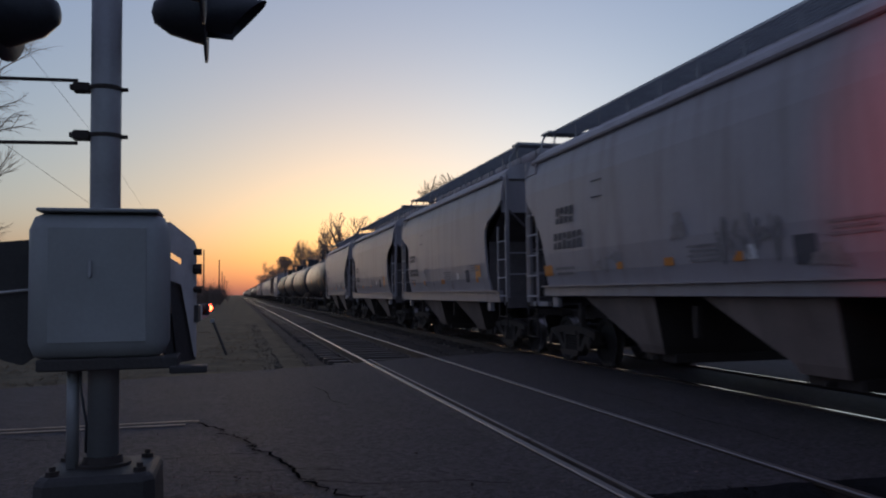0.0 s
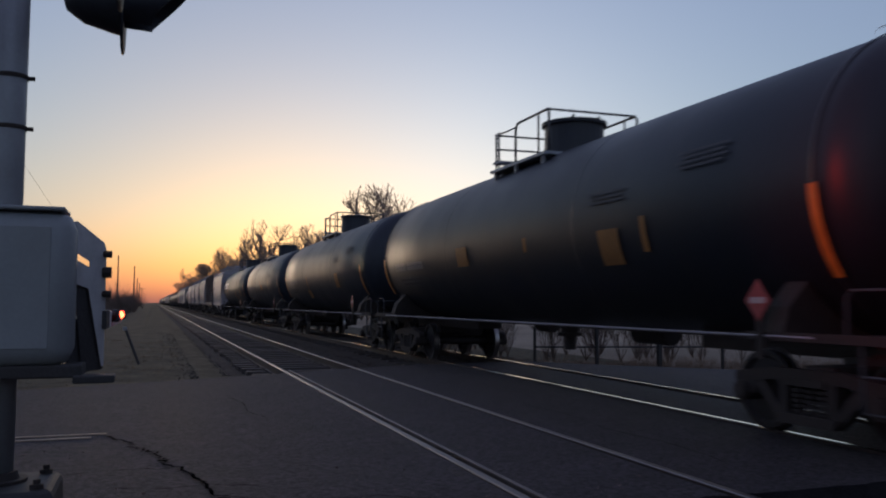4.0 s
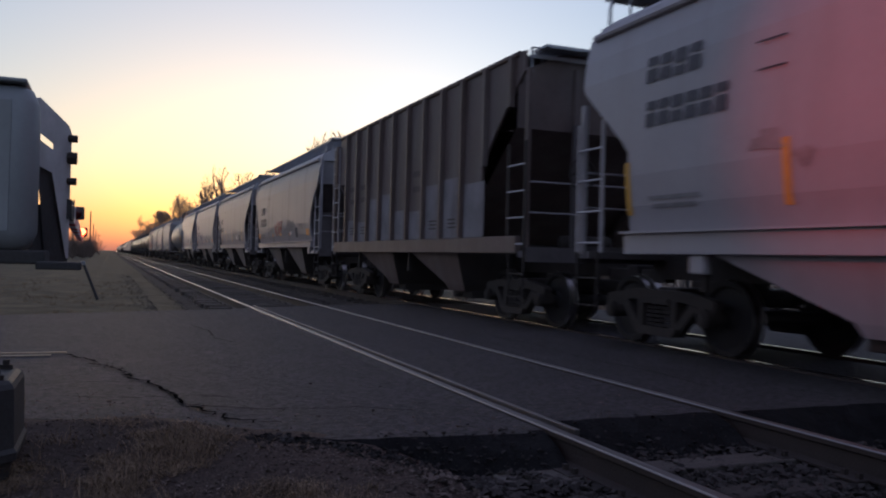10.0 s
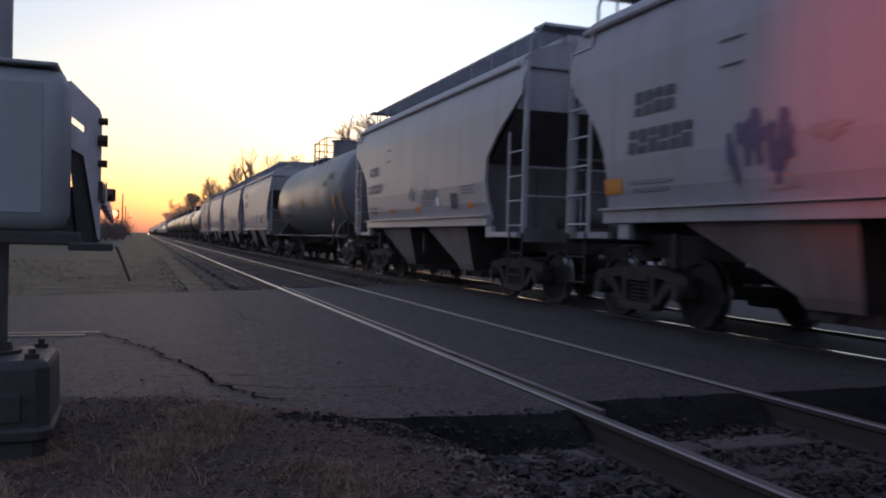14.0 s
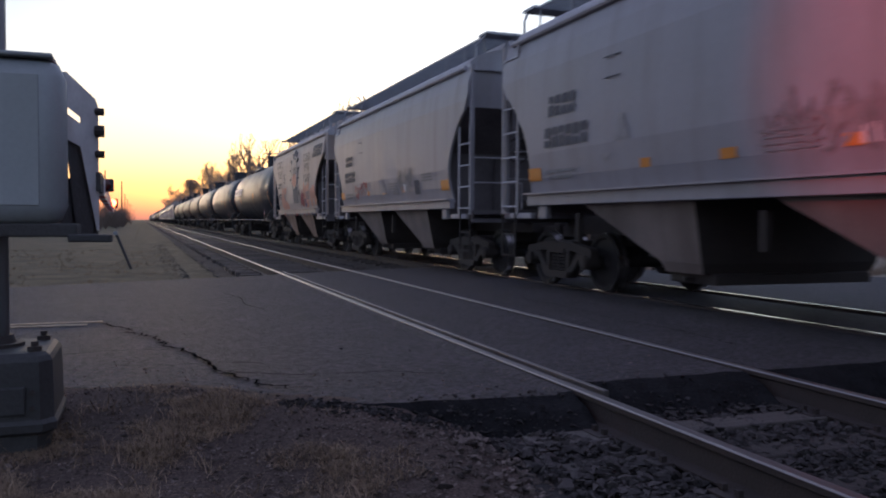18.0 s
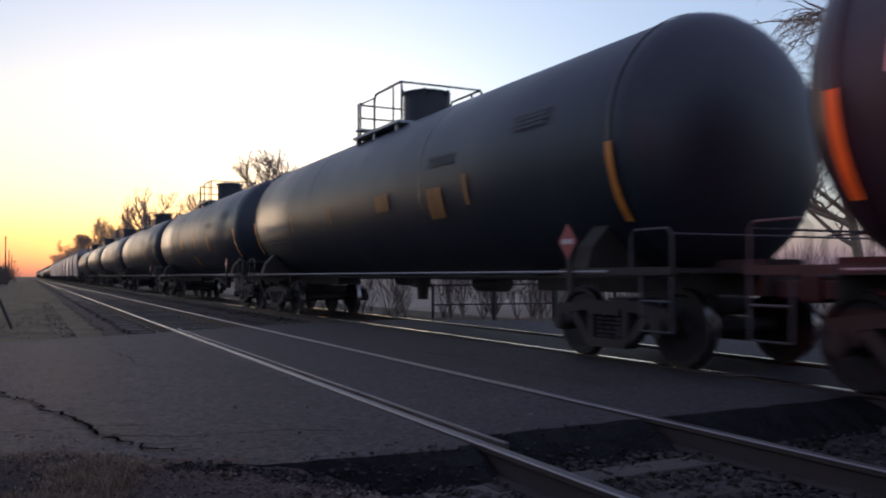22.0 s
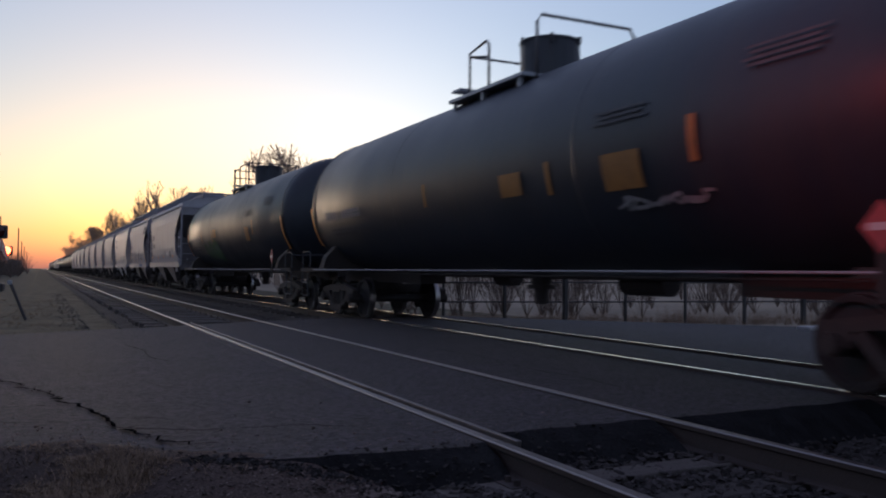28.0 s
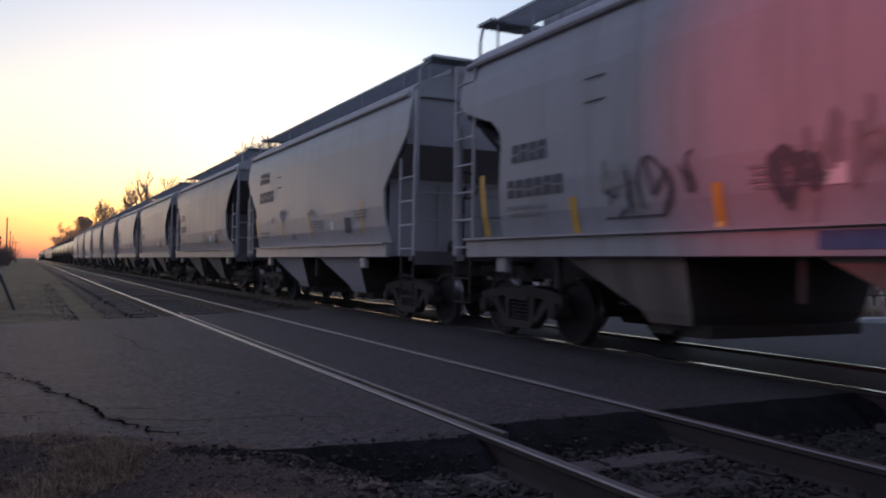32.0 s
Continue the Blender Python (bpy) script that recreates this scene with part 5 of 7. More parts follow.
def hopper_car(length, paint, label, kind="angled", detail=True, bays=2):
    """A covered hopper: body with sloped ends, roof with running boards, hopper bays, ladders, trucks. Origin on the rails at its middle."""
    top = empty("hopper_car")
    tagged(top, label, "freight car", group="cars of the freight train")
    H = length / 2 - 0.66
    inner = M[paint] if (paint, kind) == ("hopper_white", "angled") else M["dark_end"]
    paint = M[paint]
    flat = kind == "ribbed"
    sec = [(1.50, 1.30), (1.50, 1.8), (1.50, 2.4), (1.50, 2.849), (1.50, 2.851), (1.50, 3.6), (1.50, 3.90), (1.50, 3.902), (1.50, 4.10)] if flat else SECTION
    # side sheets
    fine = []
    for (xa, za), (xb, zb) in zip(sec, sec[1:]):
        for k in range(3):
            fine.append((xa + (xb - xa) * k / 3, za + (zb - za) * k / 3))
    fine.append(sec[-1])
    for s in (-1, 1):
        body = BM()
        cols = []
        for x, z in fine:
            e = H - end_cut(z, kind)
            far = (H - 0.65 if z > 3.901 else H - 0.1 if z > 2.85 else H - 1.38) if flat else e
            ys = [-e, -e * 0.66, -e * 0.33, 0, e * 0.33, e * 0.66, far]
            cols.append([body.verts.new((s * x, y, z)) for y in ys] + [body.verts.new((s * (x - 0.05), y, z)) for y in (-e, far)])
        for a, b in zip(cols, cols[1:]):
            for j in range(6):
                body.faces.new((a[j], a[j + 1], b[j + 1], b[j]))
            body.faces.new((a[0], b[0], b[7], a[7]))
            body.faces.new((a[6], b[6], b[8], a[8]))
        part("side_sheet", body, paint, top)
    # slope sheets and upper end sheets; each slope stops at an upright panel
    sill_lo, sill_hi = (1.24, 1.43) if kind.startswith("oval") else (1.10, 1.36)
    foot_in = {"oval": 1.36, "oval_deep": 1.66, "oval_tall": 1.70, "square": 1.54, "hex": 1.52}.get(kind, 1.28)
    z_low = 2.32 if kind.startswith("oval") else 2.48
    for d in (-1, 1):
        body = BM()
        y_top, y_low = d * (H - 0.42), d * (H - foot_in)
        z_top = {"oval": 3.10, "oval_deep": 3.10, "square": 3.05, "hex": 3.44}.get(kind, 2.98)
        quad = [(-1.5, y_top, z_top), (1.5, y_top, z_top), (1.45, y_low, z_low), (-1.45, y_low, z_low)] if not flat else [(-1.5, y_top, z_top), (1.5, y_top, z_top), (1.42, d * (H - 3.0), 1.15), (-1.42, d * (H - 3.0), 1.15)]
        up = [(-1.5, y_top, z_top), (-1.49, y_top, 3.8), (-0.8, y_top, 4.15), (0, y_top, 4.24), (0.8, y_top, 4.15), (1.49, y_top, 3.8), (1.5, y_top, z_top)]
        body.faces.new([body.verts.new(p) for p in up])
        for k in (-0.5, 0.5):
            box(body, k - 0.04, min(y_top, y_top + d * 0.05), z_top, k + 0.04, max(y_top, y_top + d * 0.05), 3.95)
        end = part("end_sheet", body, paint, top)
        body = BM()
        body.faces.new([body.verts.new(p) for p in quad])
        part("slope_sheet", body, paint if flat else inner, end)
    # upright panel that closes the space under each slope sheet
    if not flat:
        for d in (-1, 1):
            bm = BM()
            y = d * (H - foot_in)
            box(bm, -1.45, y - 0.02, 1.12, 1.45, y + 0.02, z_low)
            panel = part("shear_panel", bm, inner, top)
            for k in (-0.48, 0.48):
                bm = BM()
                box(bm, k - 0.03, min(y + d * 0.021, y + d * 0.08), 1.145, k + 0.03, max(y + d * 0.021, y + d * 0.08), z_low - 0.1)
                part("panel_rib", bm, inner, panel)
            for sx in (-1, 1):
                bm = BM()
                yy = d * (length / 2 - (2.12 if kind.startswith("oval") else 2.05 if kind in ("square", "hex") else 3.05))
                box(bm, sx * 1.46 - 0.05, yy - 0.12, sill_lo - 0.20, sx * 1.46 + 0.05, yy + 0.12, sill_lo - 0.002, 0.02)
                part("jacking_pad", bm, paint, top)
    # the wall between the two compartments
    bm = BM()
    box(bm, -1.44, -0.02, 1.40, 1.44, 0.02, 3.82)
    part("partition", bm, paint, top)
    # roof
    bm = BM()
    arch = [(1.46, 3.78), (1.40, 3.94), (1.20, 4.07), (0.8, 4.18), (0.4, 4.25), (0, 4.27)]
    if flat:
        arch = [(x, 4.04 + (z - 3.78) * 0.15) for x, z in arch]
    line = [(-x, z) for x, z in arch] + [(x, z) for x, z in arch[-2::-1]]
    ends = [[bm.verts.new((x, y, z)) for x, z in line] for y in (-(H - 0.36), H - (0.66 if flat else 0.36))]
    for i in range(len(line) - 1):
        bm.faces.new((ends[0][i], ends[0][i + 1], ends[1][i + 1], ends[1][i]))
    for e in ends:
        bm.faces.new(e)
    part("roof", bm, M["roof"], top)
    for s in (-1, 1):
        bm = BM()
        chord = 4.08 if flat else 3.80
        tube(bm, [(s * 1.50, -(H - 0.38), chord), (s * 1.50, H - (0.68 if flat else 0.38), chord)], 0.045, 8)
        part("roof_chord", bm, paint, top)
        bm = BM()
        e = H - (0.3 if flat else 0.5 if kind == "square" else 0.2 if kind == "hex" else end_cut(1.4, kind))
        x = 1.50
        box(bm, s * x - 0.05, -e, sill_lo, s * x + 0.05, e, sill_hi, 0.012)
        if not flat:
            box(bm, min(s * x, s * (x + 0.115)), -e, sill_hi - 0.025, max(s * x, s * (x + 0.115)), e, sill_hi)
        part("side_sill", bm, paint, top)
        # a pale step carries on from the sill to the ladder
        for d in (-1, 1) if kind.startswith("oval") else ():
            bm = BM()
            box(bm, s * 1.47 - 0.04, min(d * (e - 0.05), d * (H - 0.33)), 1.05, s * 1.47 + 0.04, max(d * (e - 0.05), d * (H - 0.33)), 1.135, 0.008)
            part("end_step", bm, paint, top)
    # running boards on brackets
    board = H - 0.65 if flat else H - 0.1
    drop = 0.24 if flat else -0.10 if kind in ("square", "oval_tall") else 0.0
    for s in (-1, 1):
        bm = BM()
        for k in range(8):
            x = s * 0.86 - 0.26 + 0.52 * k / 7
            wide = 0.014 if k in (0, 7) else 0.007
            box(bm, x - wide, -(H - 0.1), 4.385 - drop, x + wide, board, 4.42 - drop)
        for k in range(int((board + H - 0.1) / 0.12) + 1):
            y = -(H - 0.1) + 0.12 * k
            box(bm, s * 0.86 - 0.26, y - 0.006, 4.39 - drop, s * 0.86 + 0.26, y + 0.006, 4.415 - drop)
        n = 11
        for k in range(n):
            y = -(H - 0.5) + (board + H - 0.9) * k / (n - 1)
            for dx in (-0.22, 0.22):
                box(bm, s * 0.86 + dx - 0.012, y - 0.012, 4.02 - drop, s * 0.86 + dx + 0.012, y + 0.012, 4.38 - drop)
        part("running_board", bm, M["grating"], top)
    for d in (-1,) if flat else (-1, 1):
        bm = BM()
        y = d * (H - 0.1)
        box(bm, -1.2, min(y, y - d * 0.42), 4.398 - drop, 1.2, max(y, y - d * 0.42), 4.438 - drop)
        for sx in (-1, 1):
            tube(bm, [(sx * 1.30, y - d * 0.28, 3.80), (sx * 1.30, y - d * 0.28, 4.2), (sx * 1.16, y - d * 0.12, 4.40 - drop)], 0.022, 6)
        part("end_walkway", bm, M["grating"], top)
    for k in range(3):
        y = (k - 1) * (2 * H - 1.4) / 3
        bm = BM()
        box(bm, -0.48, y - (H - 0.7) / 3 + 0.03, 4.14 - drop, 0.48, y + (H - 0.7) / 3 - 0.03, 4.52 - drop, 0.04)
        part("hatch_cover", bm, M["roof"], top)
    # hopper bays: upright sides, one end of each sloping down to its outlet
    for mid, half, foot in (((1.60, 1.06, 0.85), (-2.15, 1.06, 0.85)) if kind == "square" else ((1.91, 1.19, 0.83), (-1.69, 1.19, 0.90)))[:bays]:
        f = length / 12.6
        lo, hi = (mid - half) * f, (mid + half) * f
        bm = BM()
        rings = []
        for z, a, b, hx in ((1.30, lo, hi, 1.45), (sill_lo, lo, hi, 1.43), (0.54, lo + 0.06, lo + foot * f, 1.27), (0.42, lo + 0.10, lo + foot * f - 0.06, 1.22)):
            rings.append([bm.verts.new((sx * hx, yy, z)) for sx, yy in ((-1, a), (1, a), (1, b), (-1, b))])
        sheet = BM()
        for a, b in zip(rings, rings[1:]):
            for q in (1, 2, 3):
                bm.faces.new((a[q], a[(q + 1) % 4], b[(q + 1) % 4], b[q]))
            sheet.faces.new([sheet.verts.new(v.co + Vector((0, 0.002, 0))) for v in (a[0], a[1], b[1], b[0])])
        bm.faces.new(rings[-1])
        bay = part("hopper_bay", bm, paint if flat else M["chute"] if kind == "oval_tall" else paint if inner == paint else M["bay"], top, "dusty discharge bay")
        # shade under the car is put into this wall's near-black colour
        part("bay_end_sheet", sheet, M["steel"], bay, "end sheet of the bay, coloured near-black for its shade")
        y = lo + 0.5 * foot * f
        bm = BM()
        box(bm, -1.12, y - 0.42, 0.30, 1.12, y + 0.42, 0.425, 0.015)
        tube(bm, [(-1.25, y, 0.35), (1.25, y, 0.35)], 0.03, 8)
        part("outlet_gate", bm, M["steel"], bay)
        for sx in (-1, 1):
            bm = BM()
            box(bm, sx * 1.40 - 0.04, hi + 0.12, 0.72, sx * 1.40 + 0.04, hi + 0.19, 1.12)
            part("bay_brace", bm, M["steel"], bay)
    # end platforms, posts, ladders, brake gear
    for d in (-1, 1):
        y = d * (H - 0.02)
        bm = BM()
        box(bm, -1.50, min(y, y - d * 0.30), 1.04, 1.50, max(y, y - d * 0.30), 1.14, 0.01)
        box(bm, -1.50, min(y, y - d * 0.05), 0.98, 1.50, max(y, y - d * 0.05), 1.20)
        part("end_sill", bm, M["dark_end"], top)
        bm = BM()
        box(bm, -0.3, min(y, y - d * 3.2), 0.80, 0.3, max(y, y - d * 3.2), 1.10)
        part("draft_sill", bm, M["steel"], top)
        coupler(top, y, d, 0.60)
        for s in (-1, 1):
            bm = BM()
            xx = s * 1.47
            box(bm, xx - 0.03, min(y - d * 0.06, y - d * 0.14), 1.1, xx + 0.03, max(y - d * 0.06, y - d * 0.14), 3.82 if (s * d > 0 or flat) else 3.0)
            part("corner_post", bm, paint, top)
            if detail:
                tall = 3.85 if s * d < 0 and kind != "angled" else 2.75
                ya, yb = y - d * 0.06, y - d * 0.61
                tone = M["steel"] if flat and d < 0 else M["ladder"]
                ladder = None
                for yy in (ya, yb):
                    bm = BM()
                    box(bm, xx - 0.012 + s * 0.05, yy - 0.030, 1.12, xx + 0.012 + s * 0.05, yy + 0.030, tall)
                    stile = part("stile" if ladder else "ladder", bm, tone, ladder or top)
                    ladder = ladder or stile
                z, first = 1.24, None
                while z < tall:
                    if first is None:
                        bm = BM()
                        tube(bm, [(xx + s * 0.06, ya, z), (xx + s * 0.06, yb, z)], 0.013, 6)
                        first = part("rung", bm, M["rung"], ladder)
                    else:
                        shared("rung", first, ladder, (0, 0, z - 1.24))
                    z += 0.39
                bm = BM()
                yc = yb + d * 0.07
                tube(bm, [(xx + s * 0.05, ya, 1.13), (xx + s * 0.05, ya, 0.46), (xx + s * 0.05, yc, 0.46), (xx + s * 0.05, yc, 1.13)], 0.017, 6)
                tube(bm, [(xx + s * 0.05, ya, 0.80), (xx + s * 0.05, yc, 0.80)], 0.014, 6)
                part("stirrup", bm, M["steel"], ladder)
        if detail:
            for k in (-0.55, 0.55):
                bm = BM()
                box(bm, k - 0.03, min(y - d * 0.30, y - d * 0.36), 1.13, k + 0.03, max(y - d * 0.30, y - d * 0.36), z_top + 0.1)
                post = part("end_post", bm, M["dark_end"], top)
                if kind == "square":
                    bm = BM()
                    tube(bm, [(k * 1.05, y - d * 0.33, 2.35), (k * 2.5, y - d * 0.33, 3.1)], 0.035, 6)
                    part("end_brace", bm, M["dark_end"], post)
            bm = BM()
            tube(bm, [(-1.44, y - d * 0.05, 2.15), (1.44, y - d * 0.05, 2.15)], 0.016, 6)
            tube(bm, [(-1.44, y - d * 0.05, 1.7), (-0.5, y - d * 0.05, 1.7), (-0.5, y - d * 0.05, 1.14)], 0.016, 6)
            part("end_handrail", bm, M["ladder"], top)
    if detail:
        bm = BM()
        tube(bm, [(-0.5, -(H - 0.75), 1.28), (0.35, -(H - 0.75), 1.28)], 0.13, 14)
        part("brake_reservoir", bm, M["steel"], top, "", True)
        bm = BM()
        y = -(H - 0.02)
        tube(bm, [(-0.6 + 0.22 * math.cos(k * 0.3142), y, 2.3 + 0.22 * math.sin(k * 0.3142)) for k in range(21)], 0.016, 6)
        for k in range(4):
            tube(bm, [(-0.6, y, 2.3), (-0.6 + 0.22 * math.cos(k * 1.571), y, 2.3 + 0.22 * math.sin(k * 1.571))], 0.011, 5)
        tube(bm, [(-0.6, y + 0.08, 2.3), (-0.6, y + 0.08, 1.1)], 0.02, 6)
        part("brake_wheel", bm, M["steel"], top)
    if flat:
        for s in (-1, 1):
            n = 12
            for k in range(n):
                y = -(H - 0.55) + (2 * H - 1.1) * k / (n - 1)
                bm = BM()
                zlow = 2.9 if y > H - 1.3 else 1.36 if y > -(H - 1.6) else (2.5 if y > -(H - 1.3) else 3.3)
                box(bm, s * 1.545 - 0.045, y - 0.045, zlow, s * 1.545 + 0.045, y + 0.045, 3.88 if y > H - 0.6 else 4.05)
                part("side_rib", bm, paint, top)
    for d in (-1, 1):
        truck(top, d * (length / 2 - 1.85))
    top["half"] = H
    return top


def tank_car(length, paint, label, detail=True, dome="round"):
    """A black tank car: shell with domed heads, manway platform with rails, side walks, stub sills, trucks."""
    top = empty("tank_car")
    tagged(top, label, "freight car", group="cars of the freight train")
    H = length / 2 - 0.42
    R, zc = 1.50, 2.47
    bm = BM()
    body = H - 0.20
    dish = 0.72
    head = [(-body + dish * (1 - math.sin(radians(q))), R * math.cos(radians(q))) for q in (90, 82, 72, 62, 52, 42, 32, 22, 12, 4)]
    head[0] = (-body, 0.0)
    prof = head + [(-body * 0.5, R + 0.012), (-0.02, R + 0.02), (0.02, R + 0.02), (body * 0.5, R + 0.012)] + [(-y, r) for y, r in head[::-1]]
    spin(bm, prof, (0, 0, zc), "y", 48)
    part("shell", bm, M[paint], top, "", True)
    for y in (-body + 0.76, -body * 0.34, body * 0.34, body - 0.76):
        bm = BM()
        spin(bm, [(-0.02, R + 0.005), (-0.016, R + 0.017), (0.016, R + 0.017), (0.02, R + 0.005)], (0, y, zc), "y", 48)
        part("weld_band", bm, M[paint], top, "", True)
    # manway housing, platform and rails
    bm = BM()
    if dome == "round":
        spin(bm, [(0, 0.54), (0.56, 0.52), (0.56, 0.58), (0.62, 0.58), (0.64, 0.50), (0.67, 0.0)], (0, 0, zc + R - 0.06), "z", 24)
    else:
        spin(bm, [(0, 0.46), (0.63, 0.46), (0.63, 0.48), (0.66, 0.48), (0.68, 0.42), (0.70, 0.0)], (0, 0, zc + R - 0.06), "z", 20)
    man = part("manway", bm, M[paint], top, "", False)
    for k in range(6):
        a = k * 1.047
        bm = BM()
        tube(bm, [(0.5 * math.cos(a), 0.5 * math.sin(a), zc + R + 0.50), (0.5 * math.cos(a), 0.5 * math.sin(a), zc + R + 0.62)], 0.025, 6)
        part("eye_bolt", bm, M["black_rail"], man)
    zt = zc + R
    bm = BM()
    for s in (-1, 1):
        box(bm, s * 0.70 - 0.26, -0.75, zt - 0.16, s * 0.70 + 0.26, 1.60, zt - 0.11)
        for y in (-0.6, 0.5, 1.45):
            box(bm, s * 0.9 - 0.03, y - 0.03, zt - 0.45, s * 0.9 + 0.03, y + 0.03, zt - 0.15)
    box(bm, -0.9, 1.30, zt + 0.02, 0.9, 1.60, zt + 0.06)
    part("platform", bm, M["grating"], top, "steel grating platform round the manway")
    t = zt + 0.62
    if dome == "arched":
        for s in (-1, 1):
            bm = BM()
            x = s * 0.85
            tube(bm, [(x, 1.05, zt - 0.3), (x, 1.05, t - 0.05), (x, 0.50, t + 0.03), (x, 0.42, t - 0.05), (x, 0.42, zt - 0.3)], 0.022, 8)
            tube(bm, [(x, 1.05, t - 0.10), (x, 0.42, t - 0.24)], 0.016, 6)
            part("safety_rail", bm, M["black_rail"], top, "", True)
        bm = BM()
        tube(bm, [(-0.85, -0.96, zt - 0.3), (-0.85, -0.96, t - 0.06), (-0.78, -0.96, t + 0.05), (0.78, -0.96, t + 0.05), (0.85, -0.96, t - 0.06), (0.85, -0.96, zt - 0.3)], 0.024, 8)
        part("safety_rail", bm, M["black_rail"], top, "", True)
    for s in (-1, 1) if dome != "arched" else ():
        bm = BM()
        x = s * 0.85
        tube(bm, [(x, 0.65, zt - 0.3), (x, 0.65, t - 0.12), (x, 0.57, t), (x, -0.64, t), (x, -0.70, t - 0.06), (x, -0.70, zt - 0.3)], 0.024, 8)
        tube(bm, [(x, -0.30, zt - 0.2), (x, -0.30, t)], 0.018, 6)
        part("safety_rail", bm, M["black_rail"], top, "", True)
        bm = BM()
        for y in (1.55, 1.42):
            tube(bm, [(x, y, zt - 0.3), (x, y, t)], 0.022, 8)
        tube(bm, [(x, 1.42, t - 0.04), (x, 0.65, t - 0.06)], 0.016, 6)
        part("safety_rail", bm, M["black_rail"], top, "", True)
    for y, levels in ((1.55, (t - 0.03, t - 0.3)), (-0.66, (t,))) if dome != "arched" else ((1.05, (t - 0.10,)),):
        bm = BM()
        for z in levels:
            tube(bm, [(-0.85, y, z), (0.85, y, z)], 0.02, 6)
        part("safety_rail", bm, M["black_rail"], top, "", True)
    if detail:
        for s in (-1, 1):
            # long handrail low on the shell, and end grab irons
            bm = BM()
            pts = [(s * 1.50, -(H - 1.0), 1.02), (s * 1.50, H - 1.0, 1.02)]
            tube(bm, pts, 0.013, 6)
            part("side_handrail", bm, M["ladder"], top, "thin pale handrail along the sill")
        bm = BM()
        spin(bm, [(0, 0.16), (-0.18, 0.16), (-0.18, 0.22), (-0.24, 0.22), (-0.24, 0.12), (-0.48, 0.10), (-0.48, 0.0)], (0, 0.2, zc - R + 0.02), "z", 14)
        part("bottom_outlet", bm, M["steel"], top)
        bm = BM()
        tube(bm, [(0.4, -2.3, 0.86), (0.4, -1.4, 0.86)], 0.17, 14)
        tube(bm, [(0.4, 1.6, 0.90), (0.4, 2.2, 0.90)], 0.14, 14)
        tube(bm, [(0.1, -4.8, 0.92), (0.1, 4.8, 0.92)], 0.02, 6)
        tube(bm, [(-0.55, -H + 1, 0.95), (-0.55, H - 1, 0.95)], 0.018, 6)
        part("brake_gear", bm, M["steel"], top)
    for d in (-1, 1):
        y = d * H
        bm = BM()
        box(bm, -0.28, min(y, y - d * 4.2), 0.76, 0.28, max(y, y - d * 4.2), 1.14)
        part("stub_sill", bm, M["steel"], top)
        bm = BM()
        yb = d * (length / 2 - 1.95)
        prism(bm, [(-1.50, 0.98), (1.50, 0.98), (1.40, 1.30), (1.10, 1.62), (0.6, 1.30), (-0.6, 1.30), (-1.10, 1.62), (-1.40, 1.30)], "y", yb - 0.14, yb + 0.14)
        part("bolster_saddle", bm, M["steel"], top)
        bm = BM()
        box(bm, -1.50, min(y - d * 0.02, y - d * 0.75), 1.00, 1.50, max(y - d * 0.02, y - d * 0.75), 1.05)
        for s in (-1, 1):
            box(bm, s * 1.47 - 0.03, min(y - d * 0.02, y - d * 1.9), 0.98, s * 1.47 + 0.03, max(y - d * 0.02, y - d * 1.9), 1.06)
        part("end_platform", bm, M["steel"], top)
        if detail:
            for s in (-1, 1):
                bm = BM()
                tube(bm, [(s * 1.46, y - d * 0.06, 1.05), (s * 1.46, y - d * 0.06, 1.38), (s * 1.46, y - d * 0.12, 1.44), (s * 1.46, y - d * 0.6, 1.44), (s * 1.46, y - d * 0.66, 1.38), (s * 1.46, y - d * 0.66, 1.05)], 0.013, 6)
                tube(bm, [(s * 1.47, y - d * 0.06, 1.0), (s * 1.47, y - d * 0.06, 0.42), (s * 1.47, y - d * 0.5, 0.42), (s * 1.47, y - d * 0.5, 1.0)], 0.016, 6)
                tube(bm, [(s * 1.47, y - d * 0.06, 0.72), (s * 1.47, y - d * 0.5, 0.72)], 0.014, 6)
                part("grab_iron", bm, M["black_rail"], top)
            bm = BM()
            tube(bm, [(-1.46, y - d * 0.06, 1.38), (1.46, y - d * 0.06, 1.38)], 0.013, 6)
            part("end_handrail", bm, M["black_rail"], top)
        coupler(top, y, d)
        truck(top, yb)
    top["half"] = H
    return top


def on_hopper(z, proud=0.012):
    return -(side_x(z) + proud)


def plate(name, car, mat, y, z, w, h, x=None, label=""):
    """A thin painted or stuck-on panel on the side that faces the road; follows the tank's curve where x is None and the car is a tank."""
    bm = BM()
    rows = []
    n = 6
    for k in range(n + 1):
        zz = z - h / 2 + h * k / n
        if car.name.startswith("tank"):
            xx = -math.sqrt(max(0.01, 1.535 ** 2 - (zz - 2.47) ** 2))
        else:
            xx = x if x is not None else on_hopper(zz)
        rows.append([bm.verts.new((xx, y - w / 2, zz)), bm.verts.new((xx, y + w / 2, zz))])
    for a, b in zip(rows, rows[1:]):
        bm.faces.new((a[0], a[1], b[1], b[0]))
    return part(name, bm, M[mat], car, label)


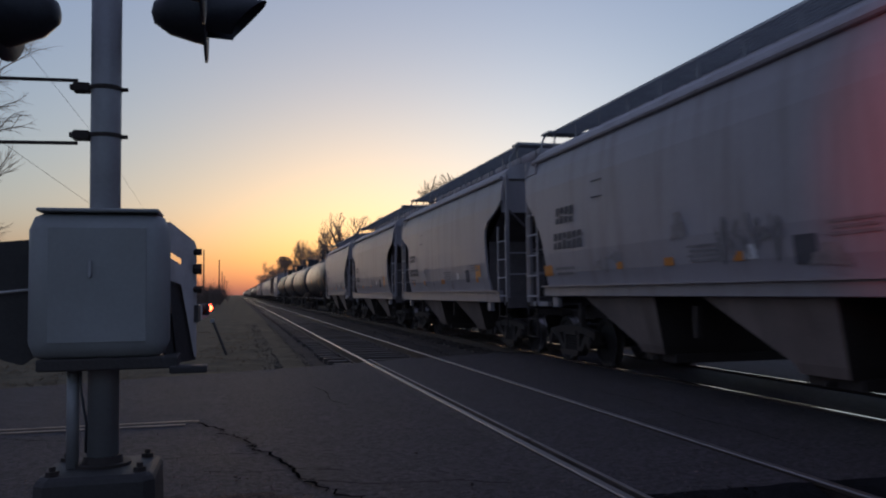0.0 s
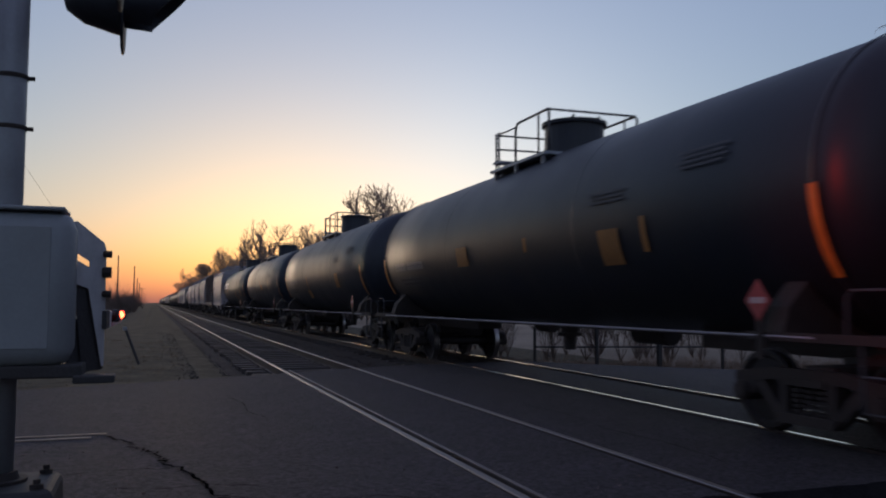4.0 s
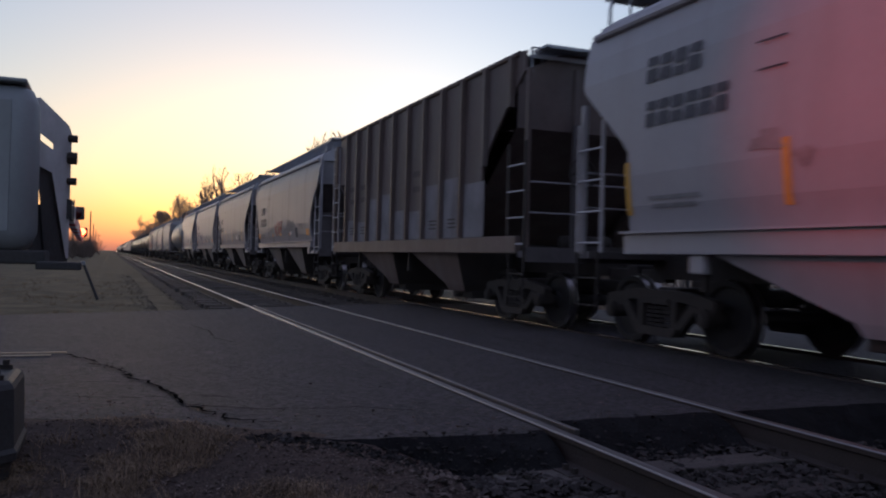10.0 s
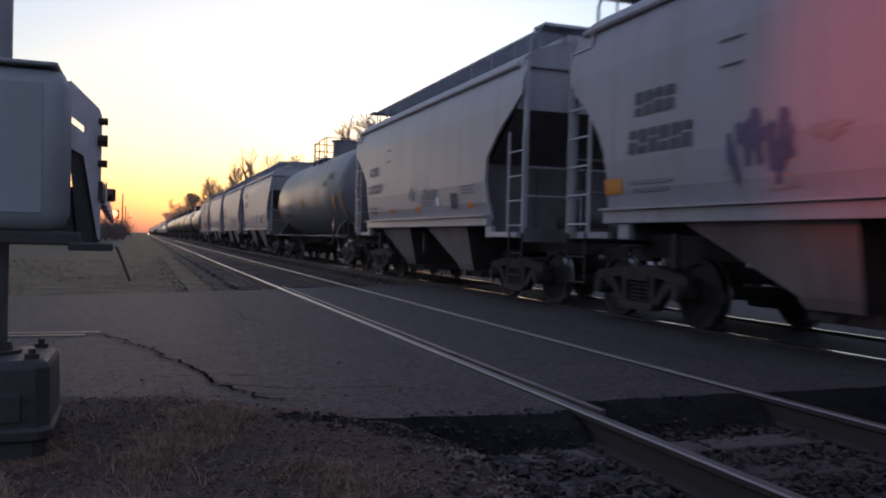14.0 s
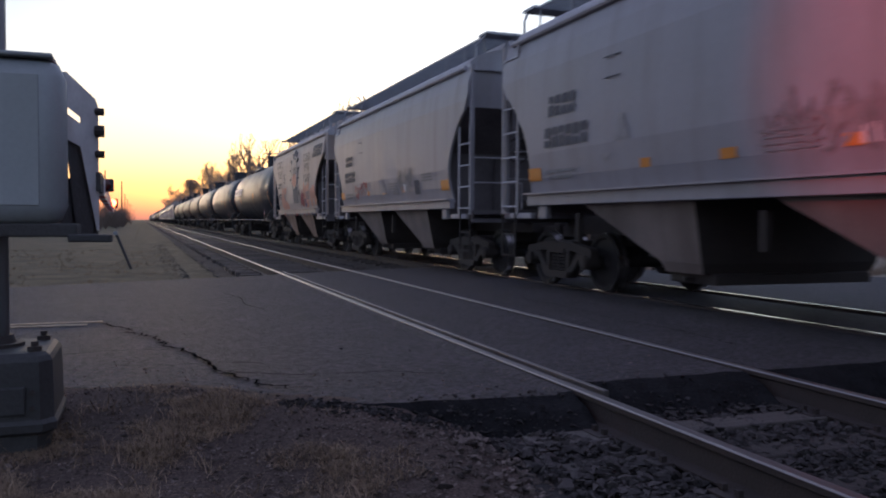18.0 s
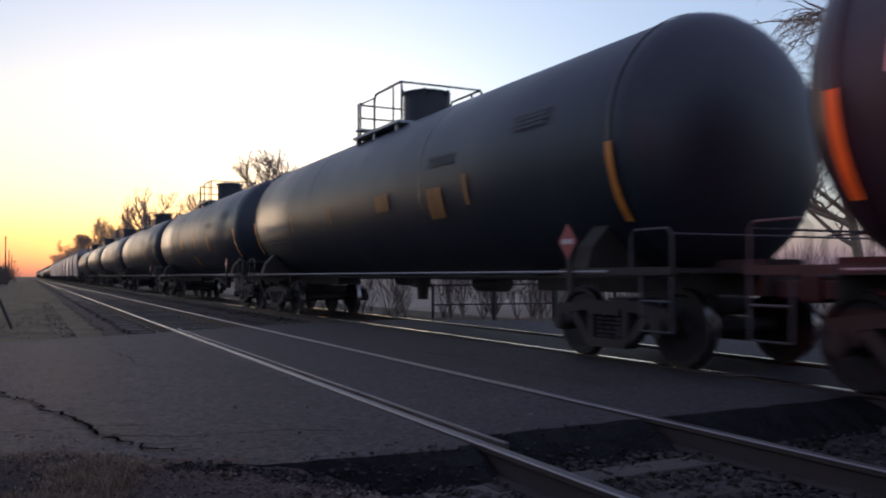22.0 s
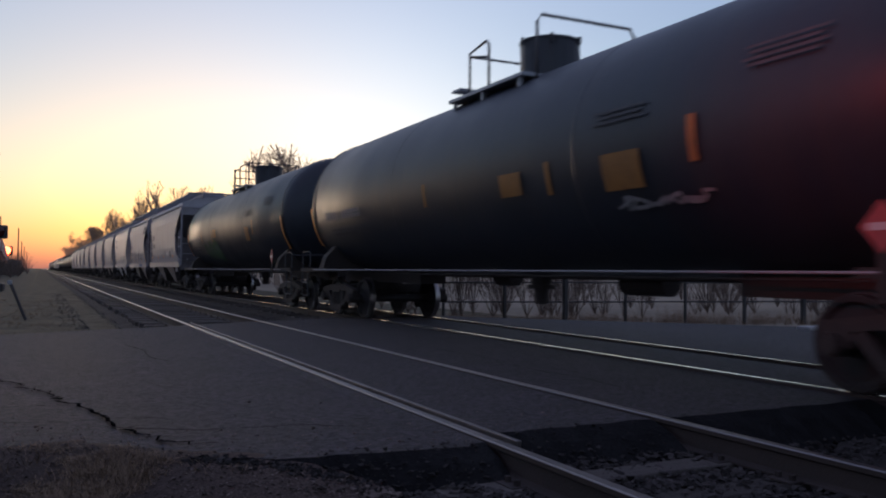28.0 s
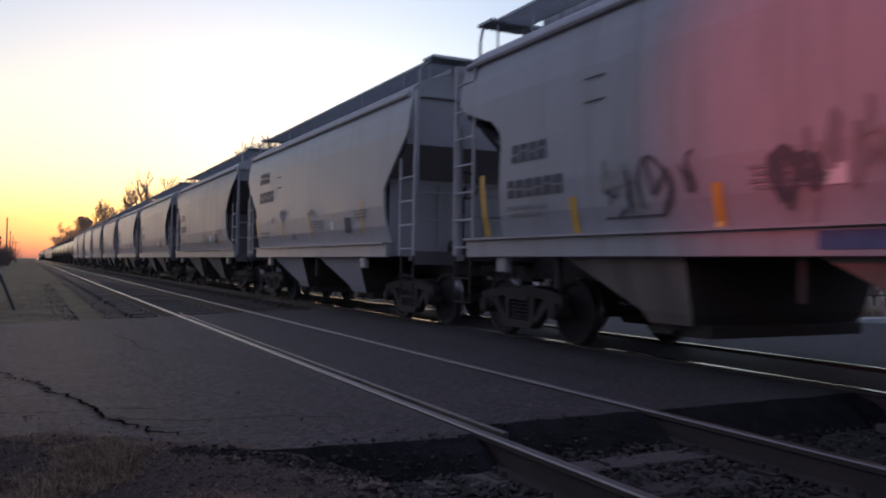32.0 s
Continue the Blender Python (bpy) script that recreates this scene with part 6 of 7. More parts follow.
def stencil(car, mat, y, z, n, w, h, gap=0.35, slant=0.0, name="stencil"):
    """A row of blocks standing for characters that are not spelled out."""
    bm = BM()
    rg = random.Random(int(abs(y * 100) + n))
    step = w / n
    for k in range(n):
        yc = y + w / 2 - step * (k + 0.5)
        ww = step * (1 - gap)
        t = h * 0.2
        z0, z1 = z - h / 2, z + h / 2
        cut = rg.uniform(-0.12, 0.12) * h
        strokes = [(yc - ww / 2, z0, yc + ww / 2, z + cut - t * 0.3), (yc - ww / 2, z + cut + t * 0.3, yc + ww / 2, z1)]
        if name == "large_lettering_shape":
            l, r, f = yc - ww / 2, yc + ww / 2, 0.27 * h
            strokes = [(l, z0, r, z0 + f), (l, z1 - f, r, z1), (l, z0 + f, l + f, z1 - f), (r - f, z0 + f, r, z1 - f)]
        for a0, b0, a1, b1 in strokes:
            vs = []
            for yy, zz in ((a0, b0), (a1, b0), (a1, b1), (a0, b1)):
                if car.name.startswith("tank"):
                    xx = -math.sqrt(max(0.01, 1.54 ** 2 - (zz - 2.47) ** 2))
                else:
                    xx = on_hopper(zz, 0.014)
                vs.append(bm.verts.new((xx, yy - slant * (zz - z), zz)))
            bm.faces.new(vs)
    return tagged(part(name, bm, M[mat], car), "row of stencilled marks", kind="stuff")


def bars(car, mat, y, z, w, rows=2, h=0.05):
    """Lines of small print as plain bars."""
    bm = BM()
    for k in range(rows):
        zz = z - k * h * 2
        ww = w * (1 - 0.15 * (k % 2))
        vs = []
        for yy, q in ((y - ww / 2, zz), (y + ww / 2, zz), (y + ww / 2, zz + h), (y - ww / 2, zz + h)):
            xx = -math.sqrt(max(0.01, 1.54 ** 2 - (q - 2.47) ** 2)) if car.name.startswith("tank") else on_hopper(q, 0.014)
            vs.append(bm.verts.new((xx, yy, q)))
        bm.faces.new(vs)
    return part("small_print", bm, M[mat], car)


def scrawl(car, mat, y, z, w, h, seed, loops=9, thick=0.02, name="spray_paint"):
    """Sprayed strokes like a quick tag: one curling stroke after another along the side."""
    rg = random.Random(seed)
    for n in range(loops):
        bm = BM()
        cy = y + w / 2 - w * (n + 0.5) / loops
        cell = 1.5 * w / loops
        knots = [(cy + rg.uniform(-0.5, 0.5) * cell, z + h * rg.uniform(-0.5, 0.5)) for _ in range(rg.randrange(4, 7))]
        line = []
        for i in range(len(knots) - 1):
            p0, p1, p2, p3 = knots[max(i - 1, 0)], knots[i], knots[i + 1], knots[min(i + 2, len(knots) - 1)]
            for k in range(5):
                f = k / 5
                line.append([0.5 * (2 * b + (c - a) * f + (2 * a - 5 * b + 4 * c - d) * f * f + (3 * b - a - 3 * c + d) * f ** 3) for a, b, c, d in zip(p0, p1, p2, p3)])
        prev = None
        for i, (yy, zz) in enumerate(line):
            zz = min(max(zz, 1.42), 3.5)
            dy, dz = line[min(i + 1, len(line) - 1)][0] - line[max(i - 1, 0)][0], line[min(i + 1, len(line) - 1)][1] - line[max(i - 1, 0)][1]
            d = math.hypot(dy, dz) or 1
            t = thick * (0.6 + 0.5 * math.sin(math.pi * i / len(line)))
            cur = []
            for q in (-1, 1):
                z2 = zz + q * t * dy / d
                xx = -math.sqrt(max(0.01, 1.543 ** 2 - (z2 - 2.47) ** 2)) if car.name.startswith("tank") else on_hopper(min(max(z2, 1.4), 3.7), 0.016)
                cur.append(bm.verts.new((xx - 0.0004 * n, yy - q * t * dz / d, z2)))
            if prev:
                bm.faces.new((prev[0], prev[1], cur[1], cur[0]))
            prev = cur
        part(name, bm, M[mat], car)


def blob(car, mat, y, z, w, h, seed, name="spray_paint", proud=0.013, lumps=1.0):
    """A filled rounded patch of paint."""
    rg = random.Random(seed)
    bm = BM()
    n = 28
    ring, inner = [], []
    ph = rg.uniform(0, 6)
    for k in range(n):
        a = 2 * math.pi * k / n
        r = 1 + lumps * (0.10 * math.sin(3 * a + ph) + 0.06 * math.sin(7 * a + 2 * ph))
        for f, lst in ((1.0, ring), (0.5, inner)):
            yy, zz = y + f * r * w / 2 * math.cos(a), z + f * r * h / 2 * math.sin(a)
            xx = -math.sqrt(max(0.01, (1.528 + (seed % 10) * 0.001) ** 2 - (zz - 2.47) ** 2)) if car.name.startswith("tank") else on_hopper(min(max(zz, 1.4), 3.7), proud)
            lst.append(bm.verts.new((xx, yy, zz)))
    for k in range(n):
        bm.faces.new((ring[k], ring[(k + 1) % n], inner[(k + 1) % n], inner[k]))
    bm.faces.new(inner)
    return part(name, bm, M[mat], car)


def words(car, text, y, z, size, mat):
    """Hand-painted words on a hopper side, read from the road."""
    cu = bpy.data.curves.new("painted_word", 'FONT')
    cu.body, cu.size, cu.align_x = text, size, 'CENTER'
    tmp = bpy.data.objects.new("painted_word", cu)
    scene.collection.objects.link(tmp)
    me = bpy.data.meshes.new_from_object(tmp.evaluated_get(bpy.context.evaluated_depsgraph_get()))
    bpy.data.objects.remove(tmp)
    me.name = "painted_word"
    me.materials.clear()
    me.materials.append(M[mat])
    ob = new("painted_word", me)
    ob.parent = car
    ob.matrix_basis = Matrix.Translation((on_hopper(z, 0.022), y, z)) @ Matrix(((0, 0, -1, 0), (-1, 0, 0, 0), (0, 1, 0, 0), (0, 0, 0, 1)))
    return ob


def placard(car, y, z, s=0.28):
    bm = BM()
    xx = -1.57
    bm.faces.new([bm.verts.new((xx, y + a * s, z + b * s)) for a, b in ((-1, 0), (0, -1.15), (1, 0), (0, 1.15))])
    p = part("hazard_placard", bm, M["placard"], car, "red diamond hazard placard with pale band")
    bm = BM()
    bm.faces.new([bm.verts.new((xx - 0.006, y + a * s, z + b * s)) for a, b in ((-0.62, -0.16), (0.62, -0.16), (0.62, 0.16), (-0.62, 0.16))])
    part("placard_panel", bm, M["decal_red"], p)
    bm = BM()
    box(bm, xx + 0.005, y - 0.04, z - 0.9 * s - 0.4, xx + 0.03, y + 0.04, z)
    part("placard_bracket", bm, M["steel"], p)


# where one car ends and the next begins, at the start
ENDS = [2.8, 15.43, 28.3, 41.0, 53.8, 70.9, 87.5, 103.7, 121.4, 134.1, 146.67, 159.27, 172.0, 184.6, 196.75, 211.4, 223.9, 236.45,
        248.95, 261.6, 278.9, 296.85, 314.5, 332.0, 349.7, 367.24, 384.7, 397.1, 408.8, 421.4]
CARS = []


def build_train():
    kinds = {}

    def get(kind, length):
        # one of each kind is built in full; the others are copies of it
        key = (kind, round(length))
        if key not in kinds:
            if kind == "angled":
                ob = hopper_car(length, "hopper", "grey covered hopper car with six-sided end openings", "hex")
            elif kind == "oval":
                ob = hopper_car(length, "hopper", "grey covered hopper car with curved end openings", "oval")
            elif kind == "oval_deep":
                ob = hopper_car(length, "hopper", "grey covered hopper car with deep curved end openings", "oval_deep")
            elif kind == "square":
                ob = hopper_car(length, "hopper", "grey covered hopper car with square-topped end openings", "square")
            elif kind == "white_oval":
                ob = hopper_car(length, "hopper_white", "pale covered hopper car with deep curved end openings", "oval_deep")
            elif kind == "white":
                ob = hopper_car(length, "hopper_white", "pale covered hopper car with sloped ends", "angled")
            elif kind == "tan":
                ob = hopper_car(length, "hopper_tan", "cream covered hopper car covered with spray-painted drawings", "oval_tall")
            elif kind == "ribbed":
                ob = hopper_car(length, "hopper_brown", "brown rib-sided hopper car with pale dust streaks", "ribbed")
            elif kind == "tank":
                ob = tank_car(length, "tank", "black tank car with manway platform and orange reflectors")
            elif kind == "tank2":
                ob = tank_car(length, "tank", "black tank car with tall narrow manway", dome="tall")
            elif kind == "tank3":
                ob = tank_car(length, "tank", "black tank car with arched rail over its platform", dome="arched")
            elif kind == "tank_grey":
                ob = tank_car(length, "tank_grey", "faded grey tank car", dome="tall")
            elif kind == "far_hopper":
                ob = hopper_car(length, "hopper", "grey covered hopper car far back in the train", "angled", False)
            else:
                ob = tank_car(length, "tank", "black tank car far back in the train", False)
            kinds[key] = ob
            return ob
        return copy_thing(kinds[key], Matrix())

    order = ["oval", "square", "square", "oval_deep", "tank", "tank", "tank", "tank", "white", "ribbed", "oval", "oval_deep", "oval", "white_oval", "tank_grey", "oval",
             "oval", "oval", "tan", "tank3", "tank2", "tank2", "tank2", "tank2", "tank3", "tank2", "angled", "square", "white"]
    places = list(zip(ENDS, ENDS[1:], order))
    # behind the last counted car the train goes on to the horizon
    y = ENDS[-1]
    tail = ["angled"] * 5 + ["far_hopper"] * 3 + ["far_tank"] * 7 + ["far_hopper"] * 8 + ["far_tank"] * 6 + ["far_hopper"] * 10
    for k in tail:
        n = 17.6 if k == "far_tank" else 12.8
        places.append((y, y + n, k))
        y += n
    places.insert(0, (ENDS[0] - 12.7, ENDS[0], "angled"))
    # build each kind first and bare, so that copies carry no markings
    jobs = []
    for a, b, k in places:
        jobs.append((a, b, k, get(k, b - a)))
    for a, b, k, ob in jobs:
        CARS.append((ob, (a + b) / 2 + (0.14 if "oval" in k else 0.0), k, b - a))
    return CARS


def mark_cars():
    by = {i: c for i, c in enumerate(CARS)}
    rg = random.Random(99)
    for i, (car, y0, k, length) in by.items():
        if i > 34:
            break
        H = length / 2 - 0.4
        hopper = car.name.startswith("hopper")
        if k == "ribbed":
            # pale dust clings to the low halves of the panels between the ribs
            rim = length / 2 - 0.66 - 0.55
            step = 2 * rim / 11
            for q in range(1, 10):
                h = (0.9, 1.05, 1.0, 0.55, 0.6, 1.0, 0.95, 0.45, 0.52)[q - 1]
                y = -rim + (q + 0.5) * step
                plate("dust_patch", car, "dust", y, 1.37 + h / 2, step - 0.10, h, -1.506, "pale dusty lower panel")
                if q in (2, 3, 8, 9):
                    for n in range(3):
                        plate("stencil_line", car, "brown_mark", y, 1.55 + 0.07 * n, step * 0.4, 0.03, -1.512)
                if q in (4, 8, 9):
                    for n in range(2):
                        plate("stencil_line", car, "brown_mark", y, 2.35 + 0.3 * n, step * 0.45, 0.12, -1.512)
            for q in (3, 6, 9):
                plate("reflector", car, "decal_orange", -rim + q * step + 0.11, 1.66, 0.08, 0.42, -1.512)
        elif hopper and k != "tan":
            # reporting marks stand near the far end of the side
            tone = "decal_faint" if k == "ribbed" else "decal_dark"
            high = k == "white" or i == 16
            zz = 3.14 if high else (2.40 if k == "square" else 2.64)
            hh = 0.28 if high or k == "oval" else 0.22
            soft = tone if i in (9, 12, 16, 28) else "decal_faint" if i in (4, 10, 14) else "decal_worn"
            if k == "oval" and not high:
                soft = "decal_dark"
            stencil(car, soft, H - 2.30 if high else H - 2.4, zz, 4, 0.95 if high else 0.8, hh, 0.22, 0.1)
            stencil(car, soft, H - 2.50 if high else H - 2.5, zz - 0.49 if high else zz - 0.44, 6, 1.35 if high else 1.25, hh, 0.22, 0.1)
            bars(car, "decal_faint", H - 2.3, 1.70, 0.85, 2, 0.045)
            bars(car, "decal_faint", -0.8, 1.85, 0.8, 4, 0.03)
            bars(car, "decal_faint", -H + 2.6, 1.95, 0.7, 3, 0.03)
            if k == "oval" and i != 16:
                for d, w, h in ((1.92, 0.40, 0.19), (4.79, 0.20, 0.11), (6.24, 0.24, 0.11), (7.80, 0.22, 0.11), (10.52, 0.44, 0.20)):
                    plate("reflector", car, "decal_orange", length / 2 - d, 1.70, w, h)
                scrawl(car, "decal_faint", length / 2 - 7.96, 1.9, 1.25, 0.55, 70 + i, 9, 0.022)
            for yy in () if k == "oval" and i != 16 else (H - 1.5 if k in ("white", "angled") else H - 2.4, H - 3.9, -0.2, -H + 2.5) if i != 28 and k != "ribbed" else ():
                tall = high or i == 12
                plate("reflector", car, "decal_yellow" if tall else "decal_orange", yy, 1.62 if not tall else 1.85, rg.uniform(0.15, 0.4) if not tall else 0.09, 0.12 if not tall else 0.6)
            plate("data_panel", car, "decal_dark", -H + 3.3, 1.72, 0.34, 0.30, None, "black stencil panel")
            plate("data_panel", car, "decal_white", -H + 4.2, 1.74, 0.20, 0.16)
            for q in range(4):
                blob(car, "grime", rg.uniform(-3, 3), rg.uniform(1.5, 2.2), rg.uniform(0.1, 0.5), rg.uniform(0.08, 0.35), i * 7 + q, "grime_patch", 0.0125, 2.6)
            if i in (2, 3, 16):
                plate("reflector", car, "decal_orange", -H + 2.35, 1.82, 0.42, 0.27)
            for q in (0, 0.26):
                bm = BM()
                box(bm, -1.606, H - 3.9, 2.80 + q, -1.592, H - 3.55, 2.812 + q)
                part("routing_clip", bm, M["decal_dark"], car)
        elif not hopper:
            e = length / 2
            if i not in (8, 20):
                stencil(car, "decal_faint", e - 2.70, 2.16, 4, 0.80, 0.17, 0.25)
                stencil(car, "decal_faint", e - 3.85, 2.16, 6, 1.15, 0.17, 0.25)
                bars(car, "decal_dim", e - 3.3, 1.84, 1.6, 2, 0.045)
            for d in (1.36, length - 1.36):
                plate("reflector", car, "decal_orange", e - d, 1.98, 0.11, 0.84)
            spots = {6: ((6.46, 1.66, 0.54, 0.30), (6.52, 2.10, 0.10, 0.50), (11.9, 2.05, 0.5, 0.45)),
                     8: ((12.56, 2.13, 0.10, 0.40), (11.86, 1.68, 0.45, 0.22), (10.81, 1.89, 0.40, 0.42), (14.08, 2.0, 0.7, 0.40)),
                     7: ((7.95, 2.33, 0.10, 0.36), (8.57, 2.14, 0.62, 0.26), (11.42, 2.21, 0.12, 0.45)),
                     21: ((4.78, 2.18, 0.10, 0.36), (7.51, 2.22, 0.10, 0.36), (10.28, 2.24, 0.60, 0.30), (12.35, 2.08, 0.50, 0.46), (13.35, 2.20, 0.12, 0.43)),
                     20: ((10.55, 2.28, 0.60, 0.26), (10.25, 2.0, 0.12, 0.35), (13.4, 2.1, 0.12, 0.45)),
                     22: ((4.5, 2.14, 0.10, 0.38), (6.88, 2.2, 0.56, 0.34), (9.81, 2.17, 0.12, 0.45), (9.1, 1.54, 0.50, 0.40), (12.2, 2.09, 0.5, 0.48)),
                     25: ((7.41, 2.22, 0.10, 0.36), (10.1, 2.15, 0.55, 0.30), (11.0, 2.15, 0.10, 0.40), (12.4, 2.1, 0.65, 0.40), (13.5, 2.3, 0.12, 0.45)),
                     26: ((12.09, 2.09, 0.50, 0.40), (12.86, 2.25, 0.12, 0.40), (4.49, 2.19, 0.10, 0.38), (6.52, 2.2, 0.12, 0.45), (7.06, 2.28, 0.55, 0.28))}.get(i, ((6.85, 2.20, 0.56, 0.36), (9.68, 2.24, 0.10, 0.22), (12.2, 2.05, 0.50, 0.46), (13.02, 2.16, 0.12, 0.43)))
            for d, zz, w, h in spots:
                plate("warning_panel" if w > 0.3 else "reflector", car, "panel_worn", e - d, zz, w, h)
            bars(car, "decal_dim", -3.6, 2.75, 0.9, 3, 0.03)
            bars(car, "decal_dim", -H + 2.6, 3.0, 0.9, 4, 0.03)
            placard(car, -e + 2.04, 1.36, 0.18)
    pick = lambda n: by[n][0]
    # spray paint and large shapes, car by car
    def big_logo(n, y, w):
        car = pick(n)
        stencil(car, "decal_white", y, 2.64, 6, w, 0.40, 0.12, 0.12, "large_lettering_shape")
        stencil(car, "decal_faint", y + 0.62, 2.13, 9, 1.6, 0.18, 0.3)
        plate("reflector", car, "decal_orange", y - 0.90, 2.16, 0.17, 0.43)
        bars(car, "decal_faint", y + 0.70, 1.86, 1.6, 2, 0.06)
    big_logo(8, by[8][3] / 2 - 3.62, 3.6)
    big_logo(20, by[20][3] / 2 - 3.62, 3.6)
    stencil(pick(19), "decal_dark", by[19][3] / 2 - 10.73, 3.34, 4, 1.45, 0.40, 0.10, 0.2, "large_lettering_shape")
    scrawl(pick(11), "spray_red", 0.36, 1.92, 1.3, 0.5, 5, 11, 0.024)
    scrawl(pick(13), "spray_violet", 1.75, 2.0, 0.9, 0.75, 6, 7, 0.045)
    scrawl(pick(18), "spray_red", 2.2, 1.8, 1.4, 0.45, 8, 7)
    scrawl(pick(17), "decal_faint", -1.0, 1.95, 1.0, 0.6, 9, 6)
    car, e = pick(28), by[28][3] / 2
    scrawl(car, "decal_dark", e - 5.0, 1.80, 1.3, 0.62, 12, 8, 0.018)
    bars(car, "decal_dark", e - 4.7, 1.50, 0.9, 1, 0.025)
    scrawl(car, "decal_dark", e - 6.75, 1.72, 0.5, 0.5, 13, 4, 0.05)
    scrawl(car, "decal_faint", e - 7.3, 1.95, 1.0, 0.7, 14, 6, 0.03)
    stencil(car, "decal_dark", e - 10.0, 3.26, 4, 1.45, 0.38, 0.10, 0.2, "large_lettering_shape")
    for d, zz, h in ((1.66, 1.79, 0.82), (3.69, 1.57, 0.42), (5.88, 1.56, 0.42), (7.95, 1.55, 0.38), (9.85, 1.84, 0.84)):
        plate("reflector", car, "decal_yellow", e - d, zz, 0.13, h)
    plate("paint_patch", car, "spray_blue", e - 7.9, 1.23, 1.9, 0.15, -1.556)
    # green bubble letters low on one tank
    car, e = pick(26), by[26][3] / 2
    for d, zz, w, h in ((4.95, 1.72, 0.60, 0.50), (5.40, 1.62, 0.45, 0.48), (5.85, 1.74, 0.55, 0.62), (6.30, 1.66, 0.50, 0.55), (6.90, 1.70, 0.85, 0.78)):
        blob(car, "spray_green", e - d, zz, w, h, int(d * 10), lumps=0.6)
    scrawl(car, "decal_dark", e - 5.5, 1.68, 1.9, 0.5, 31, 5, 0.014)
    blob(car, "decal_dark", e - 6.90, 1.74, 0.42, 0.40, 77, "spray_paint", 0.013, 0.5)
    blob(car, "spray_green", e - 6.90, 1.66, 0.30, 0.14, 78, "spray_paint", 0.013, 0.5)
    scrawl(pick(24), "decal_faint", -1.2, 1.9, 1.6, 0.4, 33, 6, 0.018)
    scrawl(pick(25), "decal_faint", -4.2, 1.75, 1.6, 0.12, 34, 6, 0.02)
    # the cream car: words, a plain round figure and washes of colour
    car, y0, _, length = by[19]
    e = length / 2
    words(car, "GOOD", e - 2.95, 3.16, 0.40, "decal_dark")
    words(car, "TIMES", e - 2.98, 2.74, 0.40, "decal_dark")
    words(car, "15", e - 4.13, 2.48, 0.56, "decal_dark")
    stencil(car, "decal_dark", e - 2.95, 2.43, 4, 0.85, 0.22, 0.25, 0.1)
    stencil(car, "decal_dark", e - 2.98, 1.99, 5, 0.75, 0.24, 0.25, 0.1)
    bars(car, "decal_faint", e - 3.0, 1.72, 0.7, 2, 0.04)
    blob(car, "decal_dark", e - 6.45, 2.76, 1.32, 1.26, 40, "painted_shape", 0.014, 0.12)
    blob(car, "hopper_tan", e - 6.45, 2.76, 1.20, 1.14, 40, "painted_shape", 0.018, 0.12)
    blob(car, "spray_wash", e - 6.45, 2.52, 0.95, 0.5, 41, "painted_shape", 0.020, 0.3)
    for dy in (0.32, 0.0, -0.32):
        blob(car, "decal_dark", e - 6.45 + dy, 2.88, 0.20, 0.30, 42, "painted_shape", 0.022, 0.5)
        blob(car, "hopper_tan", e - 6.45 + dy, 2.86, 0.12, 0.18, 43, "painted_shape", 0.025, 0.5)
    plate("painted_shape", car, "decal_worn", e - 6.58, 1.96, 1.04, 0.62)
    for k in range(9):
        scr = BM()
        a = radians(-10 + 25 * k)
        p = Vector((on_hopper(2.72 + 0.72 * math.sin(a), 0.012), e - 6.45 + 0.78 * math.cos(a), 2.72 + 0.74 * math.sin(a)))
        q = Vector((on_hopper(2.72 + 0.9 * math.sin(a), 0.012), e - 6.45 + 0.98 * math.cos(a), 2.72 + 0.94 * math.sin(a)))
        tube(scr, [p, q], 0.02, 5)
        part("painted_ray", scr, M["decal_dark"], car)
    for text, zz in (("ZONO", 3.10), ("MTN", 2.74), ("FIGHO", 2.36)):
        words(car, text, e - 8.98, zz, 0.40, "decal_dark")
    bars(car, "decal_faint", e - 9.0, 1.98, 0.7, 4, 0.035)
    bars(car, "decal_faint", e - 7.35, 1.85, 0.5, 4, 0.03)
    scrawl(car, "decal_dark", e - 7.35, 2.05, 0.35, 0.4, 46, 4, 0.03)
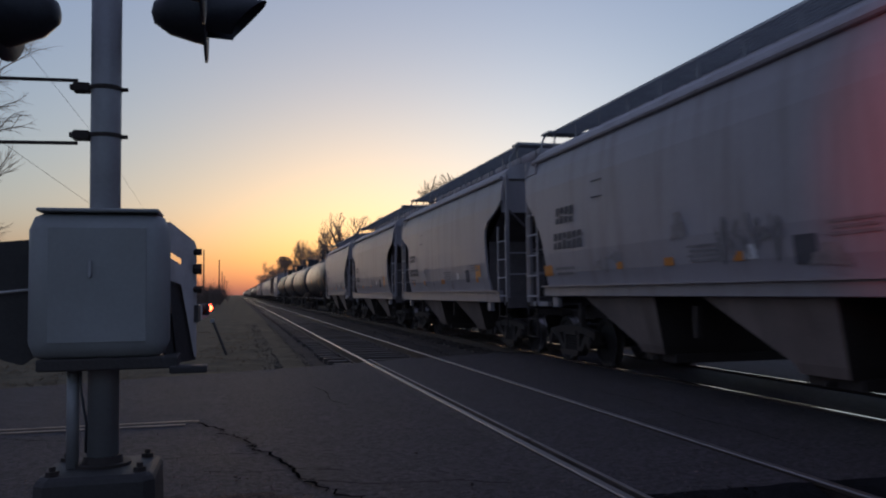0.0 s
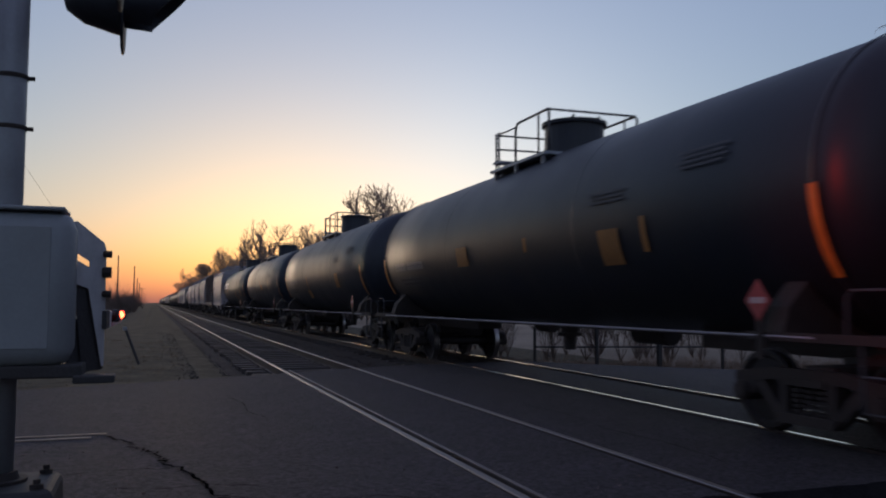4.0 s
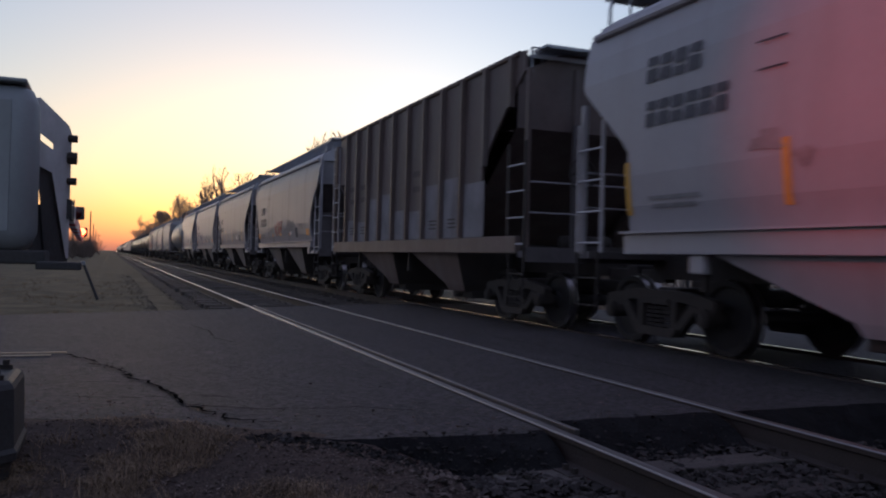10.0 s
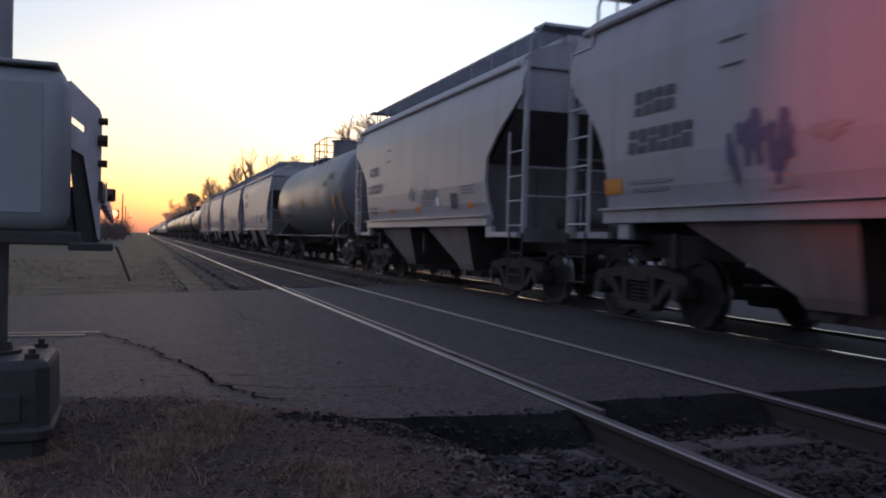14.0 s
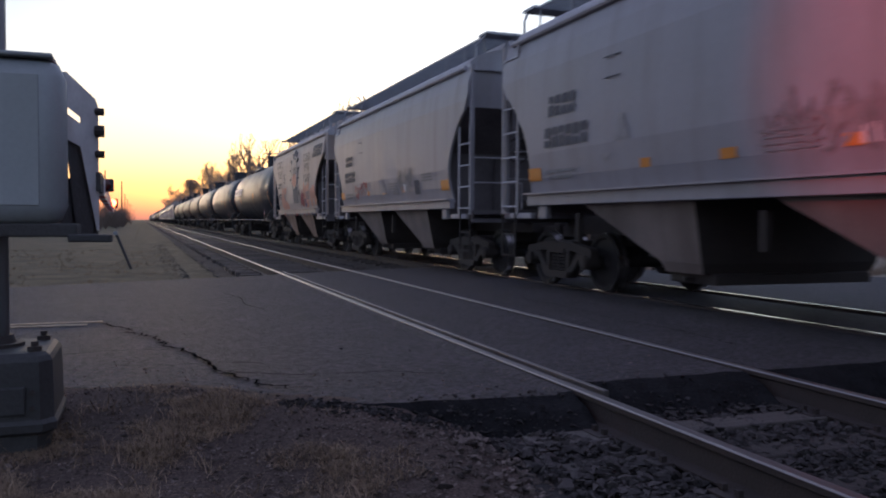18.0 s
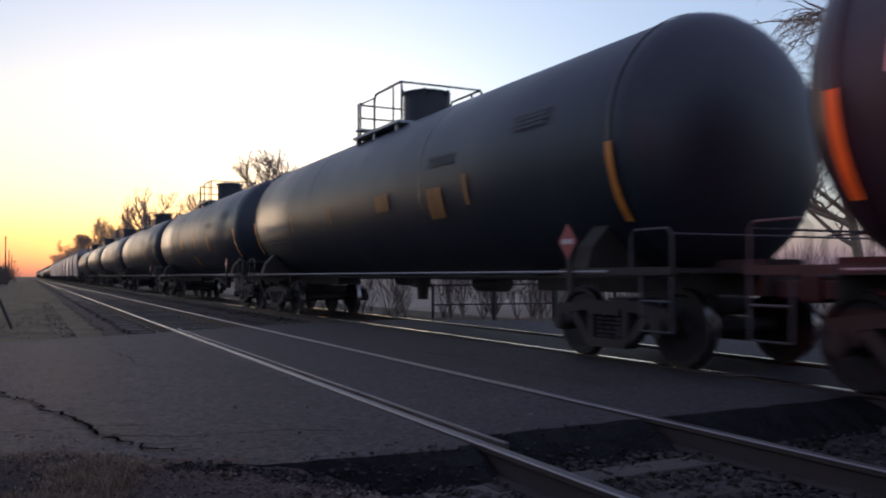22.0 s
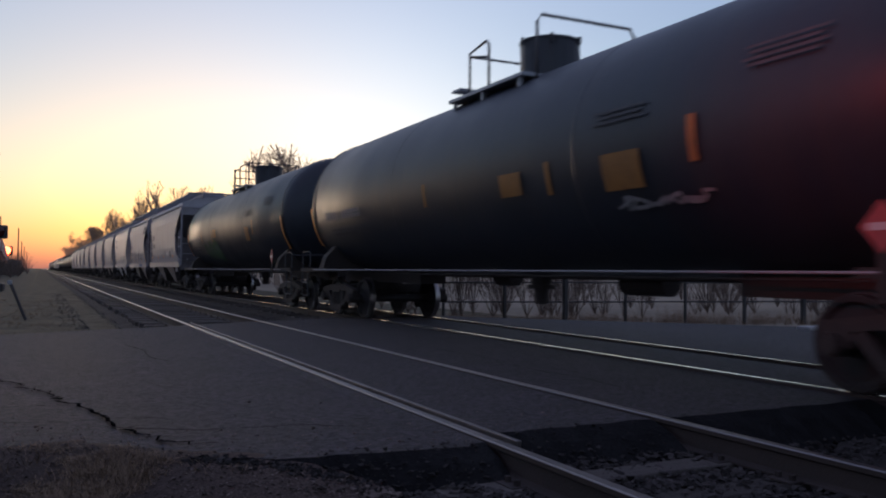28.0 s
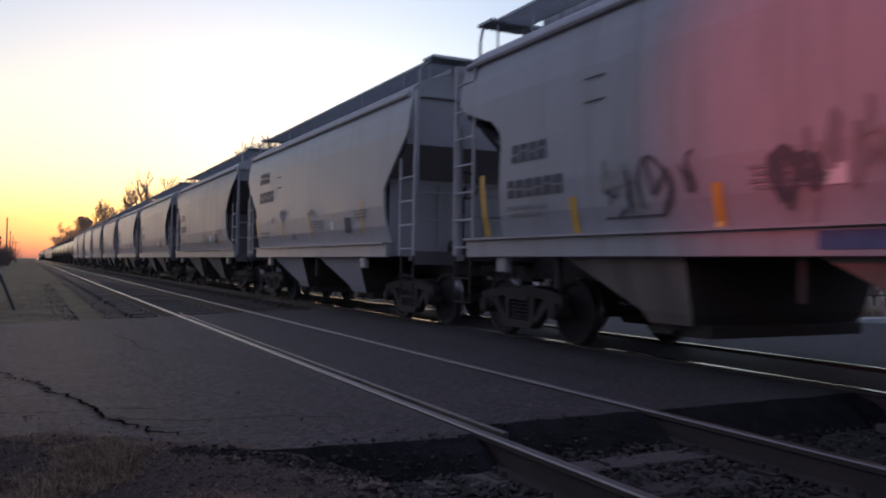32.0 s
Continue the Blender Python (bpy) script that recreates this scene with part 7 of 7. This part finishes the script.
    scrawl(car, "spray_red", e - 8.0, 1.80, 0.7, 0.6, 44, 10, 0.025)
    plate("data_panel", car, "spray_violet", e - 8.55, 1.62, 0.26, 0.26)
    for k in range(22):
        rr = random.Random(200 + k)
        blob(car, "spray_wash", e - (rr.uniform(3.6, 5.2) if k % 3 == 0 else rr.uniform(7.6, 10.4)), rr.uniform(1.55, 2.2), rr.uniform(0.3, 0.9), rr.uniform(0.25, 0.7), 60 + k, "paint_wash", 0.0112 + 0.0001 * k)
    rr = random.Random(55)
    y = e - 1.3
    while y > -e + 2.3:
        w = rr.uniform(0.05, 0.22)
        plate("sill_scrawl", car, rr.choice(("spray_violet", "spray_red", "decal_faint", "decal_faint")), y, 1.23 + rr.uniform(-0.02, 0.02), w, rr.uniform(0.05, 0.13), -1.555)
        y -= w + rr.uniform(0.03, 0.35)


def motions():
    """The whole train rolls by at an even pace; wheels turn while their car is near."""
    for i, (car, y0, k, length) in enumerate(CARS):
        walk(car, [(0.0, pose(FAR_X, y0, 0.02)), (32.0, pose(FAR_X, y0 - SPEED * 32.0, 0.02))])
        if i > 29:
            continue
        t_near = (y0 - 14) / SPEED
        t0, t1 = max(0.0, t_near - 1.7), min(32.0, t_near + 1.7)
        if t1 <= t0:
            continue
        for w in [o for o in car.children if o.name.startswith("wheelset")]:
            base = w.matrix_basis.translation.copy()
            rows = []
            f0, f1 = frame(t0), frame(t1)
            if f0 > 1:
                rows.append((0.0, Matrix.Translation(base)))
            for f in range(f0, f1 + 1):
                t = (f - 1) / FPS
                rows.append((t, Matrix.Translation(base) @ Matrix.Rotation((t - t0) * SPEED / WHEEL_R, 4, 'X')))
            if f1 < frame(32.0):
                rows.append((32.0, rows[-1][1]))
            walk(w, rows)


# ---- put it together ----
ground()
road()
track("near railway track with rusty rails on wooden ties", RAILS_NEAR, NEAR_X)
track("far railway track with bright rails under the train", RAILS_FAR, FAR_X, 0.02)
ballast()
crossing_signal()
small_signal()
surroundings()
fence()
build_train()
mark_cars()
grasses()
motions()
